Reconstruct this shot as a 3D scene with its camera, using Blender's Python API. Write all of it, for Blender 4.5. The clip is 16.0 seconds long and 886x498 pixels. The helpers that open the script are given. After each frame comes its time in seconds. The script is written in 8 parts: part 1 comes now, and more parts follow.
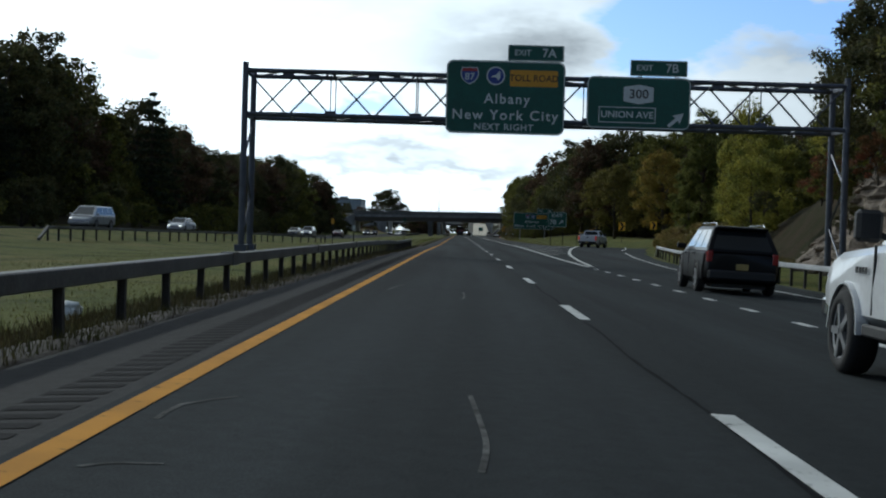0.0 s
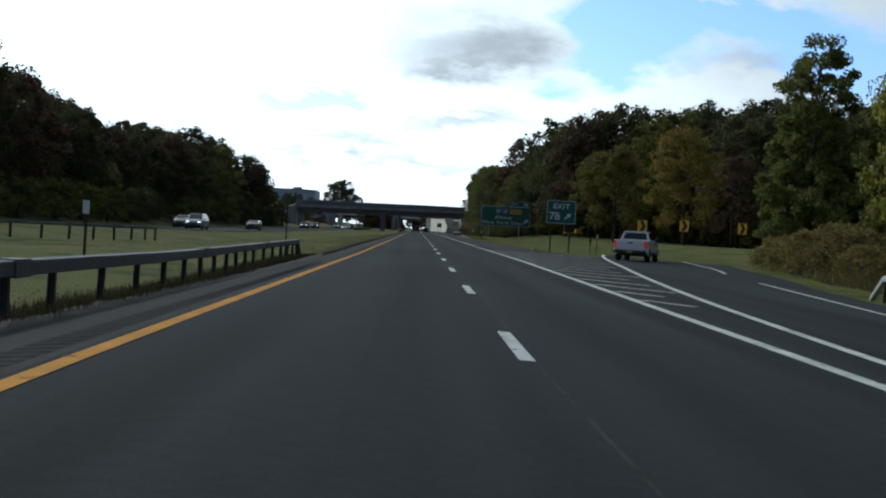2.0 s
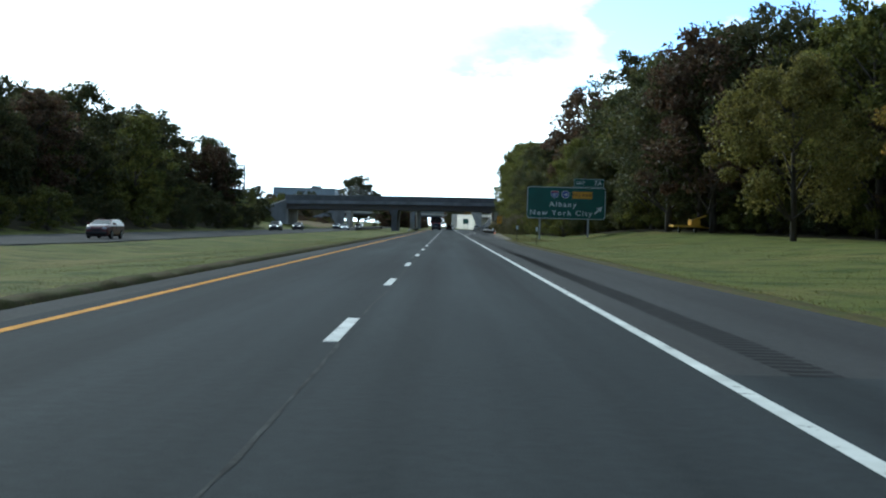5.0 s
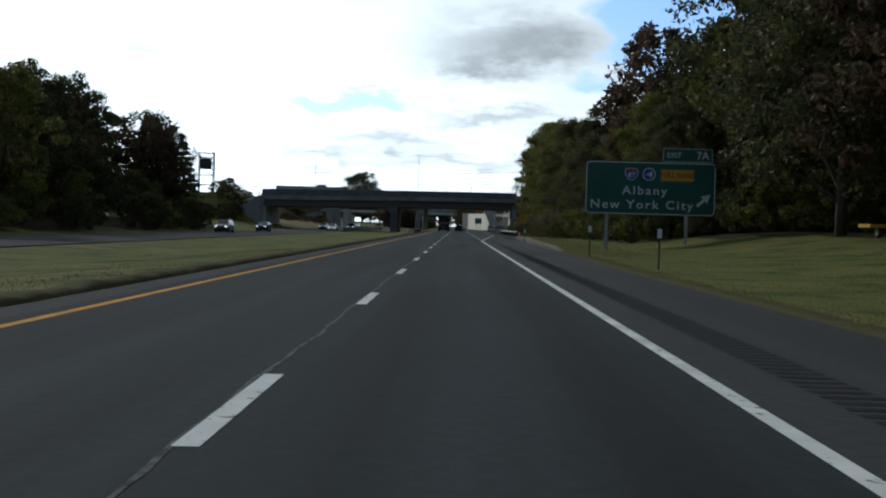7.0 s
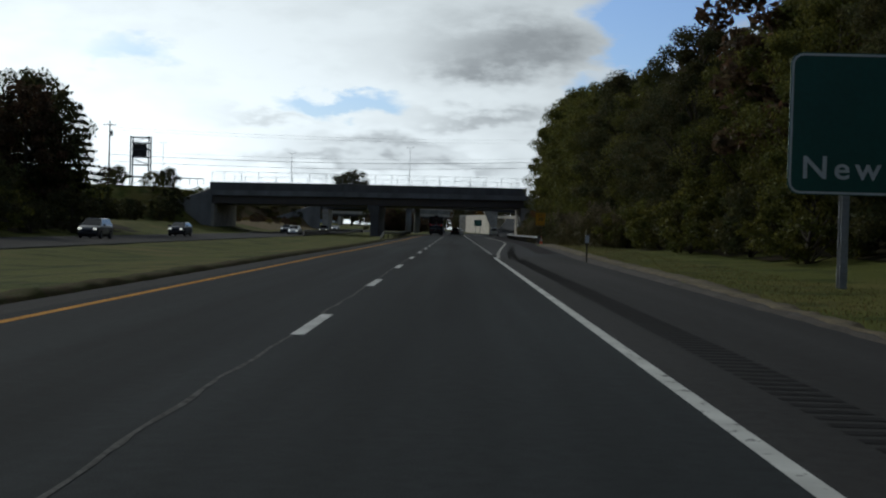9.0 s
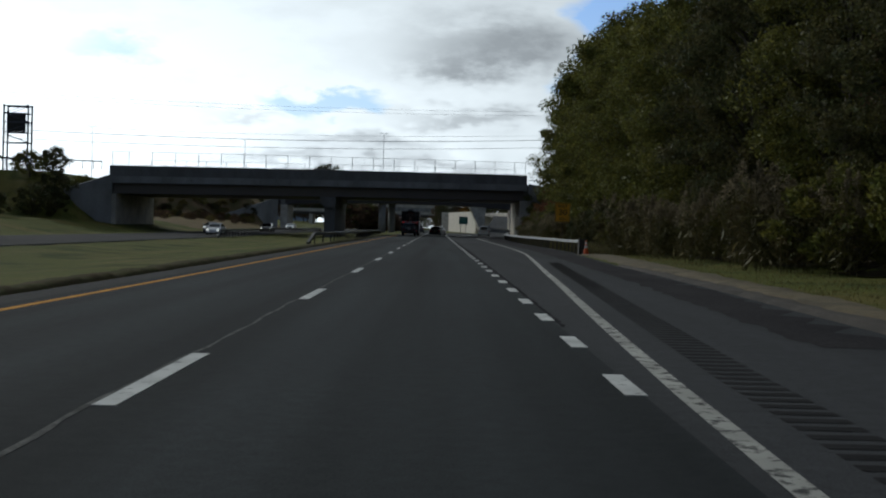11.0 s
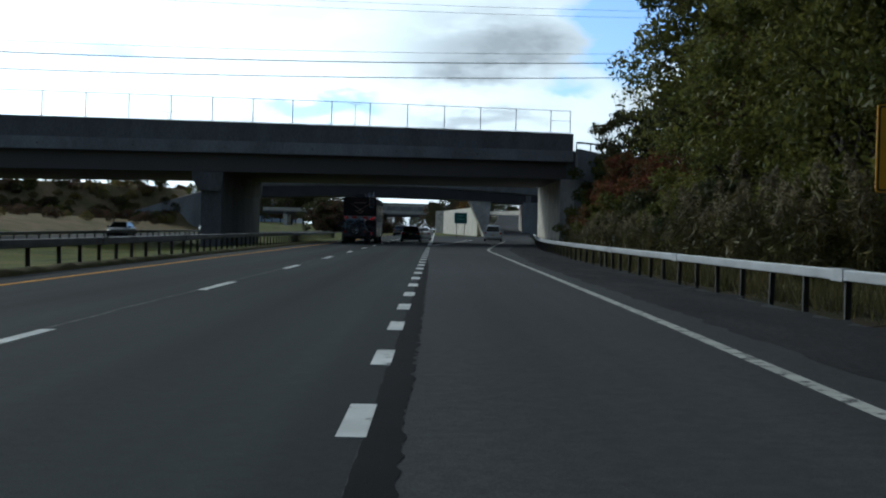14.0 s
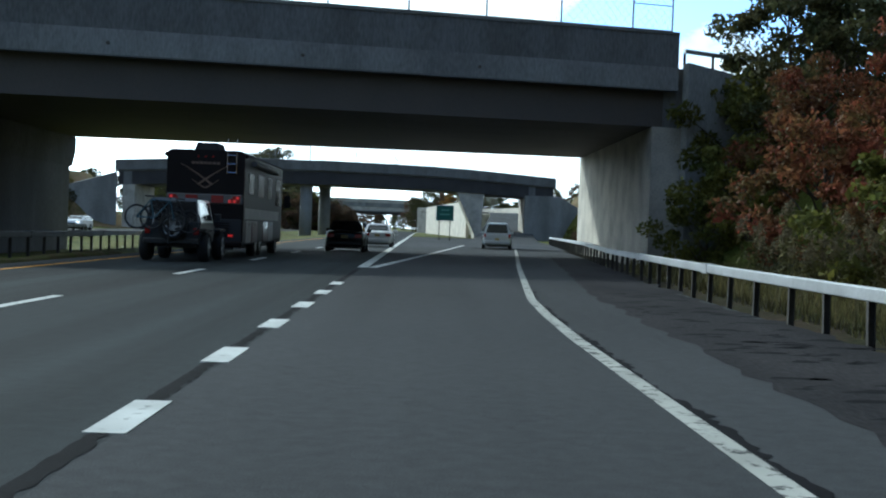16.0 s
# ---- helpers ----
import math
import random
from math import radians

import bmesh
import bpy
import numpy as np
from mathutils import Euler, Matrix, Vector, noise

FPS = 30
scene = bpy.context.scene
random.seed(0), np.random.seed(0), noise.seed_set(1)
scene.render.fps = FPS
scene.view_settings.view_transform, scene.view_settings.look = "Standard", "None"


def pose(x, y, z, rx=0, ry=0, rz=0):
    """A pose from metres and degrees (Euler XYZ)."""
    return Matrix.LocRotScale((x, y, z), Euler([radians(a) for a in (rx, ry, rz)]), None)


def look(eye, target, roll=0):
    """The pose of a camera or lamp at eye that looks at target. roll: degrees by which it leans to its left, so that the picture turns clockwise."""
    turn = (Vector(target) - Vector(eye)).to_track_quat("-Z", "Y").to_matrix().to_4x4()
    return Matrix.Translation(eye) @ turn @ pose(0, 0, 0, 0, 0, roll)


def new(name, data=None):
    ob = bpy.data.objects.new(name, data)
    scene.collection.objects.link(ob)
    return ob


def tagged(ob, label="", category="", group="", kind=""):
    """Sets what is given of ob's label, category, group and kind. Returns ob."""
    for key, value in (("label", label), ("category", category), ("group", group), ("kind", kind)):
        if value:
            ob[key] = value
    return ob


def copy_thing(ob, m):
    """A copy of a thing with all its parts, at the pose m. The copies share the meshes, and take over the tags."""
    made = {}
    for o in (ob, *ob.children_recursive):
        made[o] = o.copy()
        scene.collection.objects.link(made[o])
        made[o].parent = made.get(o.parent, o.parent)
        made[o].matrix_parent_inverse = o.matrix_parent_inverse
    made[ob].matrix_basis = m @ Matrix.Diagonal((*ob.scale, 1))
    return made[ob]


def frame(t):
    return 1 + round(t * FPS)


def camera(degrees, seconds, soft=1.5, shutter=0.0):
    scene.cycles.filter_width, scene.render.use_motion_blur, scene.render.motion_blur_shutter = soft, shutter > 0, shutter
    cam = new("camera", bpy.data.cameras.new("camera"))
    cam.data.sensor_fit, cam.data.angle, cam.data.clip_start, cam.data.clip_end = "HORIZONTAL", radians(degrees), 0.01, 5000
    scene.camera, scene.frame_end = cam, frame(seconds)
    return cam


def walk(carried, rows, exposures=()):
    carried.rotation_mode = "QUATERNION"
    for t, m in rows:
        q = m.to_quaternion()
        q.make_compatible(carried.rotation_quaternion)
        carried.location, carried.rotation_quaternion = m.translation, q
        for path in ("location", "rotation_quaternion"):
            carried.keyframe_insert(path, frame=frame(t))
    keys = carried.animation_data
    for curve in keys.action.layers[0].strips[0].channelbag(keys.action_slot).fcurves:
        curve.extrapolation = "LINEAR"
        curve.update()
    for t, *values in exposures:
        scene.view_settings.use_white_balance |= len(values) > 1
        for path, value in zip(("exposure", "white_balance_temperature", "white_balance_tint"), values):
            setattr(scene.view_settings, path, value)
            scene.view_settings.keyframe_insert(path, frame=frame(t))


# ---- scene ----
cam = camera(39.85, 16.0, soft=2.1)
PATH = [
    (0, (-1.770, 0.812, 1.156), (-2.44, 50.80, 0.47), 1.68),
    (0.5, (-1.734, 13.905, 1.209), (-2.27, 63.90, 0.50), 1.99),
    (1, (-1.649, 27.247, 1.189), (-1.88, 77.24, 0.35), 2.24),
    (1.5, (-1.524, 41.896, 1.145), (-0.82, 91.89, 0.42), 2.34),
    (2, (-1.132, 54.848, 1.220), (-0.05, 104.83, 0.43), 3.28),
    (2.5, (-0.667, 69.029, 1.216), (0.45, 119.01, 0.39), 3.17),
    (3, (-0.183, 82.655, 1.251), (0.80, 132.64, 0.39), 2.82),
    (3.5, (0.315, 96.746, 1.258), (1.07, 146.73, 0.44), 1.96),
    (4, (0.716, 110.750, 1.285), (1.14, 160.74, 0.33), 1.84),
    (4.5, (0.980, 124.700, 1.277), (1.10, 174.69, 0.37), 1.71),
    (5, (1.205, 138.999, 1.270), (1.08, 188.99, 0.32), 1.61),
    (7.5, (1.502, 208.023, 1.253), (0.93, 258.01, 0.31), 1.62),
    (8, (1.566, 221.346, 1.240), (1.08, 271.34, 0.40), 1.59),
    (8.5, (1.651, 234.866, 1.242), (1.22, 284.86, 0.38), 1.59),
    (9, (1.760, 248.960, 1.261), (1.31, 298.95, 0.43), 1.69),
    (11.5, (2.403, 316.502, 1.216), (2.80, 366.49, 0.36), 1.58),
    (12, (2.769, 330.502, 1.213), (3.23, 380.49, 0.44), 1.33),
    (12.5, (3.115, 344.045, 1.176), (3.68, 394.03, 0.27), 0.79),
    (13, (3.470, 357.780, 1.161), (4.06, 407.77, 0.40), 1.13),
    (13.5, (3.806, 371.183, 1.147), (4.22, 421.17, 0.33), 1.12),
    (14, (4.098, 384.375, 1.163), (4.42, 434.37, 0.38), 1.37),
    (14.5, (4.371, 397.823, 1.164), (4.66, 447.82, 0.43), 1.76),
    (15, (4.668, 411.044, 1.194), (5.08, 461.04, 0.41), 2.26),
    (15.5, (5.053, 424.428, 1.232), (5.58, 474.42, 0.43), 1.87),
    (16, (5.367, 438.293, 1.191), (6.29, 488.28, 0.40), 2.08),
]
EXPOSURES = [
    (0, -0.87, 5750, 2), (1.5, -0.74, 5700, 2), (2.5, -0.46, 5600, 1), (3, -0.15, 5500, -1), (3.5, 0.18, 5350, -3), (4.25, 0.32, 5350, -4), (5, 0.16, 5350, -4), (6.3, -0.45, 5550, 1), (7.5, -1.12, 5950, 4),
    (9, -1.45, 6100, 5), (11.5, -1.18, 6000, 5), (13, -1.0, 5800, 3), (14, -0.86, 5550, 0), (14.5, -0.62, 5500, -1), (15, -0.1, 5450, -3), (16, 0.22, 5380, -4),
]
walk(cam, [(t, look(eye, target, roll)) for t, eye, target, roll in PATH], EXPOSURES)

# ---- light and sky ----
SUN_DIR = Vector((-0.62, 0.70, 0.50)).normalized()
sun_data = bpy.data.lights.new("sun", "SUN")
sun_data.energy, sun_data.angle, sun_data.color = 2.6, radians(3.0), (1.0, 0.93, 0.82)
sun = new("sun", sun_data)
sun.matrix_world = look(SUN_DIR * 300, (0, 0, 0))


def build_world():
    world = bpy.data.worlds.new("sky")
    scene.world = world
    world.use_nodes = True
    nt = world.node_tree
    nt.nodes.clear()
    n, link = nt.nodes.new, nt.links.new
    out, bg = n("ShaderNodeOutputWorld"), n("ShaderNodeBackground")
    sky = n("ShaderNodeTexSky")
    sky.sky_type, sky.sun_disc = "NISHITA", False
    sky.sun_elevation = math.asin(SUN_DIR.z)
    sky.sun_rotation = math.atan2(SUN_DIR.x, SUN_DIR.y)
    co, sep = n("ShaderNodeTexCoord"), n("ShaderNodeSeparateXYZ")
    link(co.outputs["Generated"], sep.inputs[0])

    def m(op, a, b=None, clamp=False):
        node = n("ShaderNodeMath")
        node.operation, node.use_clamp = op, clamp
        for i, v in enumerate((a, b)):
            if v is None:
                continue
            if isinstance(v, (int, float)):
                node.inputs[i].default_value = v
            else:
                link(v, node.inputs[i])
        return node.outputs[0]

    up = m("MAXIMUM", sep.outputs[2], 0.0)
    ahead = m("MAXIMUM", sep.outputs[1], 0.04)
    # place in the sky: slope to the side and upwards
    side, rise = m("DIVIDE", sep.outputs[0], ahead), m("DIVIDE", up, ahead)

    def fractal(sx, sy, detail, rough, shift=0.0):
        comb, tex = n("ShaderNodeCombineXYZ"), n("ShaderNodeTexNoise")
        link(m("MULTIPLY", side, sx), comb.inputs[0])
        link(m("MULTIPLY", rise, sy), comb.inputs[1])
        comb.inputs[2].default_value = shift
        tex.inputs["Scale"].default_value = 1.0
        tex.inputs["Detail"].default_value, tex.inputs["Roughness"].default_value = detail, rough
        link(comb.outputs[0], tex.inputs["Vector"])
        return tex.outputs["Fac"]

    wisp = m("SUBTRACT", fractal(9.0, 24.0, 7, 0.58), 0.5)
    puff = m("SUBTRACT", fractal(24.0, 52.0, 6, 0.6, 4.0), 0.5)
    wu = m("ADD", side, m("MULTIPLY", wisp, 0.13))
    wv = m("ADD", rise, m("ADD", m("MULTIPLY", puff, 0.055), m("MULTIPLY", wisp, 0.05)))

    def heap(blobs):
        """Soft ragged patches: middle, half-width, half-height, weight."""
        total = None
        for u0, v0, a, b, w in blobs:
            du, dv = m("DIVIDE", m("SUBTRACT", wu, u0), a), m("DIVIDE", m("SUBTRACT", wv, v0), b)
            r2 = m("ADD", m("MULTIPLY", du, du), m("MULTIPLY", dv, dv))
            g = m("MULTIPLY", m("POWER", 2.718, m("MULTIPLY", r2, -1.0)), w)
            total = g if total is None else m("ADD", total, g)
        return total

    # blue gaps in the cloud sheet, and the grey undersides
    gaps = heap(((-0.092, 0.100, 0.055, 0.014, 1.0), (0.160, 0.165, 0.050, 0.036, 1.2), (0.235, 0.190, 0.10, 0.018, 1.1), (0.36, 0.150, 0.11, 0.032, 1.1), (0.102, 0.116, 0.032, 0.013, 0.75),
                 (-0.27, 0.138, 0.060, 0.020, 0.65), (0.02, 0.33, 0.16, 0.05, 0.6), (-0.30, 0.40, 0.20, 0.06, 0.6), (0.50, 0.30, 0.2, 0.10, 0.8), (0.9, 0.25, 0.3, 0.12, 0.8)))
    greys = heap(((0.045, 0.150, 0.075, 0.022, 1.0), (0.015, 0.132, 0.05, 0.012, 0.5), (0.030, 0.088, 0.06, 0.007, 0.8), (-0.06, 0.066, 0.07, 0.008, 0.85), (0.0, 0.050, 0.06, 0.007, 0.85), (-0.12, 0.050, 0.07, 0.006, 0.7),
                  (-0.15, 0.086, 0.04, 0.006, 0.5), (0.27, 0.150, 0.06, 0.012, 0.6), (0.02, 0.24, 0.20, 0.03, 0.5)))
    open_sky = m("ADD", m("MULTIPLY", m("SUBTRACT", gaps, 0.36), 2.6), m("MULTIPLY", puff, 0.9))
    haze = m("SUBTRACT", 1.0, m("MULTIPLY", up, 14.0), True)
    # behind the camera broken cloud goes on at random
    far_noise = n("ShaderNodeTexNoise")
    far_noise.inputs["Scale"].default_value, far_noise.inputs["Detail"].default_value = 2.4, 6
    link(co.outputs["Generated"], far_noise.inputs["Vector"])
    back = m("MULTIPLY", m("SUBTRACT", 0.5, sep.outputs[1], True), m("MULTIPLY", m("SUBTRACT", far_noise.outputs["Fac"], 0.5), 6.0))
    fac = m("MAXIMUM", m("SUBTRACT", 1.0, m("MAXIMUM", m("MAXIMUM", open_sky, back), 0.0), True), haze, True)
    tone = m("SUBTRACT", m("ADD", 0.92, m("MULTIPLY", wisp, 0.8)), m("MULTIPLY", greys, m("ADD", 0.75, m("MULTIPLY", puff, 0.9))))
    shade = n("ShaderNodeValToRGB")
    shade.color_ramp.elements[0].position, shade.color_ramp.elements[1].position = 0.10, 0.95
    shade.color_ramp.elements[0].color = (0.48, 0.50, 0.52, 1)
    shade.color_ramp.elements[1].color = (1.10, 1.14, 1.16, 1)
    link(tone, shade.inputs[0])
    # brighter towards the sun
    dot = n("ShaderNodeVectorMath")
    dot.operation = "DOT_PRODUCT"
    dot.inputs[1].default_value = SUN_DIR
    link(co.outputs["Generated"], dot.inputs[0])
    glow = m("ADD", m("MULTIPLY", m("POWER", m("MAXIMUM", dot.outputs["Value"], 0.0), 2.0), 2.3), 0.30)
    # bright towards the horizon, duller overhead, as under broken cloud
    low = m("POWER", m("SUBTRACT", 1.0, up), 4.0)
    glow = m("MULTIPLY", glow, m("ADD", m("MULTIPLY", low, 1.35), 0.5))
    lit = n("ShaderNodeVectorMath")
    lit.operation = "SCALE"
    link(shade.outputs[0], lit.inputs[0])
    link(glow, lit.inputs["Scale"])
    blue = n("ShaderNodeVectorMath")
    blue.operation = "MULTIPLY"
    link(sky.outputs[0], blue.inputs[0])
    blue.inputs[1].default_value = SKY_GAIN
    mix = n("ShaderNodeMix")
    mix.data_type = "RGBA"
    link(fac, mix.inputs["Factor"])
    link(blue.outputs[0], mix.inputs["A"])
    link(lit.outputs[0], mix.inputs["B"])
    link(mix.outputs["Result"], bg.inputs["Color"])
    bg.inputs["Strength"].default_value = 1.0
    link(bg.outputs[0], out.inputs[0])


SKY_GAIN = (0.185, 0.215, 0.285)
build_world()


# ---- materials ----
def node_mat(name):
    mt = bpy.data.materials.new(name)
    mt.use_nodes = True
    nt = mt.node_tree
    return mt, nt, nt.nodes["Principled BSDF"]


def mat(name, base, rough=0.6, metal=0.0, vary=0.25, scale=3.0, fine=40.0, bump=0.15, stretch=(1, 1, 1), spec=0.5, per_object=0.0, per_island=0.0, tint=None, space="world"):
    """A surface with variation at two scales and fine relief; tint is a second colour into which it wanders."""
    mt, nt, bsdf = node_mat(name)
    n, link = nt.nodes.new, nt.links.new
    if space == "world":
        src = n("ShaderNodeNewGeometry").outputs["Position"]
    else:
        src = n("ShaderNodeTexCoord").outputs["Object"]
    mp = n("ShaderNodeMapping")
    mp.inputs["Scale"].default_value = stretch
    link(src, mp.inputs["Vector"])
    large, grain = n("ShaderNodeTexNoise"), n("ShaderNodeTexNoise")
    for tex, sc, detail in ((large, scale, 5), (grain, fine, 3)):
        tex.inputs["Scale"].default_value = sc
        tex.inputs["Detail"].default_value = detail
        link(mp.outputs[0], tex.inputs["Vector"])
    mix = n("ShaderNodeMix")
    mix.data_type = "RGBA"
    second = tint or tuple(c * (1 - vary) for c in base)
    mix.inputs["A"].default_value = (*base, 1)
    mix.inputs["B"].default_value = (*second, 1)
    ramp = n("ShaderNodeMapRange")
    ramp.inputs["From Min"].default_value, ramp.inputs["From Max"].default_value = 0.36, 0.66
    link(large.outputs["Fac"], ramp.inputs["Value"])
    link(ramp.outputs[0], mix.inputs["Factor"])
    hsv = n("ShaderNodeHueSaturation")
    link(mix.outputs["Result"], hsv.inputs["Color"])
    gr = n("ShaderNodeMapRange")
    gr.inputs["From Min"].default_value, gr.inputs["From Max"].default_value = 0.3, 0.7
    gr.inputs["To Min"].default_value, gr.inputs["To Max"].default_value = 1 - vary * 0.6, 1 + vary * 0.6
    link(grain.outputs["Fac"], gr.inputs["Value"])
    value = gr.outputs[0]
    for amount, node, socket in ((per_object, "ShaderNodeObjectInfo", "Random"), (per_island, "ShaderNodeNewGeometry", "Random Per Island")):
        if amount:
            rnd = n("ShaderNodeMapRange")
            rnd.inputs["To Min"].default_value, rnd.inputs["To Max"].default_value = 1 - amount, 1 + amount
            link(n(node).outputs[socket], rnd.inputs["Value"])
            mul = n("ShaderNodeMath")
            mul.operation = "MULTIPLY"
            link(value, mul.inputs[0])
            link(rnd.outputs[0], mul.inputs[1])
            value = mul.outputs[0]
    link(value, hsv.inputs["Value"])
    link(hsv.outputs[0], bsdf.inputs["Base Color"])
    bsdf.inputs["Roughness"].default_value = rough
    bsdf.inputs["Metallic"].default_value = metal
    bsdf.inputs["Specular IOR Level"].default_value = spec
    if bump:
        bp = n("ShaderNodeBump")
        bp.inputs["Strength"].default_value = bump
        bp.inputs["Distance"].default_value = 0.02
        link(grain.outputs["Fac"], bp.inputs["Height"])
        link(bp.outputs[0], bsdf.inputs["Normal"])
    return mt


def emit_mat(name, color, strength):
    mt, nt, bsdf = node_mat(name)
    bsdf.inputs["Base Color"].default_value = (*color, 1)
    bsdf.inputs["Emission Color"].default_value = (*color, 1)
    bsdf.inputs["Emission Strength"].default_value = strength
    return mt


def glass_mat(name, color, rough=0.05):
    mt, nt, bsdf = node_mat(name)
    bsdf.inputs["Base Color"].default_value = (*color, 1)
    bsdf.inputs["Roughness"].default_value = rough
    bsdf.inputs["Specular IOR Level"].default_value = 0.45
    bsdf.inputs["Coat Weight"].default_value = 0.25
    bsdf.inputs["Coat Roughness"].default_value = 0.03
    return mt


def asphalt_mat(name, base, crack=True, streak=0.35):
    """Worn asphalt: aggregate grain, long wheel streaks, patches and fine cracks."""
    mt, nt, bsdf = node_mat(name)
    n, link = nt.nodes.new, nt.links.new
    pos = n("ShaderNodeNewGeometry").outputs["Position"]

    def noise_tex(scale, stretch=(1, 1, 1), detail=4):
        mp, tex = n("ShaderNodeMapping"), n("ShaderNodeTexNoise")
        mp.inputs["Scale"].default_value = stretch
        tex.inputs["Scale"].default_value, tex.inputs["Detail"].default_value = scale, detail
        link(pos, mp.inputs["Vector"])
        link(mp.outputs[0], tex.inputs["Vector"])
        return tex.outputs["Fac"]

    def mapped(v, lo, hi, a, b):
        r = n("ShaderNodeMapRange")
        for key, val in (("From Min", lo), ("From Max", hi), ("To Min", a), ("To Max", b)):
            r.inputs[key].default_value = val
        link(v, r.inputs["Value"])
        return r.outputs[0]

    def mul(a, b):
        k = n("ShaderNodeMath")
        k.operation = "MULTIPLY"
        link(a, k.inputs[0])
        link(b, k.inputs[1])
        return k.outputs[0]

    value = mapped(noise_tex(0.9, (1, 0.02, 1), 3), 0.3, 0.7, 1 - streak, 1 + streak)
    value = mul(value, mapped(noise_tex(0.12, (1, 0.4, 1), 5), 0.3, 0.7, 0.82, 1.18))
    value = mul(value, mapped(noise_tex(90.0, detail=2), 0.3, 0.7, 0.72, 1.28))
    value = mul(value, mapped(noise_tex(7.0, detail=4), 0.35, 0.7, 0.9, 1.1))
    if crack:
        vor, warp, mp = n("ShaderNodeTexVoronoi"), n("ShaderNodeTexNoise"), n("ShaderNodeMapping")
        mp.inputs["Scale"].default_value = (0.16, 0.035, 1)
        warp.inputs["Scale"].default_value, warp.inputs["Detail"].default_value = 1.6, 5
        link(pos, warp.inputs["Vector"])
        add = n("ShaderNodeVectorMath")
        add.operation = "ADD"
        link(pos, add.inputs[0])
        sc = n("ShaderNodeVectorMath")
        sc.operation = "SCALE"
        sc.inputs["Scale"].default_value = 1.3
        link(warp.outputs["Color"], sc.inputs[0])
        link(sc.outputs[0], add.inputs[1])
        link(add.outputs[0], mp.inputs["Vector"])
        vor.feature = "DISTANCE_TO_EDGE"
        vor.inputs["Scale"].default_value = 1.0
        link(mp.outputs[0], vor.inputs["Vector"])
        value = mul(value, mapped(vor.outputs["Distance"], 0.0, 0.0022, 0.78, 1.0))
    hsv = n("ShaderNodeHueSaturation")
    hsv.inputs["Color"].default_value = (*base, 1)
    link(value, hsv.inputs["Value"])
    link(hsv.outputs[0], bsdf.inputs["Base Color"])
    bsdf.inputs["Roughness"].default_value = 0.95
    bsdf.inputs["Specular IOR Level"].default_value = 0.08
    bp = n("ShaderNodeBump")
    bp.inputs["Strength"].default_value, bp.inputs["Distance"].default_value = 0.35, 0.01
    link(noise_tex(110.0, detail=2), bp.inputs["Height"])
    link(bp.outputs[0], bsdf.inputs["Normal"])
    return mt


def grass_ground_mat():
    """Mown verge: green with dry yellow and brown patches, seen from low down."""
    mt, nt, bsdf = node_mat("verge_grass")
    n, link = nt.nodes.new, nt.links.new
    pos = n("ShaderNodeNewGeometry").outputs["Position"]
    out = None
    stages = (((0.096, 0.106, 0.022), 0.0, 0.0, 1.0), ((0.140, 0.122, 0.036), 0.10, 0.48, 0.66), ((0.050, 0.066, 0.012), 0.35, 0.50, 0.64), ((0.095, 0.078, 0.035), 1.9, 0.60, 0.72))
    for color, scale, lo, hi in stages:
        if out is None:
            rgb = n("ShaderNodeRGB")
            rgb.outputs[0].default_value = (*color, 1)
            out = rgb.outputs[0]
            continue
        tex, r, mix = n("ShaderNodeTexNoise"), n("ShaderNodeMapRange"), n("ShaderNodeMix")
        tex.inputs["Scale"].default_value, tex.inputs["Detail"].default_value = scale, 6
        link(pos, tex.inputs["Vector"])
        r.inputs["From Min"].default_value, r.inputs["From Max"].default_value = lo, hi
        link(tex.outputs["Fac"], r.inputs["Value"])
        mix.data_type = "RGBA"
        link(r.outputs[0], mix.inputs["Factor"])
        link(out, mix.inputs["A"])
        mix.inputs["B"].default_value = (*color, 1)
        out = mix.outputs["Result"]
    grain, hsv, r = n("ShaderNodeTexNoise"), n("ShaderNodeHueSaturation"), n("ShaderNodeMapRange")
    grain.inputs["Scale"].default_value, grain.inputs["Detail"].default_value = 14, 6
    link(pos, grain.inputs["Vector"])
    r.inputs["From Min"].default_value, r.inputs["From Max"].default_value = 0.3, 0.7
    r.inputs["To Min"].default_value, r.inputs["To Max"].default_value = 0.55, 1.45
    link(grain.outputs["Fac"], r.inputs["Value"])
    link(r.outputs[0], hsv.inputs["Value"])
    link(out, hsv.inputs["Color"])
    link(hsv.outputs[0], bsdf.inputs["Base Color"])
    bsdf.inputs["Roughness"].default_value = 0.95
    bsdf.inputs["Specular IOR Level"].default_value = 0.1
    bp = n("ShaderNodeBump")
    bp.inputs["Strength"].default_value, bp.inputs["Distance"].default_value = 0.8, 0.08
    link(grain.outputs["Fac"], bp.inputs["Height"])
    link(bp.outputs[0], bsdf.inputs["Normal"])
    return mt


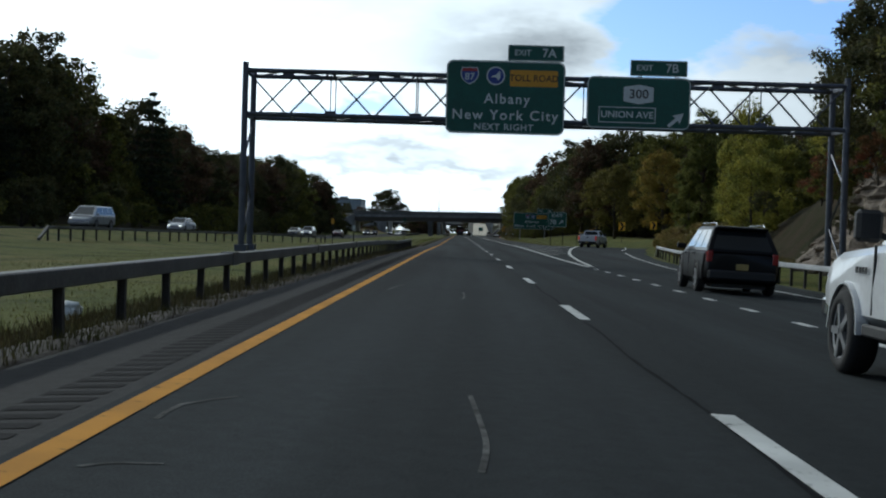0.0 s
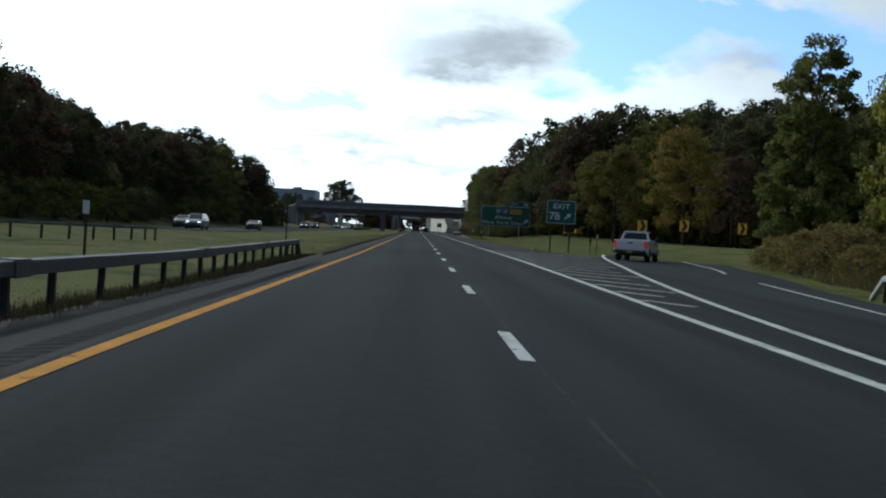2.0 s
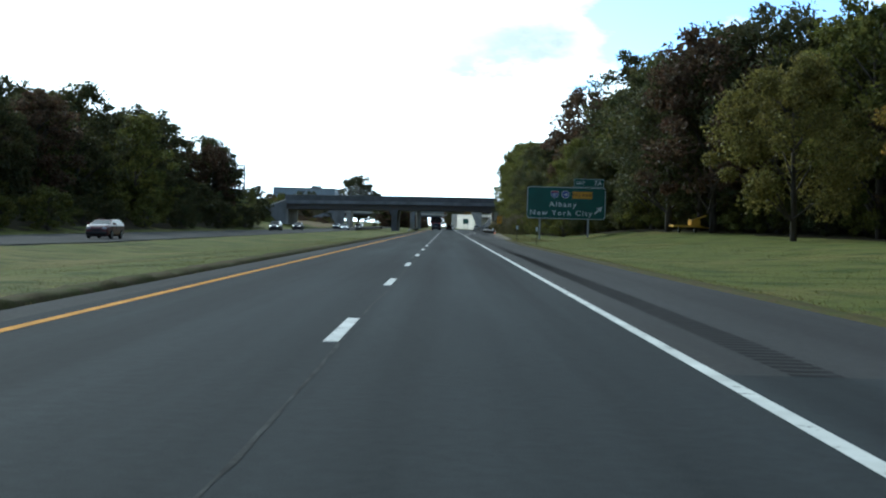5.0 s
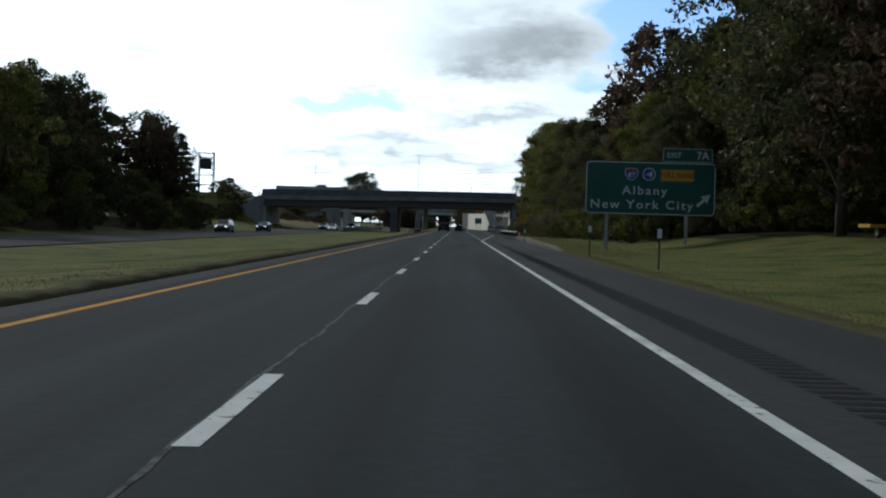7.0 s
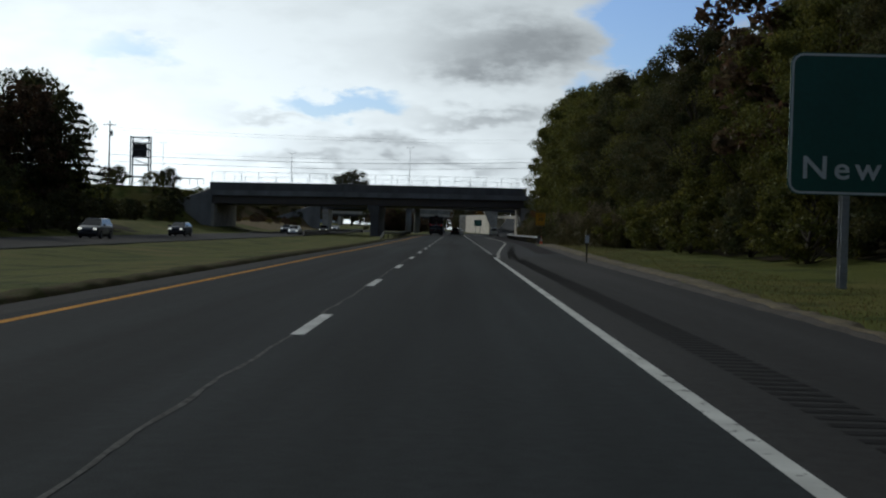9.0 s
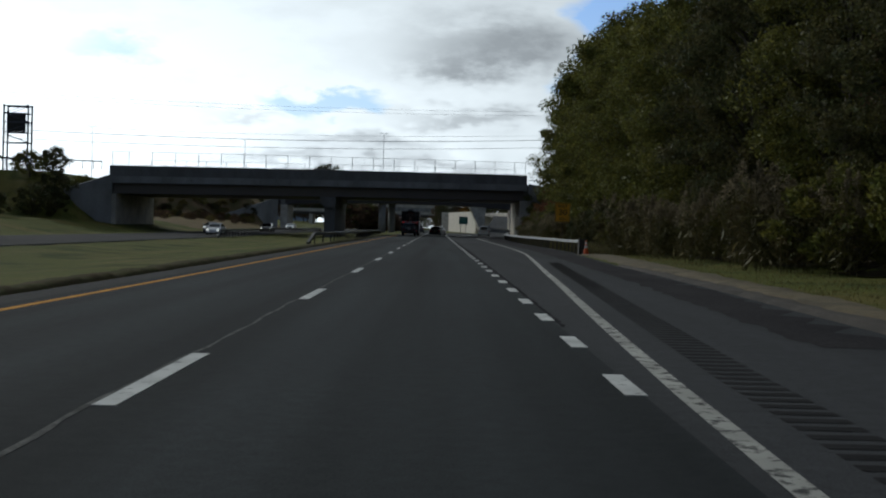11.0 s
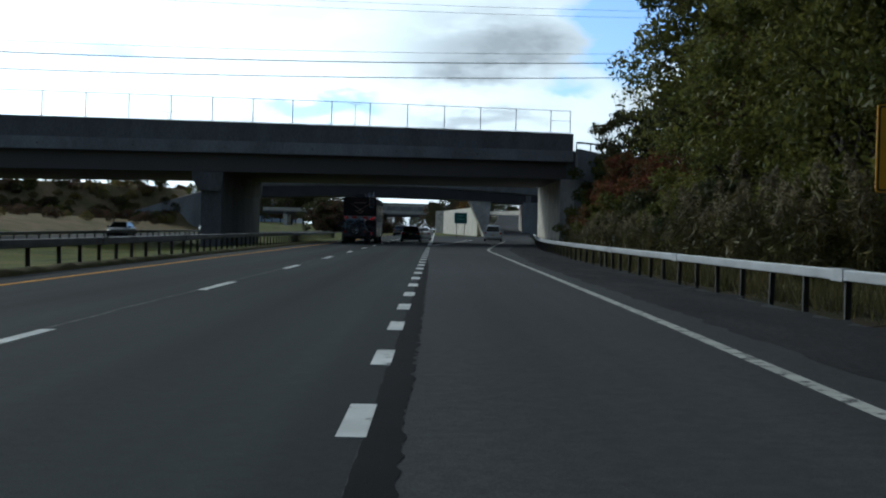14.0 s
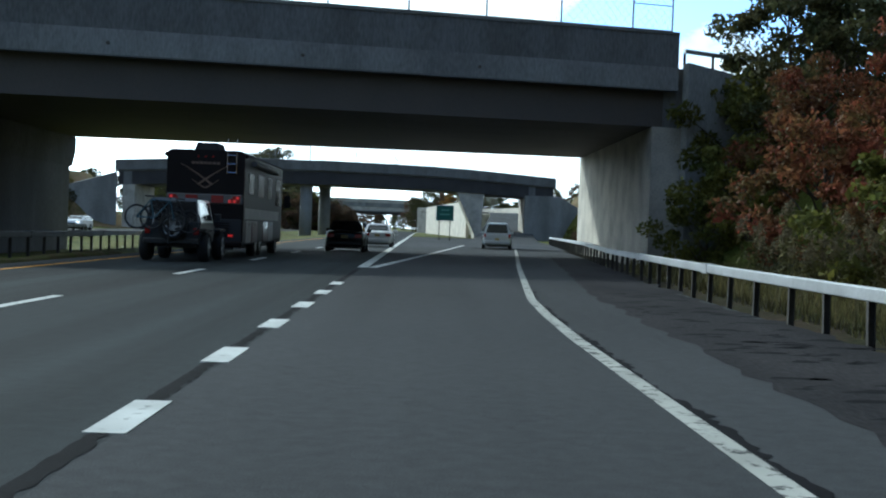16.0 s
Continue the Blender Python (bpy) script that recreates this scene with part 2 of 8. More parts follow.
def leaf_mat(name, base, second, thin=0.38):
    mt = mat(name, base, rough=0.55, vary=0.45, scale=0.9, fine=9.0, bump=0.0, tint=second, per_island=0.45, per_object=0.2, spec=0.1)
    nt = mt.node_tree
    bsdf, out = nt.nodes["Principled BSDF"], nt.nodes["Material Output"]
    tr, mix = nt.nodes.new("ShaderNodeBsdfTranslucent"), nt.nodes.new("ShaderNodeMixShader")
    color = bsdf.inputs["Base Color"].links[0].from_socket
    nt.links.new(color, tr.inputs["Color"])
    mix.inputs[0].default_value = thin
    nt.links.new(bsdf.outputs[0], mix.inputs[1])
    nt.links.new(tr.outputs[0], mix.inputs[2])
    nt.links.new(mix.outputs[0], out.inputs[0])
    return mt


def worn_paint_mat(name, base, under, amount):
    """Road paint, chipped through to the asphalt in places."""
    mt, nt, bsdf = node_mat(name)
    n, link = nt.nodes.new, nt.links.new
    pos = n("ShaderNodeNewGeometry").outputs["Position"]
    tex, r, mix = n("ShaderNodeTexNoise"), n("ShaderNodeMapRange"), n("ShaderNodeMix")
    tex.inputs["Scale"].default_value, tex.inputs["Detail"].default_value, tex.inputs["Roughness"].default_value = 5.0, 8, 0.7
    link(pos, tex.inputs["Vector"])
    r.inputs["From Min"].default_value, r.inputs["From Max"].default_value = 0.62 - amount, 0.70 - amount
    link(tex.outputs["Fac"], r.inputs["Value"])
    mix.data_type = "RGBA"
    mix.inputs["A"].default_value, mix.inputs["B"].default_value = (*base, 1), (*under, 1)
    link(r.outputs[0], mix.inputs["Factor"])
    dirt, r2, hsv = n("ShaderNodeTexNoise"), n("ShaderNodeMapRange"), n("ShaderNodeHueSaturation")
    dirt.inputs["Scale"].default_value, dirt.inputs["Detail"].default_value = 1.1, 6
    link(pos, dirt.inputs["Vector"])
    r2.inputs["From Min"].default_value, r2.inputs["From Max"].default_value = 0.3, 0.7
    r2.inputs["To Min"].default_value, r2.inputs["To Max"].default_value = 1.12, 0.72
    link(dirt.outputs["Fac"], r2.inputs["Value"])
    link(r2.outputs[0], hsv.inputs["Value"])
    link(mix.outputs["Result"], hsv.inputs["Color"])
    link(hsv.outputs[0], bsdf.inputs["Base Color"])
    bsdf.inputs["Roughness"].default_value = 0.85
    bsdf.inputs["Specular IOR Level"].default_value = 0.12
    return mt


ASPHALT = asphalt_mat("asphalt", (0.0290, 0.0335, 0.0358))
ASPHALT_SHOULDER = asphalt_mat("shoulder_asphalt", (0.045, 0.045, 0.045), streak=0.15)
ASPHALT_LIGHT = asphalt_mat("exit_lane_asphalt", (0.047, 0.049, 0.052), streak=0.12)
TAR = mat("crack_sealer", (0.011, 0.011, 0.013), rough=0.95, vary=0.2, scale=2.0, spec=0.05)
SCUFF = mat("pale_scuff", (0.14, 0.14, 0.135), rough=0.95, vary=0.6, scale=5.0, spec=0.05)
TRACE = mat("faint_joint", (0.062, 0.063, 0.062), rough=0.95, vary=0.5, scale=2.0, spec=0.05)
SKID = mat("skid_dark", (0.024, 0.024, 0.025), rough=0.95, vary=0.5, scale=3.0, spec=0.05)
GROOVE = mat("rumble_groove", (0.027, 0.027, 0.028), rough=0.95, vary=0.3, spec=0.05)
PAINT_WHITE = worn_paint_mat("white_road_paint", (0.62, 0.63, 0.60), (0.07, 0.07, 0.07), 0.05)
PAINT_DASH = worn_paint_mat("lane_dash_paint", (0.62, 0.63, 0.61), (0.10, 0.10, 0.10), 0.045)
PAINT_WORN = worn_paint_mat("worn_white_paint", (0.42, 0.42, 0.385), (0.07, 0.07, 0.07), 0.10)
PAINT_YELLOW = worn_paint_mat("yellow_road_paint", (0.58, 0.27, 0.03), (0.14, 0.08, 0.02), 0.025)
GRASS = grass_ground_mat()
DRYGRASS = leaf_mat("dry_grass", (0.17, 0.13, 0.06), (0.10, 0.10, 0.03), 0.3)
GREENGRASS = leaf_mat("green_grass", (0.092, 0.104, 0.020), (0.13, 0.12, 0.03), 0.3)
WEED = leaf_mat("dark_weed", (0.036, 0.040, 0.015), (0.07, 0.056, 0.028), 0.3)
STRAW = mat("dry_straw", (0.135, 0.105, 0.055), rough=0.95, vary=0.5, scale=1.2, fine=30, bump=0.8)
BRUSH_SOIL = mat("dry_brush_soil", (0.20, 0.14, 0.08), rough=0.95, vary=0.5, scale=0.35, fine=4, bump=0.9, tint=(0.11, 0.10, 0.045), spec=0.05)
DIRT = mat("dark_verge_dirt", (0.055, 0.045, 0.035), rough=0.95, vary=0.5, scale=0.8, fine=18, bump=0.7)
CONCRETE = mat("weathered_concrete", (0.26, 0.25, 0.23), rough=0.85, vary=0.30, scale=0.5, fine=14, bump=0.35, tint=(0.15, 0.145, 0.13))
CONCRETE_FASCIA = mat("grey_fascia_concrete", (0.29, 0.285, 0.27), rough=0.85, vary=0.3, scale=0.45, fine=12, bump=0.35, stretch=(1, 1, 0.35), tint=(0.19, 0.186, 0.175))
# pale concrete, its colour raised further to carry the sunshine on walls and abutments
CONCRETE_PALE_SUNLIT = mat("pale_sunlit_concrete", (0.55, 0.51, 0.43), rough=0.85, vary=0.25, scale=0.7, fine=14, bump=0.3, tint=(0.36, 0.33, 0.28))
# stained parapets; also the darker colour that stands for shade on the pier
CONCRETE_DARK = mat("stained_shaded_concrete", (0.18, 0.177, 0.17), rough=0.9, vary=0.35, scale=0.6, fine=12, bump=0.35, stretch=(1, 1, 0.3), tint=(0.13, 0.126, 0.118))
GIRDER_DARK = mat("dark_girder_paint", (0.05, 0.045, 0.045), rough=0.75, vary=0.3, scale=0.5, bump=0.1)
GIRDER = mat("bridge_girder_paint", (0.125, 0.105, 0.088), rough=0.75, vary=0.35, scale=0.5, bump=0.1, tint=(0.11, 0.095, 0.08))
GALV = mat("galvanised_steel", (0.34, 0.35, 0.36), rough=0.45, metal=0.7, vary=0.25, scale=2.0, fine=30, bump=0.1)
GALV_BRIGHT = mat("bright_guard_rail_steel", (0.52, 0.53, 0.54), rough=0.42, metal=0.35, vary=0.2, scale=1.2, fine=22, bump=0.08)
RAIL_GREY = mat("dull_guard_rail_steel", (0.13, 0.13, 0.125), rough=0.6, metal=0.4, vary=0.35, scale=1.0, fine=20, bump=0.12)
POST_DARK = mat("dark_post_steel", (0.06, 0.055, 0.05), rough=0.75, metal=0.3, vary=0.4, scale=4.0)
GANTRY_STEEL = mat("gantry_steel", (0.10, 0.11, 0.14), rough=0.5, metal=0.5, vary=0.3, scale=1.5)
SIGN_GREEN = mat("sign_green", (0.004, 0.085, 0.062), rough=0.45, vary=0.18, scale=0.8, fine=8, bump=0.02)
SIGN_GREEN_PALE = mat("faded_green_legend", (0.10, 0.26, 0.20), rough=0.5, vary=0.1, bump=0.0)
SIGN_WHITE = mat("sign_white", (0.62, 0.66, 0.66), rough=0.45, vary=0.12, scale=3, bump=0.0)
CHEVRON_YELLOW = mat("chevron_yellow", (0.88, 0.46, 0.015), rough=0.4, vary=0.08, scale=3, bump=0.0)
SIGN_YELLOW = mat("sign_yellow", (0.62, 0.30, 0.01), rough=0.45, vary=0.1, scale=3, bump=0.0)
SIGN_ORANGE = mat("sign_amber", (0.82, 0.40, 0.02), rough=0.5, vary=0.15, scale=3, bump=0.0)
SIGN_BLACK = mat("sign_black", (0.012, 0.012, 0.012), rough=0.5, vary=0.1, bump=0.0)
SIGN_BLUE = mat("sign_blue", (0.03, 0.06, 0.28), rough=0.45, vary=0.12, bump=0.0)
SIGN_RED = mat("sign_red", (0.35, 0.03, 0.03), rough=0.45, vary=0.12, bump=0.0)
BARK = mat("bark", (0.075, 0.06, 0.045), rough=0.95, vary=0.5, scale=2.0, fine=16, bump=0.8, stretch=(1, 1, 0.25))
LEAF_GREEN = leaf_mat("leaf_dark_green", (0.060, 0.072, 0.032), (0.098, 0.086, 0.034))
LEAF_OLIVE = leaf_mat("leaf_olive", (0.155, 0.145, 0.034), (0.08, 0.095, 0.026))
LEAF_YELLOW = leaf_mat("leaf_yellow_green", (0.33, 0.295, 0.055), (0.17, 0.19, 0.045))
LEAF_POPLAR = leaf_mat("leaf_light_green", (0.20, 0.20, 0.055), (0.11, 0.13, 0.035))
LEAF_MAPLE = leaf_mat("leaf_maple_turning", (0.25, 0.22, 0.05), (0.26, 0.16, 0.035))
LEAF_BROWNING = leaf_mat("leaf_maple_browning", (0.17, 0.14, 0.04), (0.12, 0.115, 0.03))
LEAF_DRY = leaf_mat("leaf_dry_brush", (0.24, 0.17, 0.065), (0.16, 0.15, 0.045))
LEAF_ORANGE = leaf_mat("leaf_orange", (0.36, 0.17, 0.035), (0.13, 0.12, 0.03))
LEAF_RUST = leaf_mat("leaf_rust_brown", (0.125, 0.072, 0.045), (0.08, 0.065, 0.038))
LEAF_RED = leaf_mat("leaf_red", (0.20, 0.06, 0.035), (0.10, 0.08, 0.03))
LEAF_PINE = leaf_mat("needle_dark_green", (0.022, 0.034, 0.018), (0.035, 0.042, 0.018), 0.1)
REED = leaf_mat("reed_plume", (0.23, 0.195, 0.125), (0.15, 0.125, 0.075), 0.4)
REED_STEM = leaf_mat("reed_leaf", (0.10, 0.10, 0.04), (0.16, 0.13, 0.06), 0.3)
ROCK = mat("cut_rock", (0.26, 0.215, 0.17), rough=0.95, vary=0.5, scale=0.7, fine=5, bump=0.9, tint=(0.10, 0.08, 0.062))


# ---- mesh helpers ----
def finish(name, bm, material, smooth=False):
    me = bpy.data.meshes.new(name)
    bm.normal_update()
    bm.to_mesh(me)
    bm.free()
    if smooth:
        me.polygons.foreach_set("use_smooth", [True] * len(me.polygons))
    for one in material if isinstance(material, (list, tuple)) else (material,):
        me.materials.append(one)
    return me


def part(name, bm, material, parent, label="", smooth=False):
    ob = new(name, finish(name, bm, material, smooth))
    ob.parent = parent
    if label:
        tagged(ob, label)
    return ob


def solo(name, bm, material, label, category, kind="", group="", smooth=False):
    return tagged(new(name, finish(name, bm, material, smooth)), label, category, group, kind)


def thing(name, label, category, m=None, group="", kind=""):
    ob = tagged(new(name), label, category, group, kind)
    ob.empty_display_size = 0.2
    if m is not None:
        ob.matrix_basis = m
    return ob


def box(bm, x0, x1, y0, y1, z0, z1, bevel=0.0, m=None):
    vs = [bm.verts.new((x, y, z)) for x in (x0, x1) for y in (y0, y1) for z in (z0, z1)]
    fs = [bm.faces.new([vs[i] for i in f]) for f in ((0, 1, 3, 2), (4, 6, 7, 5), (0, 4, 5, 1), (2, 3, 7, 6), (0, 2, 6, 4), (1, 5, 7, 3))]
    if bevel:
        edges = list({e for f in fs for e in f.edges})
        made = bmesh.ops.bevel(bm, geom=edges, offset=bevel, segments=1, affect="EDGES", profile=0.5)
        vs = list({v for v in vs if v.is_valid} | set(made["verts"]))
    if m is not None:
        for v in vs:
            v.co = m @ v.co
    return bm


def tube(bm, points, radii, seg=8, cap=True):
    """A round bar through the points."""
    rings = []
    pts = [Vector(p) for p in points]
    for i, p in enumerate(pts):
        d = (pts[min(i + 1, len(pts) - 1)] - pts[max(i - 1, 0)]).normalized()
        side = d.orthogonal().normalized() if abs(d.z) > 0.9 else d.cross(Vector((0, 0, 1))).normalized()
        up = side.cross(d)
        r = radii[i] if isinstance(radii, (list, tuple)) else radii
        rings.append([bm.verts.new(p + (side * math.cos(a) + up * math.sin(a)) * r) for a in (2 * math.pi * k / seg for k in range(seg))])
    for a, b in zip(rings, rings[1:]):
        for k in range(seg):
            bm.faces.new((a[k], a[(k + 1) % seg], b[(k + 1) % seg], b[k]))
    if cap:
        bm.faces.new(rings[0][::-1])
        bm.faces.new(rings[-1])
    return bm


def beam(bm, a, b, w, h):
    """A square bar from a to b."""
    a, b = Vector(a), Vector(b)
    d = (b - a).normalized()
    side = d.cross(Vector((0, 0, 1)))
    side = side.normalized() if side.length > 1e-3 else Vector((1, 0, 0))
    up = side.cross(d).normalized()
    rings = [[bm.verts.new(p + side * sx * w / 2 + up * sz * h / 2) for sx, sz in ((-1, -1), (1, -1), (1, 1), (-1, 1))] for p in (a, b)]
    for k in range(4):
        bm.faces.new((rings[0][k], rings[0][(k + 1) % 4], rings[1][(k + 1) % 4], rings[1][k]))
    bm.faces.new(rings[0][::-1])
    bm.faces.new(rings[1])
    return bm


def plate(bm, outline, y0, y1):
    """A flat plate in the x-z plane, between y0 (front) and y1."""
    front = [bm.verts.new((x, y0, z)) for x, z in outline]
    back = [bm.verts.new((x, y1, z)) for x, z in outline]
    bm.faces.new(front)
    bm.faces.new(back[::-1])
    n = len(outline)
    for k in range(n):
        bm.faces.new((front[(k + 1) % n], front[k], back[k], back[(k + 1) % n]))
    return bm


def rounded(w, h, r, cx=0.0, cz=0.0, seg=4):
    pts = []
    for sx, sz, a0 in ((1, 1, 0), (-1, 1, 90), (-1, -1, 180), (1, -1, 270)):
        for k in range(seg + 1):
            a = radians(a0 + 90 * k / seg)
            pts.append((cx + sx * (w / 2 - r) + r * math.cos(a), cz + sz * (h / 2 - r) + r * math.sin(a)))
    return pts


def ring_plate(bm, outer, inner, y0, y1):
    n = len(outer)
    loops = [[bm.verts.new((x, y, z)) for x, z in loop] for loop in (outer, inner) for y in (y0, y1)]
    of, ob_, nf, nb = loops
    for k in range(n):
        j = (k + 1) % n
        bm.faces.new((of[k], nf[k], nf[j], of[j]))
        bm.faces.new((ob_[k], ob_[j], nb[j], nb[k]))
        bm.faces.new((of[j], ob_[j], ob_[k], of[k]))
        bm.faces.new((nf[k], nb[k], nb[j], nf[j]))
    return bm


def letters(name, text, size, material, parent, x, y, z, wide=1.0, depth=0.01, space=1.0):
    """Raised letters facing -y, centred on (x, z)."""
    cu = bpy.data.curves.new(name, "FONT")
    cu.body, cu.size, cu.align_x, cu.align_y, cu.extrude = text, size, "CENTER", "CENTER", depth
    cu.resolution_u, cu.space_character = 3, space
    cu.offset = 0.012 * size
    tmp = bpy.data.objects.new(name, cu)
    scene.collection.objects.link(tmp)
    me = bpy.data.meshes.new_from_object(tmp.evaluated_get(bpy.context.evaluated_depsgraph_get()))
    bpy.data.objects.remove(tmp)
    bpy.data.curves.remove(cu)
    me.name = name
    me.materials.clear()
    me.materials.append(material)
    me.transform(Matrix.Translation((x, y, z)) @ Matrix.Rotation(radians(90), 4, "X") @ Matrix.Diagonal((wide, 1, 1, 1)))
    ob = new(name, me)
    ob.parent = parent
    return ob


# ---- lie of the land ----
def lerp_table(v, xs, ys):
    return float(np.interp(v, xs, ys))


def cross_fall(y):
    return lerp_table(y, (0, 65, 110, 300, 330, 420), (0.036, 0.036, 0.0, 0.0, -0.012, 0.0))


def road_z(x, y):
    z = -cross_fall(y) * min(max(x, -3.72), 12.0)
    if x < -3.72:
        # the median shoulder falls away from the lanes
        z -= lerp_table(y, (0, 50, 78, 100, 130, 400), (0.045, 0.05, 0.12, 0.09, 0.03, 0.02)) * min(-3.72 - x, 2.3)
    return z


def oncoming_z(y):
    return lerp_table(y, (60, 120, 170, 220, 450, 520), (0.75, 0.5, -0.2, -0.45, -0.45, -0.2))


def oncoming_edge(y):
    """Near edge of the oncoming carriageway."""
    return lerp_table(y, (40, 80, 115, 150, 200, 900), (-30.5, -28.6, -25.0, -21.9, -21.6, -21.6))


def smooth(a, b, v):
    t = min(max((v - a) / (b - a), 0.0), 1.0)
    return t * t * (3 - 2 * t)


SKEW = 0.306


def bridge_y(x, y0=483.2):
    return y0 + SKEW * x


def ground_z(x, y):
    near = road_z(x, y)
    # median swale and the oncoming carriageway
    if x < -6.0:
        oz = oncoming_z(y)
        e = oncoming_edge(y)
        if x > e:
            t = (x + 6.0) / (e + 6.0)
            z = near * (1 - t) + oz * t - 0.35 * math.sin(math.pi * t) ** 2
        elif x > e - 13.0:
            z = oz
        else:
            z = oz + 1.6 * smooth(e - 14, e - 26, x) + 2.0 * smooth(-52, -95, x)
    elif x < 9.0:
        z = near
    else:
        z = near
        z += 1.0 * smooth(10, 32, x) * smooth(120, 165, y) * (1 - smooth(470, 482, y))
        wood = smooth(235, 285, y) * (1 - smooth(462, 480, y))
        z += wood * (0.8 * smooth(15, 24, x) + 10.5 * smooth(30, 85, x))
        back = smooth(100, 130, y) * (1 - smooth(215, 262, y))
        z += back * (11.0 * smooth(44 + 0.25 * max(y - 130, 0), 115, x))
        cut = 1 - smooth(72, 128, y)
        z += cut * (8.0 * smooth(19.5, 27, x) + 5.0 * smooth(27, 70, x))
    # the ground drops a little under the far guard rail
    z -= 0.13 * smooth(9.7, 10.2, x) * smooth(362, 376, y) * (1 - smooth(480, 500, y))
    # banks of the overpasses
    for y0, wide, left, right, top in ((483.2, 26, -43.0, 16.5, 7.4), (628, 13.5, -39.5, 27.5, 7.9)):
        off = abs(y - (bridge_y(x, y0) + wide / 2)) - wide / 2 - 1.0
        bank = 1 - smooth(0, 17 if y0 < 600 else lerp_table(x, (-100, -58, -50, -40), (15, 13, 8, 3)), off)
        side = max(smooth(left, left - 7, x), smooth(right, right + 5, x))
        z = max(z, top * bank * side) if bank * side > 0 else z
    # far slopes
    if y > 520:
        z += smooth(-40, -60, x) * 0.5 * smooth(508, 530, y) * (1 - smooth(700, 760, y))
    return z


def far_steps(fine_lo, fine_hi, step, far, grow=1.35):
    out = list(np.arange(fine_lo, fine_hi + 1e-6, step))
    d, v = step, fine_hi
    while v < far:
        d *= grow
        v += d
        out.append(v)
    d, v = step, fine_lo
    while v > -far:
        d *= grow
        v -= d
        out.insert(0, v)
    return out


GRID_X, GRID_Y = far_steps(-64, 84, 2.0, 3500), far_steps(-20, 720, 4.0, 4300)


def grid_z(x, y):
    return ground_z(x, y) - 0.04 + (0.06 * noise.noise(Vector((x * 0.3, y * 0.3, 0))) if x < -7 or x > 13 else 0)


def build_ground():
    xs, ys = GRID_X, GRID_Y
    verts = [(x, y, grid_z(x, y)) for y in ys for x in xs]
    w = len(xs)
    faces = [(j * w + i, j * w + i + 1, (j + 1) * w + i + 1, (j + 1) * w + i) for j in range(len(ys) - 1) for i in range(w - 1)]
    me = bpy.data.meshes.new("ground")
    me.from_pydata(verts, [], faces)
    me.polygons.foreach_set("use_smooth", [True] * len(faces))
    me.materials.append(GRASS)
    tagged(new("ground", me), "mown grass verge with dry patches and low banks", "ground", kind="structure")


build_ground()


def strip(bm, ys, left, right, lift, zf=road_z, skirt=0.0, nx=4):
    """A sheet between the lines left(y) and right(y), draped on zf."""
    rows = []
    for y in ys:
        a, b = left(y), right(y)
        row = []
        for k in range(nx + 1):
            x = a + (b - a) * k / nx
            row.append(bm.verts.new((x, y, zf(x, y) + lift)))
        if skirt:
            row.insert(0, bm.verts.new((a - 0.05, y, zf(a, y) + lift - skirt)))
            row.append(bm.verts.new((b + 0.05, y, zf(b, y) + lift - skirt)))
        rows.append(row)
    for r0, r1 in zip(rows, rows[1:]):
        for k in range(len(r0) - 1):
            bm.faces.new((r0[k], r0[k + 1], r1[k + 1], r1[k]))
    return bm


def at(v):
    return lambda y: v


def table(ys, xs):
    return lambda y: lerp_table(y, ys, xs)


# edges of the pavement
LEFT_EDGE = table((-60, 60, 100, 160, 900), (-5.1, -5.0, -4.78, -4.75, -4.75))
RIGHT_LINE = table((300, 313, 322, 331, 336, 350, 364, 380, 400, 420, 444, 453, 459, 465, 480, 510, 540, 600), (3.64, 4.08, 4.5, 4.95, 5.18, 5.92, 6.6, 6.93, 7.1, 7.16, 7.18, 7.17, 7.31, 7.71, 8.75, 11.0, 13.2, 15.5))
RIGHT_EDGE = table((-60, 40, 80, 109, 117, 147, 160, 175, 230, 262, 300, 345, 372, 440, 470, 506, 560, 900), (9.0, 9.3, 11.2, 14.0, 15.0, 20.6, 7.5, 7.1, 6.7, 7.1, 7.3, 8.7, 9.8, 10.0, 11.2, 14.2, 17.5, 17.5))


# ---- roads ----
def every(a, b, step):
    n = max(1, round((b - a) / step))
    return [a + (b - a) * k / n for k in range(n + 1)]


MAIN_YS = every(-60, 900, 4)
solo("road", strip(bmesh.new(), MAIN_YS, at(-3.72), at(3.72), 0.0, nx=4), ASPHALT, "dark worn asphalt of two through lanes", "road", "structure")
solo("road_shoulder_left", strip(bmesh.new(), MAIN_YS, LEFT_EDGE, at(-3.72), 0.0, skirt=0.06, nx=2), ASPHALT_SHOULDER, "narrow asphalt shoulder beside the median", "road", "structure")
# right-hand lane and shoulder, up to the first exit and after it
EXIT_YS = every(-60, 106, 4)
solo("road_exit_lane", strip(bmesh.new(), EXIT_YS, at(3.72), RIGHT_EDGE, 0.0, skirt=0.06, nx=4), ASPHALT, "asphalt exit lane with shoulder", "road", "structure")
GORE_YS = every(106, 150, 4)
solo("road_gore", strip(bmesh.new(), GORE_YS, at(3.72), table((106, 122, 135, 140, 150), (14.0, 15.4, 9.6, 8.1, 7.6)), 0.0, skirt=0.06, nx=4), ASPHALT, "asphalt gore area where the ramp leaves", "road", "structure")
solo("road_shoulder_right", strip(bmesh.new(), every(150, 308, 4), at(3.72), table((150, 175, 230, 262, 308), (7.6, 7.1, 6.7, 7.1, 7.5)), 0.0, skirt=0.06, nx=2), ASPHALT_SHOULDER, "asphalt shoulder with a rumble strip", "road", "structure")
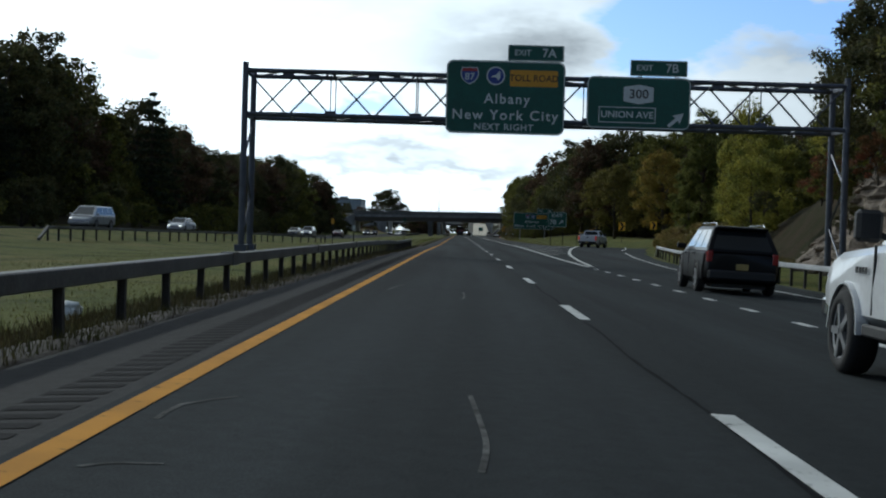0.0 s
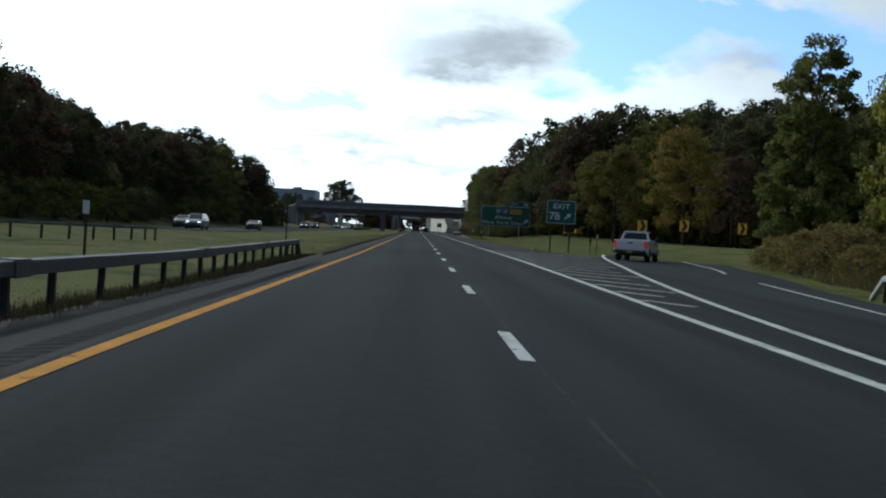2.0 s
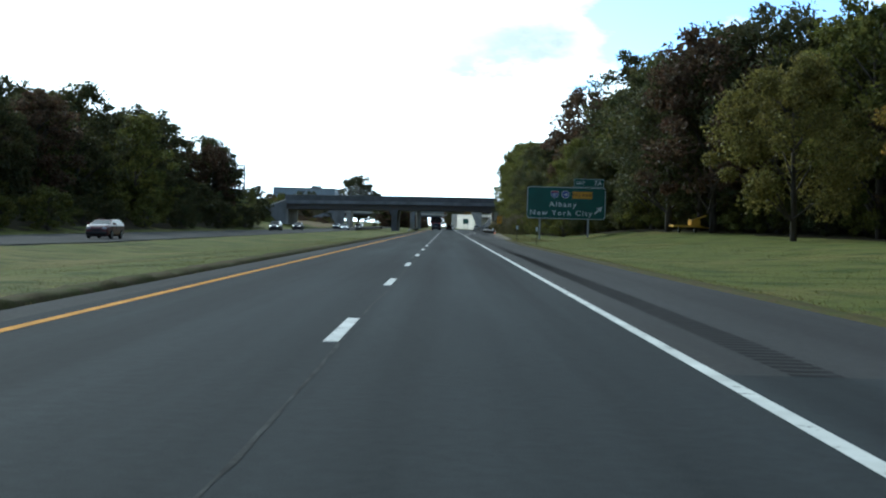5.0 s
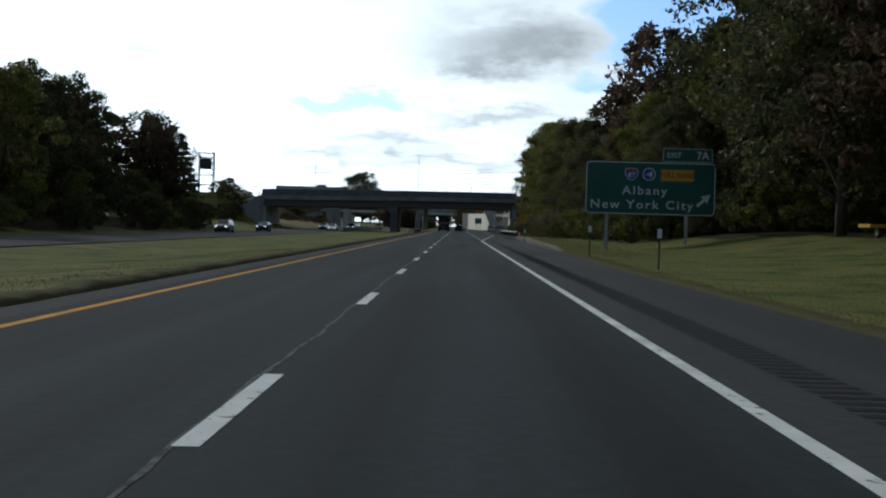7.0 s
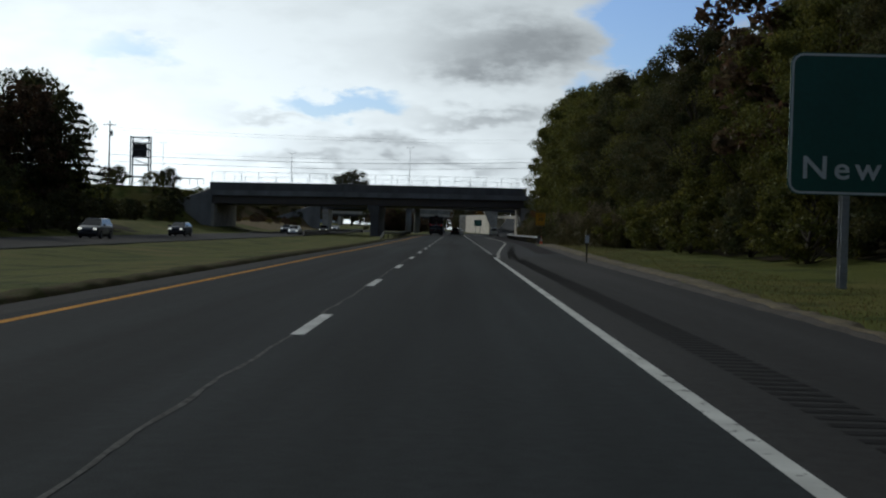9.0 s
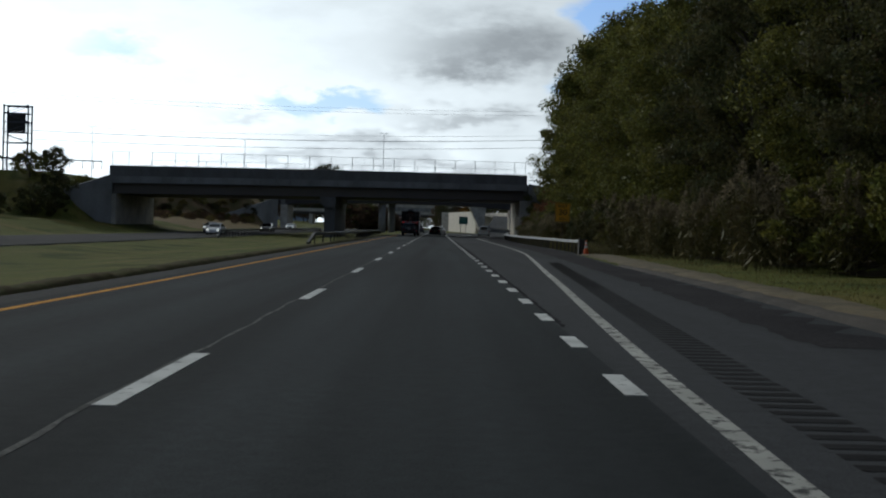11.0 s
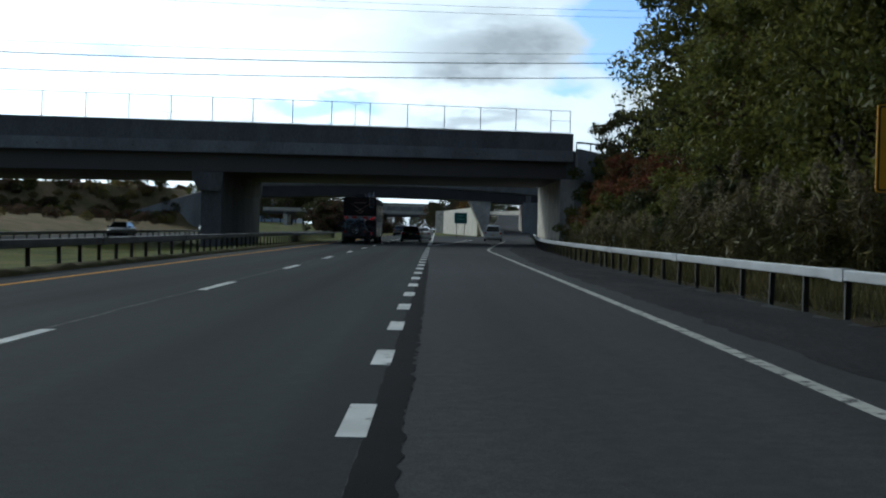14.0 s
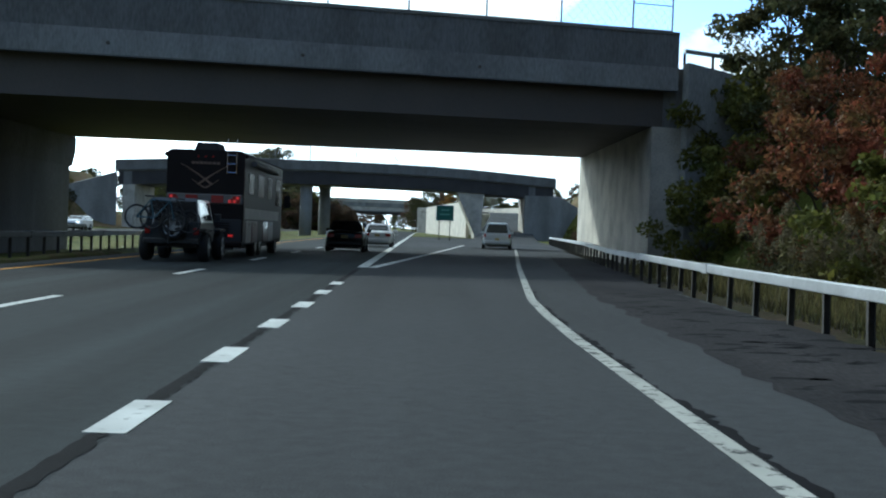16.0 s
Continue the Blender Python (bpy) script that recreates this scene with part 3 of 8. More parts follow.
solo("road_entry_lane", strip(bmesh.new(), every(308, 620, 4), at(3.72), table((308, 345, 372, 440, 470, 506, 560, 620), (7.5, 8.45, 9.7, 10.0, 11.2, 14.2, 17.2, 18.5)), 0.0, skirt=0.06, nx=5), ASPHALT_LIGHT, "greyer asphalt of the second exit lane and its shoulder", "road", "structure")
solo("road_verge_left", strip(bmesh.new(), every(-60, 900, 6), lambda y: oncoming_edge(y) - 12.0, oncoming_edge, 0.03, zf=lambda x, y: oncoming_z(y), skirt=0.08, nx=3), ASPHALT_SHOULDER, "grey asphalt of the oncoming carriageway", "road", "structure")


def ribbon(bm, centre, width, lift, zf=road_z):
    """A sheet of constant width along a bent line of points."""
    rows = []
    pts = [Vector((x, y, 0)) for x, y in centre]
    for i, p in enumerate(pts):
        d = (pts[min(i + 1, len(pts) - 1)] - pts[max(i - 1, 0)]).normalized()
        s = Vector((d.y, -d.x, 0))
        row = []
        for k in (-1, -0.33, 0.33, 1):
            q = p + s * k * width / 2
            row.append(bm.verts.new((q.x, q.y, zf(q.x, q.y) + lift)))
        rows.append(row)
    for a, b in zip(rows, rows[1:]):
        for k in range(3):
            bm.faces.new((a[k], a[k + 1], b[k + 1], b[k]))
    return bm


def bend(points, step=3.0):
    """Smooth line through control points (Catmull-Rom)."""
    out = []
    for i in range(len(points) - 1):
        p = [Vector(points[min(max(i + k, 0), len(points) - 1)]) for k in (-1, 0, 1, 2)]
        n = max(2, int((p[2] - p[1]).length / step))
        for k in range(n):
            t = k / n
            out.append(0.5 * ((2 * p[1]) + (p[2] - p[0]) * t + (2 * p[0] - 5 * p[1] + 4 * p[2] - p[3]) * t * t + (3 * p[1] - p[0] - 3 * p[2] + p[3]) * t ** 3))
    out.append(Vector(points[-1]))
    return [(v.x, v.y) for v in out]


RAMP_LINE = bend([(9.3, 100), (12.2, 120), (16.2, 140), (21.5, 157), (30, 172), (44, 184), (62, 190), (90, 192)])
solo("road_ramp", ribbon(bmesh.new(), RAMP_LINE, 8.2, 0.008), ASPHALT, "asphalt exit ramp bending to the right", "road", "structure")
RAMP2_LINE = bend([(12.4, 520), (14.2, 560), (16.6, 600), (19.5, 640), (23.2, 690), (26, 735), (25.5, 775), (19, 805), (4, 818)])


def ramp2_z(x, y):
    return 6.4 * smooth(585, 785, y)


solo("road_ramp_far", ribbon(bmesh.new(), RAMP2_LINE, 8.4, 0.05, ramp2_z), ASPHALT_LIGHT, "asphalt ramp passing under the far overpass", "road", "structure")

# ---- road markings ----
LIFT = 0.006


def line(name, ys, left, right, material, label, lift=LIFT):
    return solo(name, strip(bmesh.new(), ys, left, right, lift, nx=1), material, label, "road marking", "structure")


line("line_yellow_left", every(-60, 900, 4), at(-3.65), at(-3.50), PAINT_YELLOW, "solid yellow edge line along the median shoulder")
line("line_white_right", every(53, 305, 4), at(3.56), table((53, 120, 150, 305), (3.80, 3.78, 3.71, 3.71)), PAINT_WHITE, "solid white edge line of the through lanes")
line("line_white_exit_right", every(-60, 104, 4), table((-60, 40, 83, 108), (7.3, 7.35, 10.0, 12.3)), table((-60, 40, 83, 108), (7.45, 7.5, 10.15, 12.45)), PAINT_WHITE, "white edge line of the first exit lane")
line("line_white_second_exit", every(304, 620, 4), lambda y: RIGHT_LINE(y) - 0.08, lambda y: RIGHT_LINE(y) + 0.08, PAINT_WORN, "worn white edge line of the second exit lane")
line("line_white_far_left", every(474, 900, 4), at(3.54), at(3.84), PAINT_WHITE, "solid white line past the second gore")
line("line_white_far_gore", every(474, 560, 4), table((474, 500, 560), (3.84, 6.0, 10.6)), table((474, 500, 560), (4.1, 6.2, 10.8)), PAINT_WHITE, "white line bounding the second gore")
solo("line_gore_right", ribbon(bmesh.new(), bend([(3.9, 53), (5.6, 82), (8.1, 109), (10.9, 133), (13.0, 146.7)]), 0.22, 0.016), PAINT_WHITE, "white line on the ramp side of the gore", "road marking", "structure")
solo("line_ramp_right", ribbon(bmesh.new(), bend([(12.4, 108), (14.0, 117), (18.6, 147), (26, 163), (40, 176.5), (62, 185)]), 0.15, 0.016), PAINT_WHITE, "white edge line on the outside of the ramp", "road marking", "structure")
solo("line_ramp_left", ribbon(bmesh.new(), bend([(13.0, 146.7), (13.4, 150), (16.6, 157), (25, 170), (42, 186)]), 0.15, 0.016), PAINT_YELLOW, "yellow edge line on the inside of the ramp", "road marking", "structure")


def dash_bm(x, y, length, width, zf=road_z):
    bm = bmesh.new()
    top = []
    for dx, dy in ((-width / 2, 0), (width / 2, 0), (width / 2, length), (-width / 2, length)):
        top.append(bm.verts.new((x + dx, y + dy, zf(x + dx, y + dy) + LIFT)))
    bm.faces.new(top)
    low = [bm.verts.new(v.co - Vector((0, 0, 0.005))) for v in top]
    for k in range(4):
        bm.faces.new((top[(k + 1) % 4], top[k], low[k], low[(k + 1) % 4]))
    return bm


lane_dashes = thing("line_lane_dashes", "white broken line between the two through lanes", "road marking", kind="structure")
for k in range(-4, 60):
    far_end = lerp_table(k, (-4, 0, 12, 21, 29, 37, 60), (-39.9, 8.9, 155.3, 266.2, 361.9, 456.6, 734.0))
    part("dash", dash_bm(0.0, far_end - 3.3, 3.3, 0.16), PAINT_DASH, lane_dashes)
exit_dots = thing("line_exit_dots", "short white dotted line along the first exit lane", "road marking", kind="structure")
for k in range(-8, 13):
    part("dash", dash_bm(3.68, 8.6 + 3.66 * k, 0.95, 0.16), PAINT_DASH, exit_dots)
exit_dots2 = thing("line_second_exit_dots", "short worn white dotted line along the second exit lane", "road marking", kind="structure")
for k in range(0, 43):
    y = 322.64 + 3.6 * (k - 3)
    part("dash", dash_bm(3.66, y, 1.27, lerp_table(y, (395, 430), (0.17, 0.24))), PAINT_DASH, exit_dots2)

gore_stripes = thing("gore_stripes", "curved white chevron stripes across the gore", "road marking", kind="structure")
for k in range(17):
    y0 = 81.6 + 3.6 * k
    pts = []
    for j in range(11):
        x = 3.85 + 0.95 * j
        y = y0 - 3.2 * (1 - math.exp(-(x - 3.85) / 2.2))
        if x > lerp_table(y, (60, 82, 109, 133, 147), (4.4, 5.6, 8.05, 10.85, 12.9)) - 0.1:
            break
        pts.append((x, y))
    if len(pts) > 1:
        part("stripe", ribbon(bmesh.new(), pts, 0.40, 0.014), PAINT_WORN, gore_stripes)

line("shoulder_joint_strip", every(96, 480, 4), at(-4.0), at(-3.68), ASPHALT, "darker asphalt strip between edge line and shoulder", 0.003)
# rumble strips, crack sealer and scuffs
for name, x0, x1, ya, yb, label in (("rumble_strip_left", -4.25, -3.86, -30, 92, "milled rumble strip in the median shoulder"), ("rumble_strip_right", 4.35, 4.85, 150, 304, "milled rumble strip in the right shoulder"), ("rumble_strip_exit", 0.45, 0.9, 304, 348, "milled rumble strip beside the second exit lane")):
    bm = bmesh.new()
    y = ya
    while y < yb:
        shift = RIGHT_LINE(y) if "exit" in name else 0.0
        xa, xb = x0 + shift, x1 + shift
        za, zb = road_z(xa, y) + 0.004, road_z(xb, y) + 0.004
        bm.faces.new([bm.verts.new(c) for c in ((xa, y, za), (xb, y, zb), (xb, y + 0.17, zb), (xa, y + 0.17, za))])
        y += 0.32
    solo(name, bm, GROOVE, label, "rumble strip", "stuff")


def ragged(bm, ys, left, right, lift, jitter, rnd):
    rows = []
    for y in ys:
        a, b = left(y) + rnd.uniform(-jitter, jitter) * 0.3, right(y) + rnd.uniform(-jitter, jitter)
        rows.append((bm.verts.new((a, y, road_z(a, y) + lift)), bm.verts.new((b, y, road_z(b, y) + lift))))
    for (a, b), (c, d) in zip(rows, rows[1:]):
        bm.faces.new((a, b, d, c))
    return bm


rnd = random.Random(4)
solo("sealed_joint", ragged(bmesh.new(), every(318, 472, 0.13), table((318, 425, 440, 472), (3.74, 3.72, 3.58, 3.60)), table((318, 345, 360, 372, 400, 425, 440, 472), (3.80, 3.87, 3.93, 3.94, 3.95, 3.90, 3.70, 3.69)), 0.0035, 0.03, rnd), TAR, "ragged strip of dark sealer beside the dotted line", "road patch", "structure")
solo("lane_joint_crack", ragged(bmesh.new(), every(5, 34, 0.25), lambda y: -0.15 + 0.004 * y + 0.025 * math.sin(y * 0.9), lambda y: -0.11 + 0.004 * y + 0.025 * math.sin(y * 0.9), 0.0035, 0.014, rnd), TAR, "dark crack along the lane joint", "road patch", "structure")
solo("lane_joint_scuff", ragged(bmesh.new(), every(185, 425, 0.3), lambda y: -0.10 + 0.02 * math.sin(y * 0.7) + 0.015 * math.sin(y * 2.3), lambda y: -0.055 + 0.02 * math.sin(y * 0.7) + 0.015 * math.sin(y * 2.3), 0.0035, 0.014, rnd), SCUFF, "pale worn joint beside the broken line", "road patch", "structure")
solo("lane_joint_trace", ragged(bmesh.new(), every(52, 185, 0.4), lambda y: 0.08 + 0.03 * math.sin(y * 0.35), lambda y: 0.115 + 0.03 * math.sin(y * 0.35), 0.003, 0.015, rnd), TRACE, "faint trace of the lane joint", "road patch", "structure")
for x0, x1, y0 in ((-3.3, 3.4, 24.0), (-3.4, 3.4, 102.6), (3.9, 7.0, 350.5), (-3.4, 3.5, 180.2), (-3.4, 3.5, 290.4)):
    bm = bmesh.new()
    prev = None
    for k in range(25):
        x = x0 + (x1 - x0) * k / 24
        y = y0 + rnd.uniform(-0.05, 0.05)
        if rnd.random() < 0.22:
            prev = None
            continue
        now = (bm.verts.new((x, y, road_z(x, y) + 0.003)), bm.verts.new((x, y + rnd.uniform(0.015, 0.045), road_z(x, y) + 0.003)))
        if prev:
            bm.faces.new((prev[0], now[0], now[1], prev[1]))
        prev = now
    solo("cross_crack", bm, TAR, "thin dark crack across the lanes", "road patch", "structure")
for pts in ([(-3.35, 7.26), (-3.34, 7.82), (-3.10, 8.27)], [(-1.67, 9.05), (-1.62, 7.92), (-1.6, 7.11), (-1.64, 6.38)], [(-3.35, 5.94), (-3.24, 6.06), (-3.03, 6.11)], [(-3.01, 22.3), (-2.97, 23.43), (-2.84, 24.7)], [(-1.68, 23.28), (-1.66, 21.85), (-1.7, 20.89)]):
    solo("tyre_scuff", ribbon(bmesh.new(), bend(pts, 0.2), 0.035, 0.0035), SCUFF, "curved pale tyre scuff on the asphalt", "road patch", "structure")
for pts in ([(6.9, 336), (7.6, 343), (7.9, 350)], [(7.3, 333), (7.9, 340), (8.3, 352), (8.6, 362)], [(8.2, 356), (8.7, 366), (8.9, 378)]):
    solo("skid_mark", ribbon(bmesh.new(), bend(pts, 0.6), 0.11, 0.0035), SKID, "faint dark skid mark on the shoulder", "road patch", "structure")


# ---- guard rails ----
def box_rail(name, label, line_pts, material, post_material, step=1.85, height=0.70, size=0.16, zf=ground_z, group="guard rails", tail=None):
    """Box-beam rail on thin posts along a bent line; the top bar dips to the ground at the ends named in tail."""
    rail = thing(name, label, "guard rail", group=group, kind="structure")
    pts = bend(line_pts, 1.9)
    bm = bmesh.new()
    tops = []
    for i, (x, y) in enumerate(pts):
        h = height
        if tail and "end" in tail:
            h = height * min(1.0, (len(pts) - 1 - i) / 1.0 + 0.04)
        if tail and "start" in tail:
            h = min(h, height * min(1.0, i / 1.0 + 0.04))
        tops.append(Vector((x, y, zf(x, y) + h)))
    rings = []
    for i, p in enumerate(tops):
        d = (tops[min(i + 1, len(tops) - 1)] - tops[max(i - 1, 0)]).normalized()
        s = Vector((d.y, -d.x, 0)).normalized()
        prof = ((-0.5, -0.42), (-0.42, -0.5), (0.42, -0.5), (0.5, -0.42), (0.5, 0.42), (0.42, 0.5), (-0.42, 0.5), (-0.5, 0.42))
        rings.append([bm.verts.new(p + s * a * size + Vector((0, 0, b * size))) for a, b in prof])
    for a, b in zip(rings, rings[1:]):
        for k in range(8):
            bm.faces.new((a[k], b[k], b[(k + 1) % 8], a[(k + 1) % 8]))
    bm.faces.new(rings[0])
    bm.faces.new(rings[-1][::-1])
    part("rail_beam", bm, material, rail)
    # splice sleeves
    for i in range(4, len(tops) - 2, 6):
        p, q = tops[i], tops[i] + (tops[i + 1] - tops[i]).normalized() * 0.55
        part("splice_sleeve", beam(bmesh.new(), p, q, size + 0.03, size + 0.03), material, rail)
    pbm = bmesh.new()
    for a, b, c, d in ((-0.04, 0.04, -0.045, -0.037), (-0.04, 0.04, 0.037, 0.045), (-0.005, 0.005, -0.037, 0.037)):
        box(pbm, a, b, c, d, -0.3, height - size / 2)
    pme = finish("post", pbm, post_material)
    for i, p in enumerate(tops):
        d = (tops[min(i + 1, len(tops) - 1)] - tops[max(i - 1, 0)])
        if p.z - zf(p.x, p.y) < height * 0.9:
            continue
        post = new("post", pme)
        post.parent = rail
        post.matrix_basis = pose(p.x, p.y, p.z - height, rnd.uniform(-1.5, 1.5), rnd.uniform(-1.5, 1.5), math.degrees(math.atan2(d.y, d.x)))
    return rail


box_rail("guard_rail_median", "weathered grey box-beam guard rail on dark posts", [(-5.48, -24), (-5.47, 10), (-5.5, 40), (-5.6, 70), (-5.8, 90), (-5.92, 105.0)], RAIL_GREY, POST_DARK, tail="end", height=0.58, size=0.18)
box_rail("guard_rail_right_near", "galvanised box-beam guard rail beside the exit lane", [(9.5, -20), (9.7, 20), (10.2, 50), (11.6, 77), (12.9, 92)], GALV_BRIGHT, POST_DARK, tail="end")
box_rail("guard_rail_right_far", "bright galvanised box-beam guard rail on dark posts", [(10.25, 371.5), (10.15, 390), (10.3, 430), (10.8, 456), (11.8, 475), (13.6, 500), (16.0, 530), (18.2, 560)], GALV_BRIGHT, POST_DARK, height=0.74)
box_rail("guard_rail_oncoming", "weathered box-beam guard rail beside the oncoming lanes", [(-21.9, 59.0), (-20.6, 80), (-17.7, 105), (-14.8, 119)], RAIL_GREY, POST_DARK, tail="start", height=0.62, size=0.14)
box_rail("guard_rail_pier", "dull guard rail in front of the bridge pier", [(-6.4, 384), (-5.5, 391), (-5.3, 402), (-5.3, 415), (-5.7, 432), (-6.6, 455), (-7.4, 480), (-8.6, 505), (-8.8, 540)], RAIL_GREY, POST_DARK, tail="start", height=0.66, size=0.2)
box_rail("guard_rail_pier_back", "dull guard rail behind the bridge pier", [(-20.6, 430), (-20.4, 470), (-19.6, 500), (-19.4, 530)], RAIL_GREY, POST_DARK, tail="start end", height=0.78, size=0.2)


# ---- sign gantry ----
def build_gantry():
    g = thing("sign_gantry", "steel truss gantry on paired columns over the road", "sign gantry")
    y0, y1 = 61.3, 63.7
    xl, xr = -12.6, 17.1
    zb, zt = 6.75, 8.9
    for x, foot in ((xl, 0.2), (xr, -0.4)):
        for y in (y0, y1):
            bm = tube(bmesh.new(), [(x, y, foot - 0.3), (x, y, 9.3)], [0.17, 0.15], 12)
            box(bm, x - 0.3, x + 0.3, y - 0.3, y + 0.3, foot - 0.3, foot + 0.06, 0.02)
            part("column", bm, GANTRY_STEEL, g)
        for a, b in (((x, y0, foot + 0.4), (x, y1, foot + 2.4)), ((x, y1, foot + 2.4), (x, y0, foot + 4.3)), ((x, y0, foot + 4.3), (x, y1, foot + 6.2))):
            part("column_brace", tube(bmesh.new(), [a, b], 0.06, 6), GANTRY_STEEL, g)
        for z in (zb, zt):
            part("end_frame", beam(bmesh.new(), (x, y0 - 0.2, z), (x, y1 + 0.2, z), 0.16, 0.2), GANTRY_STEEL, g)
    for y in (y0, y1):
        for z in (zb, zt):
            part("chord", tube(bmesh.new(), [(xl, y, z), (xr, y, z)], 0.12, 10), GANTRY_STEEL, g)
    n = 14
    step = (xr - xl) / n
    for k in range(n + 1):
        x = xl + step * k
        for y in (y0, y1):
            if k % 2 == 0:
                part("upright", tube(bmesh.new(), [(x, y, zb), (x, y, zt)], 0.03, 6), GANTRY_STEEL, g)
            if k < n:
                ends = ((zb, zt) if (k % 2) == (y == y0) else (zt, zb))
                part("diagonal", tube(bmesh.new(), [(x + 0.05, y, ends[0]), (x + step - 0.05, y, ends[1])], 0.05, 6), GANTRY_STEEL, g)
        for z in (zb, zt):
            part("cross_tie", tube(bmesh.new(), [(x, y0, z), (x, y1, z)], 0.045, 6), GANTRY_STEEL, g)
            if k < n:
                part("flat_brace", tube(bmesh.new(), [(x, y0 if k % 2 else y1, z), (x + step, y1 if k % 2 else y0, z)], 0.045, 6), GANTRY_STEEL, g)
        for z, dz in ((zt, -0.24),) if k % 2 else ((zb, 0.24),):
            if 0 < k < n:
                bm = bmesh.new()
                box(bm, x - 0.28, x + 0.28, y0 - 0.02, y0 + 0.02, min(z, z + dz), max(z, z + dz))
                part("gusset", bm, GANTRY_STEEL, g)


build_gantry()


def sign_panel(sign, w, h, z, r=0.18, border=0.05, name="panel", material=None, cx=0.0, frame_mat=None, y=0.0):
    part(name, plate(bmesh.new(), rounded(w, h, r, cx, z), y - 0.02, y + 0.03), material or SIGN_GREEN, sign)
    inset = 0.05
    part("border", ring_plate(bmesh.new(), rounded(w - inset, h - inset, r, cx, z), rounded(w - inset - 2 * border, h - inset - 2 * border, max(r - border, 0.02), cx, z), y - 0.026, y - 0.02), frame_mat or SIGN_WHITE, sign)


def arrow(sign, x, z, size, y=-0.026):
    c, s = math.cos(radians(42)), math.sin(radians(42))
    shape = [(-1, -0.16), (0.1, -0.16), (0.0, -0.55), (1, 0), (0.0, 0.55), (0.1, 0.16), (-1, 0.16)]
    part("arrow", plate(bmesh.new(), [(x + size * (a * c - b * s), z + size * (a * s + b * c)) for a, b in shape][::-1], y - 0.006, y), SIGN_WHITE, sign)


def interstate(sign, x, z, s, y=-0.026):
    outline = [(0, -1.0), (0.5, -0.75), (0.85, -0.3), (0.95, 0.2), (0.78, 0.8), (0.4, 0.72), (0, 0.82), (-0.4, 0.72), (-0.78, 0.8), (-0.95, 0.2), (-0.85, -0.3), (-0.5, -0.75)]
    part("shield_edge", plate(bmesh.new(), [(x + a * s, z + b * s) for a, b in outline][::-1], y - 0.004, y), SIGN_WHITE, sign)
    part("shield", plate(bmesh.new(), [(x + a * s * 0.9, z + b * s * 0.9) for a, b in outline][::-1], y - 0.008, y - 0.004), SIGN_BLUE, sign)
    top = [(0.82, 0.36), (0.7, 0.7), (0.38, 0.63), (0, 0.73), (-0.38, 0.63), (-0.7, 0.7), (-0.82, 0.36)]
    part("shield_band", plate(bmesh.new(), [(x + a * s, z + b * s) for a, b in top][::-1], y - 0.011, y - 0.008), SIGN_RED, sign)
    letters("number", "87", s * 1.0, SIGN_WHITE, sign, x, y - 0.012, z - 0.22 * s, 1.0, 0.002)


def round_badge(sign, x, z, s, y=-0.026):
    disc = [(x + s * math.cos(a), z + s * math.sin(a)) for a in (2 * math.pi * k / 24 for k in range(24))]
    part("badge_edge", plate(bmesh.new(), disc, y - 0.004, y), SIGN_WHITE, sign)
    part("badge", plate(bmesh.new(), [(x + (a - x) * 0.86, z + (b - z) * 0.86) for a, b in disc], y - 0.008, y - 0.004), SIGN_BLUE, sign)
    shape = [(-0.6, -0.1), (0.05, 0.15), (0.45, 0.55), (0.5, -0.1), (0.3, -0.5), (0.05, -0.2)]
    part("badge_shape", plate(bmesh.new(), [(x + a * s, z + b * s) for a, b in shape][::-1], y - 0.011, y - 0.008), SIGN_WHITE, sign)


def toll_plate(sign, x, z, w, h, size, y=-0.026):
    part("toll_plate", plate(bmesh.new(), rounded(w, h, 0.06, x, z), y - 0.006, y), SIGN_YELLOW, sign, "yellow toll road plate")
    letters("toll_text", "TOLL ROAD", size, SIGN_BLACK, sign, x, y - 0.01, z, 0.95, 0.002)


def gantry_sign_albany():
    s = thing("overhead_sign_albany", "large green guide sign with yellow toll plate on a gantry", "road sign", pose(0.27, 61.1, 0), "gantry signs")
    sign_panel(s, 5.85, 3.6, 7.87, 0.35, 0.045)
    interstate(s, -1.78, 8.95, 0.48)
    round_badge(s, -0.5, 8.92, 0.46)
    toll_plate(s, 1.38, 8.83, 2.35, 0.8, 0.46)
    letters("text", "Albany", 0.68, SIGN_WHITE, s, 0.08, -0.03, 7.78, 1.02, 0.004, 1.2)
    letters("text", "New York City", 0.68, SIGN_WHITE, s, 0.0, -0.03, 6.98, 1.03, 0.004, 1.2)
    letters("text", "NEXT RIGHT", 0.44, SIGN_WHITE, s, -0.05, -0.03, 6.4, 1.05, 0.004, 1.12)
    sign_panel(s, 2.75, 0.78, 10.08, 0.05, 0.025, "exit_tab", cx=1.45)
    letters("exit_text", "EXIT", 0.4, SIGN_WHITE, s, 0.8, -0.03, 10.08, 1.0, 0.004)
    letters("exit_number", "7A", 0.6, SIGN_WHITE, s, 2.1, -0.03, 10.08, 1.0, 0.004)
    for x in (-2.2, 0.0, 2.2):
        part("hanger", beam(bmesh.new(), (x, 0.1, 6.2), (x, 0.1, 9.7), 0.08, 0.1), GANTRY_STEEL, s)


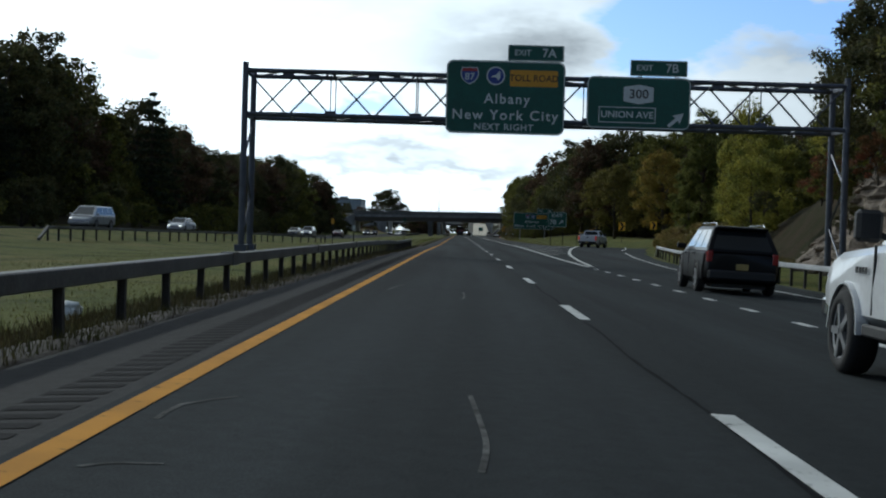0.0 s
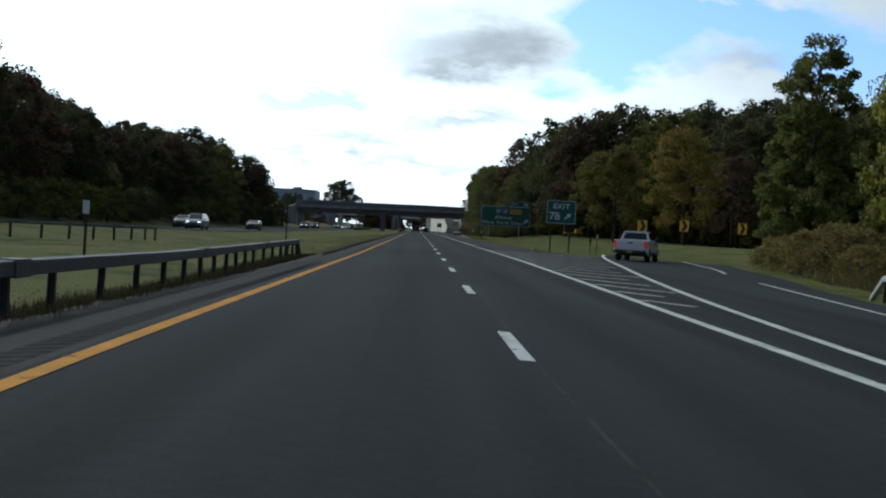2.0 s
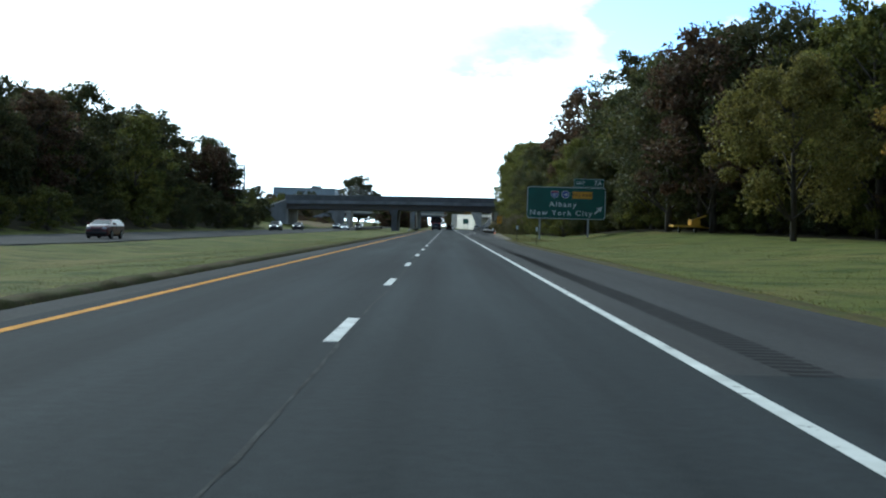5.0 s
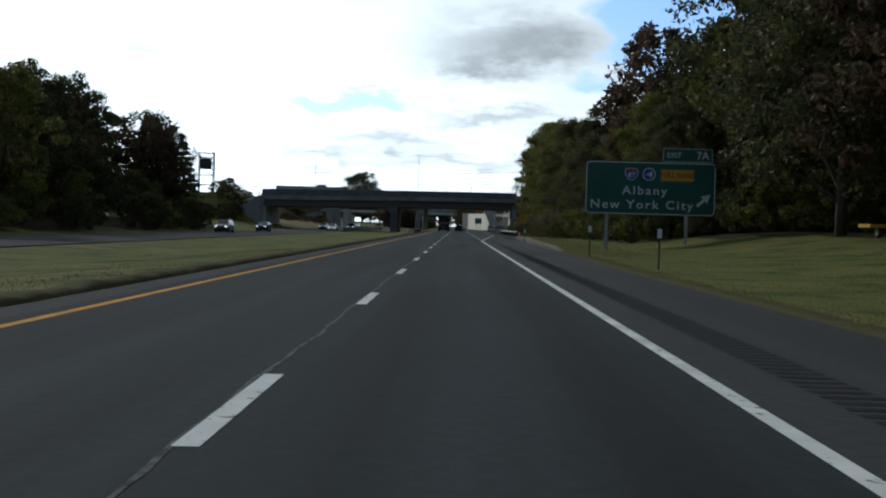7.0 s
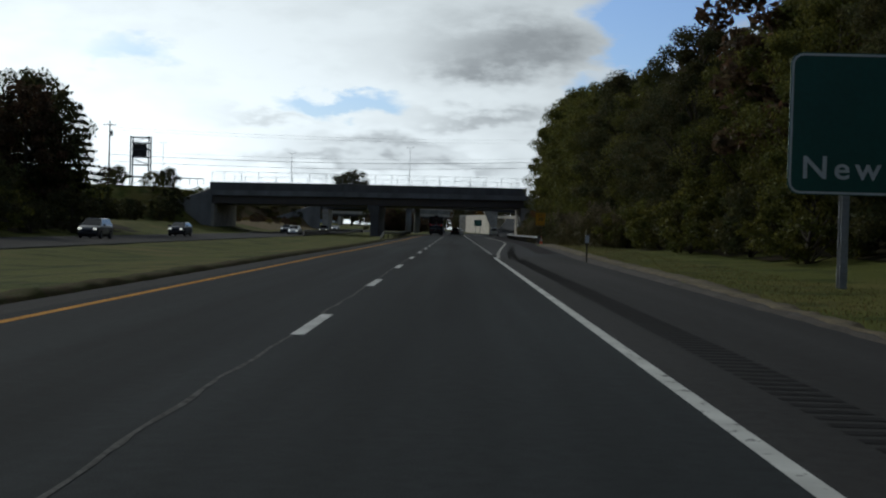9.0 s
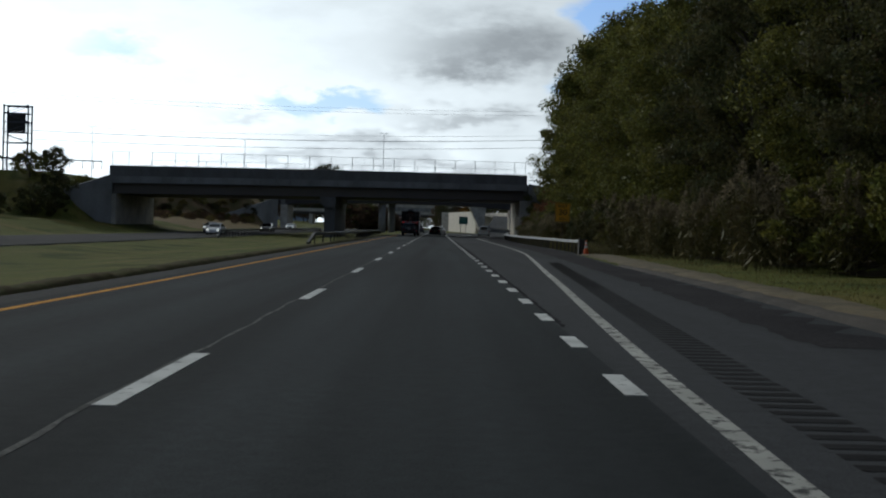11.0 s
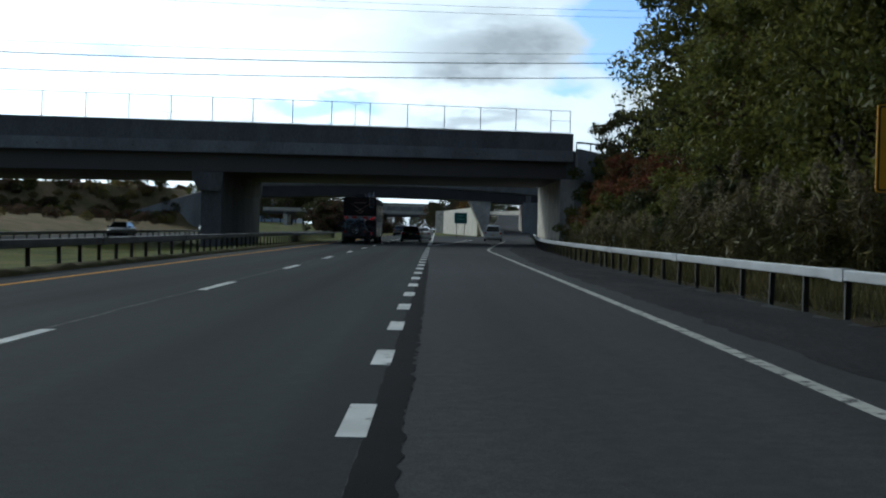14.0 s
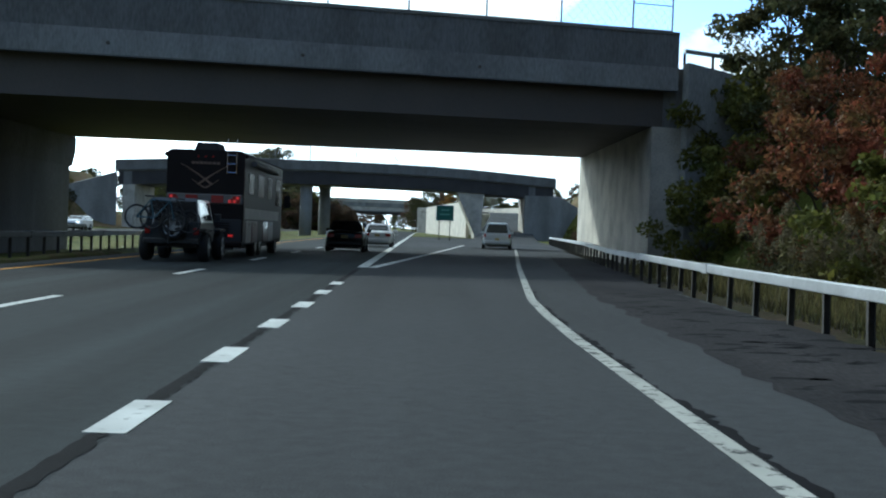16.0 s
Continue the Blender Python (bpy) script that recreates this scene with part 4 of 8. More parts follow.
def gantry_sign_300():
    s = thing("overhead_sign_exit", "green guide sign with route number and arrow on a gantry", "road sign", pose(6.82, 61.1, 0), "gantry signs")
    sign_panel(s, 5.1, 2.55, 7.78, 0.3, 0.045)
    part("route_plate", plate(bmesh.new(), [(-0.95 - 0.1 + 0.3, 8.15 + 0.0), (-0.75, 7.85), (-0.35, 7.78), (-0.0, 7.72), (0.35, 7.78), (0.72, 7.85), (0.72, 8.55), (0.35, 8.62), (0.0, 8.68), (-0.35, 8.62), (-0.75, 8.55)], -0.032, -0.026), SIGN_WHITE, s)
    letters("route_number", "300", 0.62, SIGN_BLACK, s, 0.0, -0.036, 8.2, 1.05, 0.002)
    part("name_frame", ring_plate(bmesh.new(), rounded(2.8, 0.78, 0.04, -0.55, 7.18), rounded(2.72, 0.70, 0.03, -0.55, 7.18), -0.03, -0.026), SIGN_WHITE, s)
    letters("text", "UNION AVE", 0.46, SIGN_WHITE, s, -0.55, -0.03, 7.18, 1.05, 0.004)
    arrow(s, 1.85, 7.0, 0.5)
    sign_panel(s, 2.8, 0.78, 9.5, 0.05, 0.025, "exit_tab", cx=0.95)
    letters("exit_text", "EXIT", 0.4, SIGN_WHITE, s, 0.25, -0.03, 9.5, 1.0, 0.004)
    letters("exit_number", "7B", 0.6, SIGN_WHITE, s, 1.6, -0.03, 9.5, 1.0, 0.004)
    for x in (-1.9, 0.0, 1.9):
        part("hanger", beam(bmesh.new(), (x, 0.1, 6.6), (x, 0.1, 9.1), 0.08, 0.1), GANTRY_STEEL, s)
    for x in (0.1, 1.8):
        part("tab_bracket", beam(bmesh.new(), (x, 0.08, 8.9), (x, 0.08, 9.4), 0.05, 0.05), GANTRY_STEEL, s)


gantry_sign_albany()
gantry_sign_300()


def sign_post(sign, x, z0, z1, w=0.1, y=0.12, material=None):
    bm = bmesh.new()
    box(bm, x - w / 2, x + w / 2, y - w * 0.75, y - w * 0.6, z0, z1)
    box(bm, x - w / 2, x + w / 2, y + w * 0.6, y + w * 0.75, z0, z1)
    box(bm, x - w * 0.08, x + w * 0.08, y - w * 0.6, y + w * 0.6, z0, z1)
    part("post", bm, material or POST_DARK, sign)


def exit_sign():
    s = thing("exit_sign", "green gore exit sign with white arrow on two posts", "road sign", pose(10.15, 151.5, 0, 0, 0, -3))
    sign_panel(s, 2.32, 1.86, 3.13, 0.14, 0.035)
    letters("text", "EXIT", 0.58, SIGN_WHITE, s, 0.0, -0.03, 3.58, 1.12, 0.004)
    letters("exit_number", "7B", 0.82, SIGN_WHITE, s, -0.5, -0.03, 2.78, 1.0, 0.004)
    arrow(s, 0.52, 2.82, 0.36)
    sign_post(s, -0.75, -0.6, 3.9)
    sign_post(s, 0.75, -0.6, 3.9)


def ramp_sign():
    s = thing("guide_sign_albany", "large green ground-mounted guide sign with exit tab", "road sign", pose(15.0, 281.0, 0, 0, 0, -2))
    sign_panel(s, 9.1, 3.72, 4.30, 0.3, 0.06)
    interstate(s, -1.35, 5.32, 0.5)
    round_badge(s, -0.12, 5.3, 0.46)
    toll_plate(s, 1.85, 5.25, 2.3, 0.8, 0.46)
    letters("text", "Albany", 0.84, SIGN_WHITE, s, -0.4, -0.03, 4.12, 1.10, 0.004, 1.26)
    letters("text", "New York City", 0.84, SIGN_WHITE, s, -0.6, -0.03, 3.12, 1.10, 0.004, 1.26)
    arrow(s, 3.75, 3.55, 0.62)
    sign_panel(s, 3.5, 1.0, 6.68, 0.06, 0.035, "exit_tab", cx=2.55)
    letters("exit_text", "EXIT", 0.5, SIGN_WHITE, s, 1.6, -0.03, 6.66, 1.0, 0.004)
    letters("exit_number", "7A", 0.76, SIGN_WHITE, s, 3.6, -0.03, 6.66, 1.0, 0.004)
    for x in (-3.0, 2.6):
        sign_post(s, x, -1.0, 6.1, 0.2, 0.2, GALV)


def speed_sign():
    s = thing("advisory_speed_sign", "amber advisory exit speed sign on a thin post", "road sign", pose(12.8, 406.8, 0, 0, 0, -2))
    part("panel", plate(bmesh.new(), rounded(1.28, 1.62, 0.06, 0, 2.85), -0.02, 0.01), SIGN_ORANGE, s)
    part("border", ring_plate(bmesh.new(), rounded(1.22, 1.56, 0.05, 0, 2.85), rounded(1.16, 1.50, 0.04, 0, 2.85), -0.025, -0.02), SIGN_BLACK, s)
    letters("text", "EXIT", 0.34, SIGN_BLACK, s, 0, -0.024, 3.38, 1.15, 0.003)
    letters("speed", "30", 0.66, SIGN_BLACK, s, 0, -0.024, 2.84, 1.15, 0.003)
    letters("unit", "M.P.H.", 0.22, SIGN_BLACK, s, 0, -0.024, 2.3, 1.0, 0.003)
    sign_post(s, 0, -0.6, 3.5, 0.07, 0.08)


def chevron(x, y, turn):
    s = thing("chevron_sign", "yellow chevron curve sign with black arrow", "road sign", pose(x, y, ground_z(x, y), 0, 0, turn), "chevron signs along the ramp")
    part("panel", plate(bmesh.new(), rounded(0.95, 1.2, 0.05, 0, 2.2), -0.01, 0.01), CHEVRON_YELLOW, s)
    shape = [(-0.3, 0.55), (0.05, 0.55), (0.36, 0), (0.05, -0.55), (-0.3, -0.55), (0.0, 0)]
    part("arrow", plate(bmesh.new(), [(a, 2.2 + b) for a, b in shape][::-1], -0.014, -0.01), SIGN_BLACK, s)
    sign_post(s, 0, -0.5, 2.8, 0.06, 0.06)


def far_green_sign():
    s = thing("far_exit_sign", "small green gore sign on two thin posts", "road sign", pose(7.97, 575, 0.1))
    sign_panel(s, 2.0, 1.75, 2.95, 0.12, 0.04)
    for z, w in ((3.3, 0.9), (2.8, 1.2)):
        part("text_bar", plate(bmesh.new(), rounded(w, 0.16, 0.03, 0, z), -0.032, -0.026), SIGN_GREEN_PALE, s)
    sign_post(s, -0.6, -0.4, 3.2)
    sign_post(s, 0.6, -0.4, 3.2)


exit_sign()
ramp_sign()
speed_sign()
for x, y, turn in ((21.9, 180, -12), (27.3, 185, -15), (34.9, 190, -18)):
    chevron(x, y, turn)
far_green_sign()


def marker_post(x, y, h, name="delineator_post", label="thin roadside marker post with white plate", material=None):
    s = thing(name, label, "marker post", pose(x, y, ground_z(x, y)), "marker posts")
    sign_post(s, 0, -0.3, h, 0.05, 0.03)
    part("plate", plate(bmesh.new(), rounded(0.16, 0.32, 0.02, 0, h - 0.2), -0.02, -0.012), material or SIGN_WHITE, s)


for x, y, h in ((7.75, 252.5, 1.5), (8.4, 236.5, 1.4), (13.2, 152, 1.5), (7.3, 300, 1.2), (12.6, 442.5, 1.25), (-9.0, 84, 1.6)):
    marker_post(x, y, h)
for x, y in ((12.7, 152.3), (16.0, 161.6), (17.9, 166.0), (32.8, 202.5), (34.9, 205.3)):
    marker_post(x, y, 1.15, "ramp_marker", "thin dark marker post on the grass beside the ramp", POST_DARK)
marker_post(-6.53, 105.3, 2.45, "reference_marker", "dark median post with a small green marker plate", SIGN_GREEN)
marker_post(-9.3, 73, 1.9, "median_marker_post", "thin median post with a yellow plate", SIGN_YELLOW)


def traffic_cone(x, y):
    c = thing("traffic_cone", "orange traffic cone with white bands at the rail end", "cone", pose(x, y, ground_z(x, y)))
    orange = mat("cone_orange", (0.75, 0.12, 0.02), rough=0.5, vary=0.15)
    bm = bmesh.new()
    box(bm, -0.2, 0.2, -0.2, 0.2, 0, 0.04, 0.01)
    part("base", bm, SIGN_BLACK, c)
    for a, b, m_ in ((0.04, 0.36, orange), (0.36, 0.50, SIGN_WHITE), (0.50, 0.58, orange), (0.58, 0.68, SIGN_WHITE), (0.68, 0.78, orange)):
        rad = [0.155 - 0.16 * z for z in (a, b)]
        part("cone_band", tube(bmesh.new(), [(0, 0, a), (0, 0, b)], rad, 14), m_, c)


traffic_cone(10.35, 369.8)
BARREL = thing("rail_terminal", "dark end plate of the guard rail", "guard rail", pose(10.25, 370.9, ground_z(10.25, 370.9)))
bm = bmesh.new()
box(bm, -0.2, 0.2, -0.3, 0.3, 0.0, 0.86, 0.02)
part("end_plate", bm, POST_DARK, BARREL)


# ---- overpasses ----
def deck_fall(x, y0):
    """Drop of a deck along its length: the first falls to the west, the second is humped."""
    if y0 < 600:
        d = max(15.0 - x, 0.0)
        return 0.013 * d + 0.00009 * d * d
    if y0 < 900:
        return lerp_table(x, (-39, -30, -20, -8, 2, 10, 18, 27), (1.45, 0.75, 0.25, 0.0, 0.02, 0.14, 0.45, 0.95))
    return 0.0


def skew_box(bm, x0, x1, d0, d1, z0, z1, y0, bevel=0.0):
    """A block between x0 and x1 and between the offsets d0 and d1 behind the near face of a skewed bridge."""
    n = max(1, round((x1 - x0) / 5.0)) if x1 > x0 else 1
    rings = []
    for k in range(n + 1):
        x = x0 + (x1 - x0) * k / n
        fall = deck_fall(x, y0)
        rings.append([bm.verts.new((x, bridge_y(x, y0) + d, z - fall)) for d, z in ((d0, z0), (d1, z0), (d1, z1), (d0, z1))])
    for a, b in zip(rings, rings[1:]):
        for k in range(4):
            bm.faces.new((a[k], a[(k + 1) % 4], b[(k + 1) % 4], b[k]))
    bm.faces.new(rings[0][::-1])
    bm.faces.new(rings[-1])
    bmesh.ops.recalc_face_normals(bm, faces=bm.faces[:])
    return bm


def overpass(name, label, y0, x0, x1, width, soffit, fascia, deck, top, boxes, fence, abut, post_gap=3.0):
    """Skewed bridge: parapets over a fascia beam, boxed girders below, abutments at the ends."""
    b = thing(name, label, "bridge")
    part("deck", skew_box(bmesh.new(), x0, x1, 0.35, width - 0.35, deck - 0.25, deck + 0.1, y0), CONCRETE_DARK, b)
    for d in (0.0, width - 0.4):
        part("parapet", skew_box(bmesh.new(), x0, x1, d, d + 0.4, deck - 0.05, top, y0), CONCRETE_PALE_SUNLIT if y0 > 900 else CONCRETE_DARK, b, "stained concrete parapet")
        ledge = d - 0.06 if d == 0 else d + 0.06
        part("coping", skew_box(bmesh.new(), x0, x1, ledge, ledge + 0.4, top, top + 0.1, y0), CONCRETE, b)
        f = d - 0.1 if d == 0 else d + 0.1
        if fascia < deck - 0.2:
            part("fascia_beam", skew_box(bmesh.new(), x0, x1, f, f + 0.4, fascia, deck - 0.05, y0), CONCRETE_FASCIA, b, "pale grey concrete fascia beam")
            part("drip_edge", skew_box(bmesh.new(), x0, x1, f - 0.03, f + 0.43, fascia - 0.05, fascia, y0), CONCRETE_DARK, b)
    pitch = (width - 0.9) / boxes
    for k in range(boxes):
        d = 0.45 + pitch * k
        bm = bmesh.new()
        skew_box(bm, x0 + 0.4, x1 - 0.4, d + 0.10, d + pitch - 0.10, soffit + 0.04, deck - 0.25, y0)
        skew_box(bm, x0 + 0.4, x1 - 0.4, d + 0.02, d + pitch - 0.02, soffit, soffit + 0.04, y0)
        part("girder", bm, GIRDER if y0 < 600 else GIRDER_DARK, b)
    if fascia < deck - 0.2:
        x = x0 + 4.0
        while x < x1 - 2:
            bm = tube(bmesh.new(), [(x, bridge_y(x, y0) + 0.2, fascia + 0.45 - deck_fall(x, y0)), (x, bridge_y(x, y0) - 0.13, fascia + 0.4 - deck_fall(x, y0))], 0.07, 8)
            part("drain_outlet", bm, GIRDER, b)
            x += 6.6
    for ax, side in abut:
        # abutment colour is lightened for the sun on its face
        part("abutment", skew_box(bmesh.new(), ax, ax + side * 1.6, 0.2, width - 0.2, -1.0, soffit - 0.03, y0), CONCRETE_PALE_SUNLIT, b)
        part("abutment_seat", skew_box(bmesh.new(), ax + side * 0.5, ax + side * 1.6, 0.45, width - 0.45, soffit - 0.03, deck, y0), CONCRETE_DARK, b)
    if fence:
        hgt = fence
        n = int((x1 - x0 - 2.4) / post_gap)
        for d, far in ((0.2, False), (width - 0.2, True)):
            pts = [x0 + 0.3] + [x1 - 2.0 - post_gap * k for k in range(n, -1, -1)] + [x1 - 0.3]
            line_at = [Vector((x, bridge_y(x, y0) + d, top + 0.1 - deck_fall(x, y0))) for x in pts]
            for p in line_at:
                part("fence_post", tube(bmesh.new(), [p - Vector((0, 0, 0.1)), p + Vector((0, 0, hgt))], 0.04, 6), GALV, b)
            for z in (hgt - 0.03, 0.06):
                part("fence_rail", tube(bmesh.new(), [p + Vector((0, 0, z)) for p in line_at], 0.025, 6), GALV, b)
            p, q = line_at[-2], line_at[-1]
            part("fence_rail", tube(bmesh.new(), [p + Vector((0, 0, hgt * 0.55)), q + Vector((0, 0, hgt * 0.55))], 0.022, 6), GALV, b)
            if not far:
                # chain-link wires, both diagonals, bay by bay
                bm = bmesh.new()
                sx = 0.32
                for p, q in zip(line_at, line_at[1:]):
                    m = max(1, round((q.x - p.x) / sx))
                    up = Vector((0, 0, hgt))
                    for k in range(m):
                        a, c = p.lerp(q, k / m), p.lerp(q, (k + 1) / m)
                        rows = 5
                        for j in range(rows):
                            for lo, hi in ((a, c), (c, a)):
                                tube(bm, [lo + up * (j / rows), hi + up * ((j + 1) / rows)], 0.0035, 3, False)
                part("fence_mesh", bm, GALV, b)
    return b


main_bridge = overpass("overpass", "concrete highway overpass with chain-link fence on its parapet", 483.2, -42.8, 15.6, 23.0, 5.72, 7.2, 8.15, 9.45, 6, 1.95, ((14.6, 1), (-42.0, -1)))
far_bridge = overpass("overpass_second", "second overpass with dark girders beyond the first", 628.0, -39.2, 27.0, 13.5, 7.45, 9.65, 9.65, 10.95, 4, 1.6, ((22.0, 1), (-36.5, -1)), 6.0)
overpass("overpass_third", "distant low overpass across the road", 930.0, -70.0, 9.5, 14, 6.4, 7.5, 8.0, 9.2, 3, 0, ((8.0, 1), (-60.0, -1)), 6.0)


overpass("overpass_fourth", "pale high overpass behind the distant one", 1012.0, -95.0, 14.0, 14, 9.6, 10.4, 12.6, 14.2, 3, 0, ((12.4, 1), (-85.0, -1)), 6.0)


def wall_pier(bridge, x, pw, width, soffit, y0, head):
    """Long pier wall with a head that widens upwards and rounded noses."""
    # wall and cap take the dark concrete to paint in the shadow under the deck
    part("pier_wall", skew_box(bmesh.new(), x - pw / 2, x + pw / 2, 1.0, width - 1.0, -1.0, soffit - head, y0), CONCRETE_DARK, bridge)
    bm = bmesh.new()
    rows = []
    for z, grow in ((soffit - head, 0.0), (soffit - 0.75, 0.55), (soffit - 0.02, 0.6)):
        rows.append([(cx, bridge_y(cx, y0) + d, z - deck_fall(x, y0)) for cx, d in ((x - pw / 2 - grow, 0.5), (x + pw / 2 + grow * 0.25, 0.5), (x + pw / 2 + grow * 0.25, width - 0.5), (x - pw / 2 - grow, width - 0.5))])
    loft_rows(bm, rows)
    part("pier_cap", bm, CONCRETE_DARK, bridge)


def loft_rows(bm, rows):
    rings = [[bm.verts.new(p) for p in r] for r in rows]
    n = len(rings[0])
    for a, c in zip(rings, rings[1:]):
        for k in range(n):
            bm.faces.new((a[k], a[(k + 1) % n], c[(k + 1) % n], c[k]))
    bm.faces.new(rings[0][::-1])
    bm.faces.new(rings[-1])
    bmesh.ops.recalc_face_normals(bm, faces=bm.faces)


wall_pier(main_bridge, -13.5, 1.5, 23.0, 5.72, 483.2, 1.5)
# the far bridge: two slender columns in the median, a flared pier between road and ramp
for x, y in ((-12.5, 627.0), (-10.2, 634.0)):
    part("column", tube(bmesh.new(), [(x, y, -1.0), (x, y, 7.35)], [0.95, 0.95], 14), CONCRETE_FASCIA, far_bridge, smooth=True)
    part("column_cap", tube(bmesh.new(), [(x, y, 6.9), (x, y, 7.33)], [1.0, 1.05], 14), CONCRETE_FASCIA, far_bridge)
bm = bmesh.new()
rows = []
for z, xl, xr in ((-1.0, 13.9, 14.8), (0.6, 13.8, 14.8), (6.7, 11.1, 15.2), (7.2, 10.8, 15.4)):
    rows.append([(cx, bridge_y(cx, 628.0) + d, z) for cx, d in ((xl, 0.8), (xr, 0.8), (xr, 12.6), (xl, 12.6))])
loft_rows(bm, rows)
# sunlight on this pier is put into its lighter concrete colour
part("pier_wall", bm, CONCRETE_PALE_SUNLIT, far_bridge, "sunlit flared concrete pier")


def wing_wall(name, xa, ya, xb, yb, z_high, z_low, label):
    bm = bmesh.new()
    d = Vector((yb - ya, xa - xb, 0)).normalized() * 0.25
    rows = [((xa, ya), z_high), ((xb, yb), z_low)]
    vs = [bm.verts.new((x + s * d.x, y + s * d.y, z)) for (x, y), h in rows for s in (-1, 1) for z in (-1.0, h)]
    for f in ((0, 1, 3, 2), (4, 6, 7, 5), (0, 4, 5, 1), (2, 3, 7, 6), (0, 2, 6, 4), (1, 5, 7, 3)):
        bm.faces.new([vs[i] for i in f])
    # lit copy of the concrete for walls in sun, greyer copy for the rest
    solo(name, bm, CONCRETE_PALE_SUNLIT if "sunlit" in label else CONCRETE_FASCIA, label, "wall", "structure")


wing_wall("wing_wall_near_left", -42.6, 470.2, -52.5, 460.5, 7.3, 2.6, "sloping concrete wing wall of the overpass")
wing_wall("wing_wall_near_right", 15.9, 487.9, 21.0, 489.5, 8.3, 7.5, "sloping concrete wing wall of the overpass")
wing_wall("wing_wall_second_left", -38.9, 615.9, -52.5, 604, 7.9, 2.4, "sloping concrete wing wall of the second overpass")
wing_wall("wing_wall_second_right", 21.8, 633.6, 27.2, 635.2, 7.1, 7.2, "grey concrete wing wall beside the far ramp")
wing_wall("wing_wall_second_right_end", 27.2, 635.2, 33.0, 636.9, 7.2, 4.2, "sloping end of the far concrete wing wall")
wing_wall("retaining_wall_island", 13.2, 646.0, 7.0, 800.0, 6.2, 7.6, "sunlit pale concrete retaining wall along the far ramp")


def bend_wall(name, pts, thick, rise, label):
    """A wall that follows the outside of the far ramp."""
    bm = bmesh.new()
    rows = []
    for (x, y), (xn, yn) in zip(pts, pts[1:] + [(2 * pts[-1][0] - pts[-2][0], 2 * pts[-1][1] - pts[-2][1])]):
        d = Vector((yn - y, x - xn, 0)).normalized() * thick
        z = ramp2_z(x, y)
        rows.append([(x, y, -1.0), (x + d.x, y + d.y, -1.0), (x + d.x, y + d.y, z + rise), (x, y, z + rise)])
    loft_rows(bm, rows)
    # the wall's bright sunny look is in its base colour
    solo(name, bm, CONCRETE_PALE_SUNLIT, label, "wall", "structure")


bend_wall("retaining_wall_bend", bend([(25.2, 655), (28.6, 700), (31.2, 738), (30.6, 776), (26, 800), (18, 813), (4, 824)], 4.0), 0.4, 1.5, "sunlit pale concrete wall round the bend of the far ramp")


# ---- trees ----
def leaf_mesh(name, points, size, material, rng, squash=0.8):
    """One small bent leaf spray per point, each turned its own way."""
    n = len(points)
    ax = rng.normal(size=(n, 3))
    ax /= np.linalg.norm(ax, axis=1)[:, None]
    other = rng.normal(size=(n, 3))
    bx = np.cross(ax, other)
    bx /= np.linalg.norm(bx, axis=1)[:, None]
    s = size * rng.uniform(0.6, 1.35, size=(n, 1))
    nz = np.cross(ax, bx) * s * 0.25
    corners = np.stack([points - ax * s, points + bx * s * squash * 0.6 + nz, points + ax * s, points - bx * s * squash * 0.6 + nz], 1).reshape(-1, 3)
    me = bpy.data.meshes.new(name)
    me.vertices.add(len(corners))
    me.vertices.foreach_set("co", corners.astype(np.float32).ravel())
    idx = np.arange(n * 4).reshape(n, 4)
    tri = np.concatenate([idx[:, [0, 1, 2]], idx[:, [0, 2, 3]]], 1).reshape(-1, 3)
    me.loops.add(len(tri) * 3)
    me.loops.foreach_set("vertex_index", tri.ravel().astype(np.int32))
    me.polygons.add(len(tri))
    me.polygons.foreach_set("loop_start", np.arange(0, len(tri) * 3, 3, dtype=np.int32))
    me.update()
    me.validate()
    me.materials.append(material)
    return me


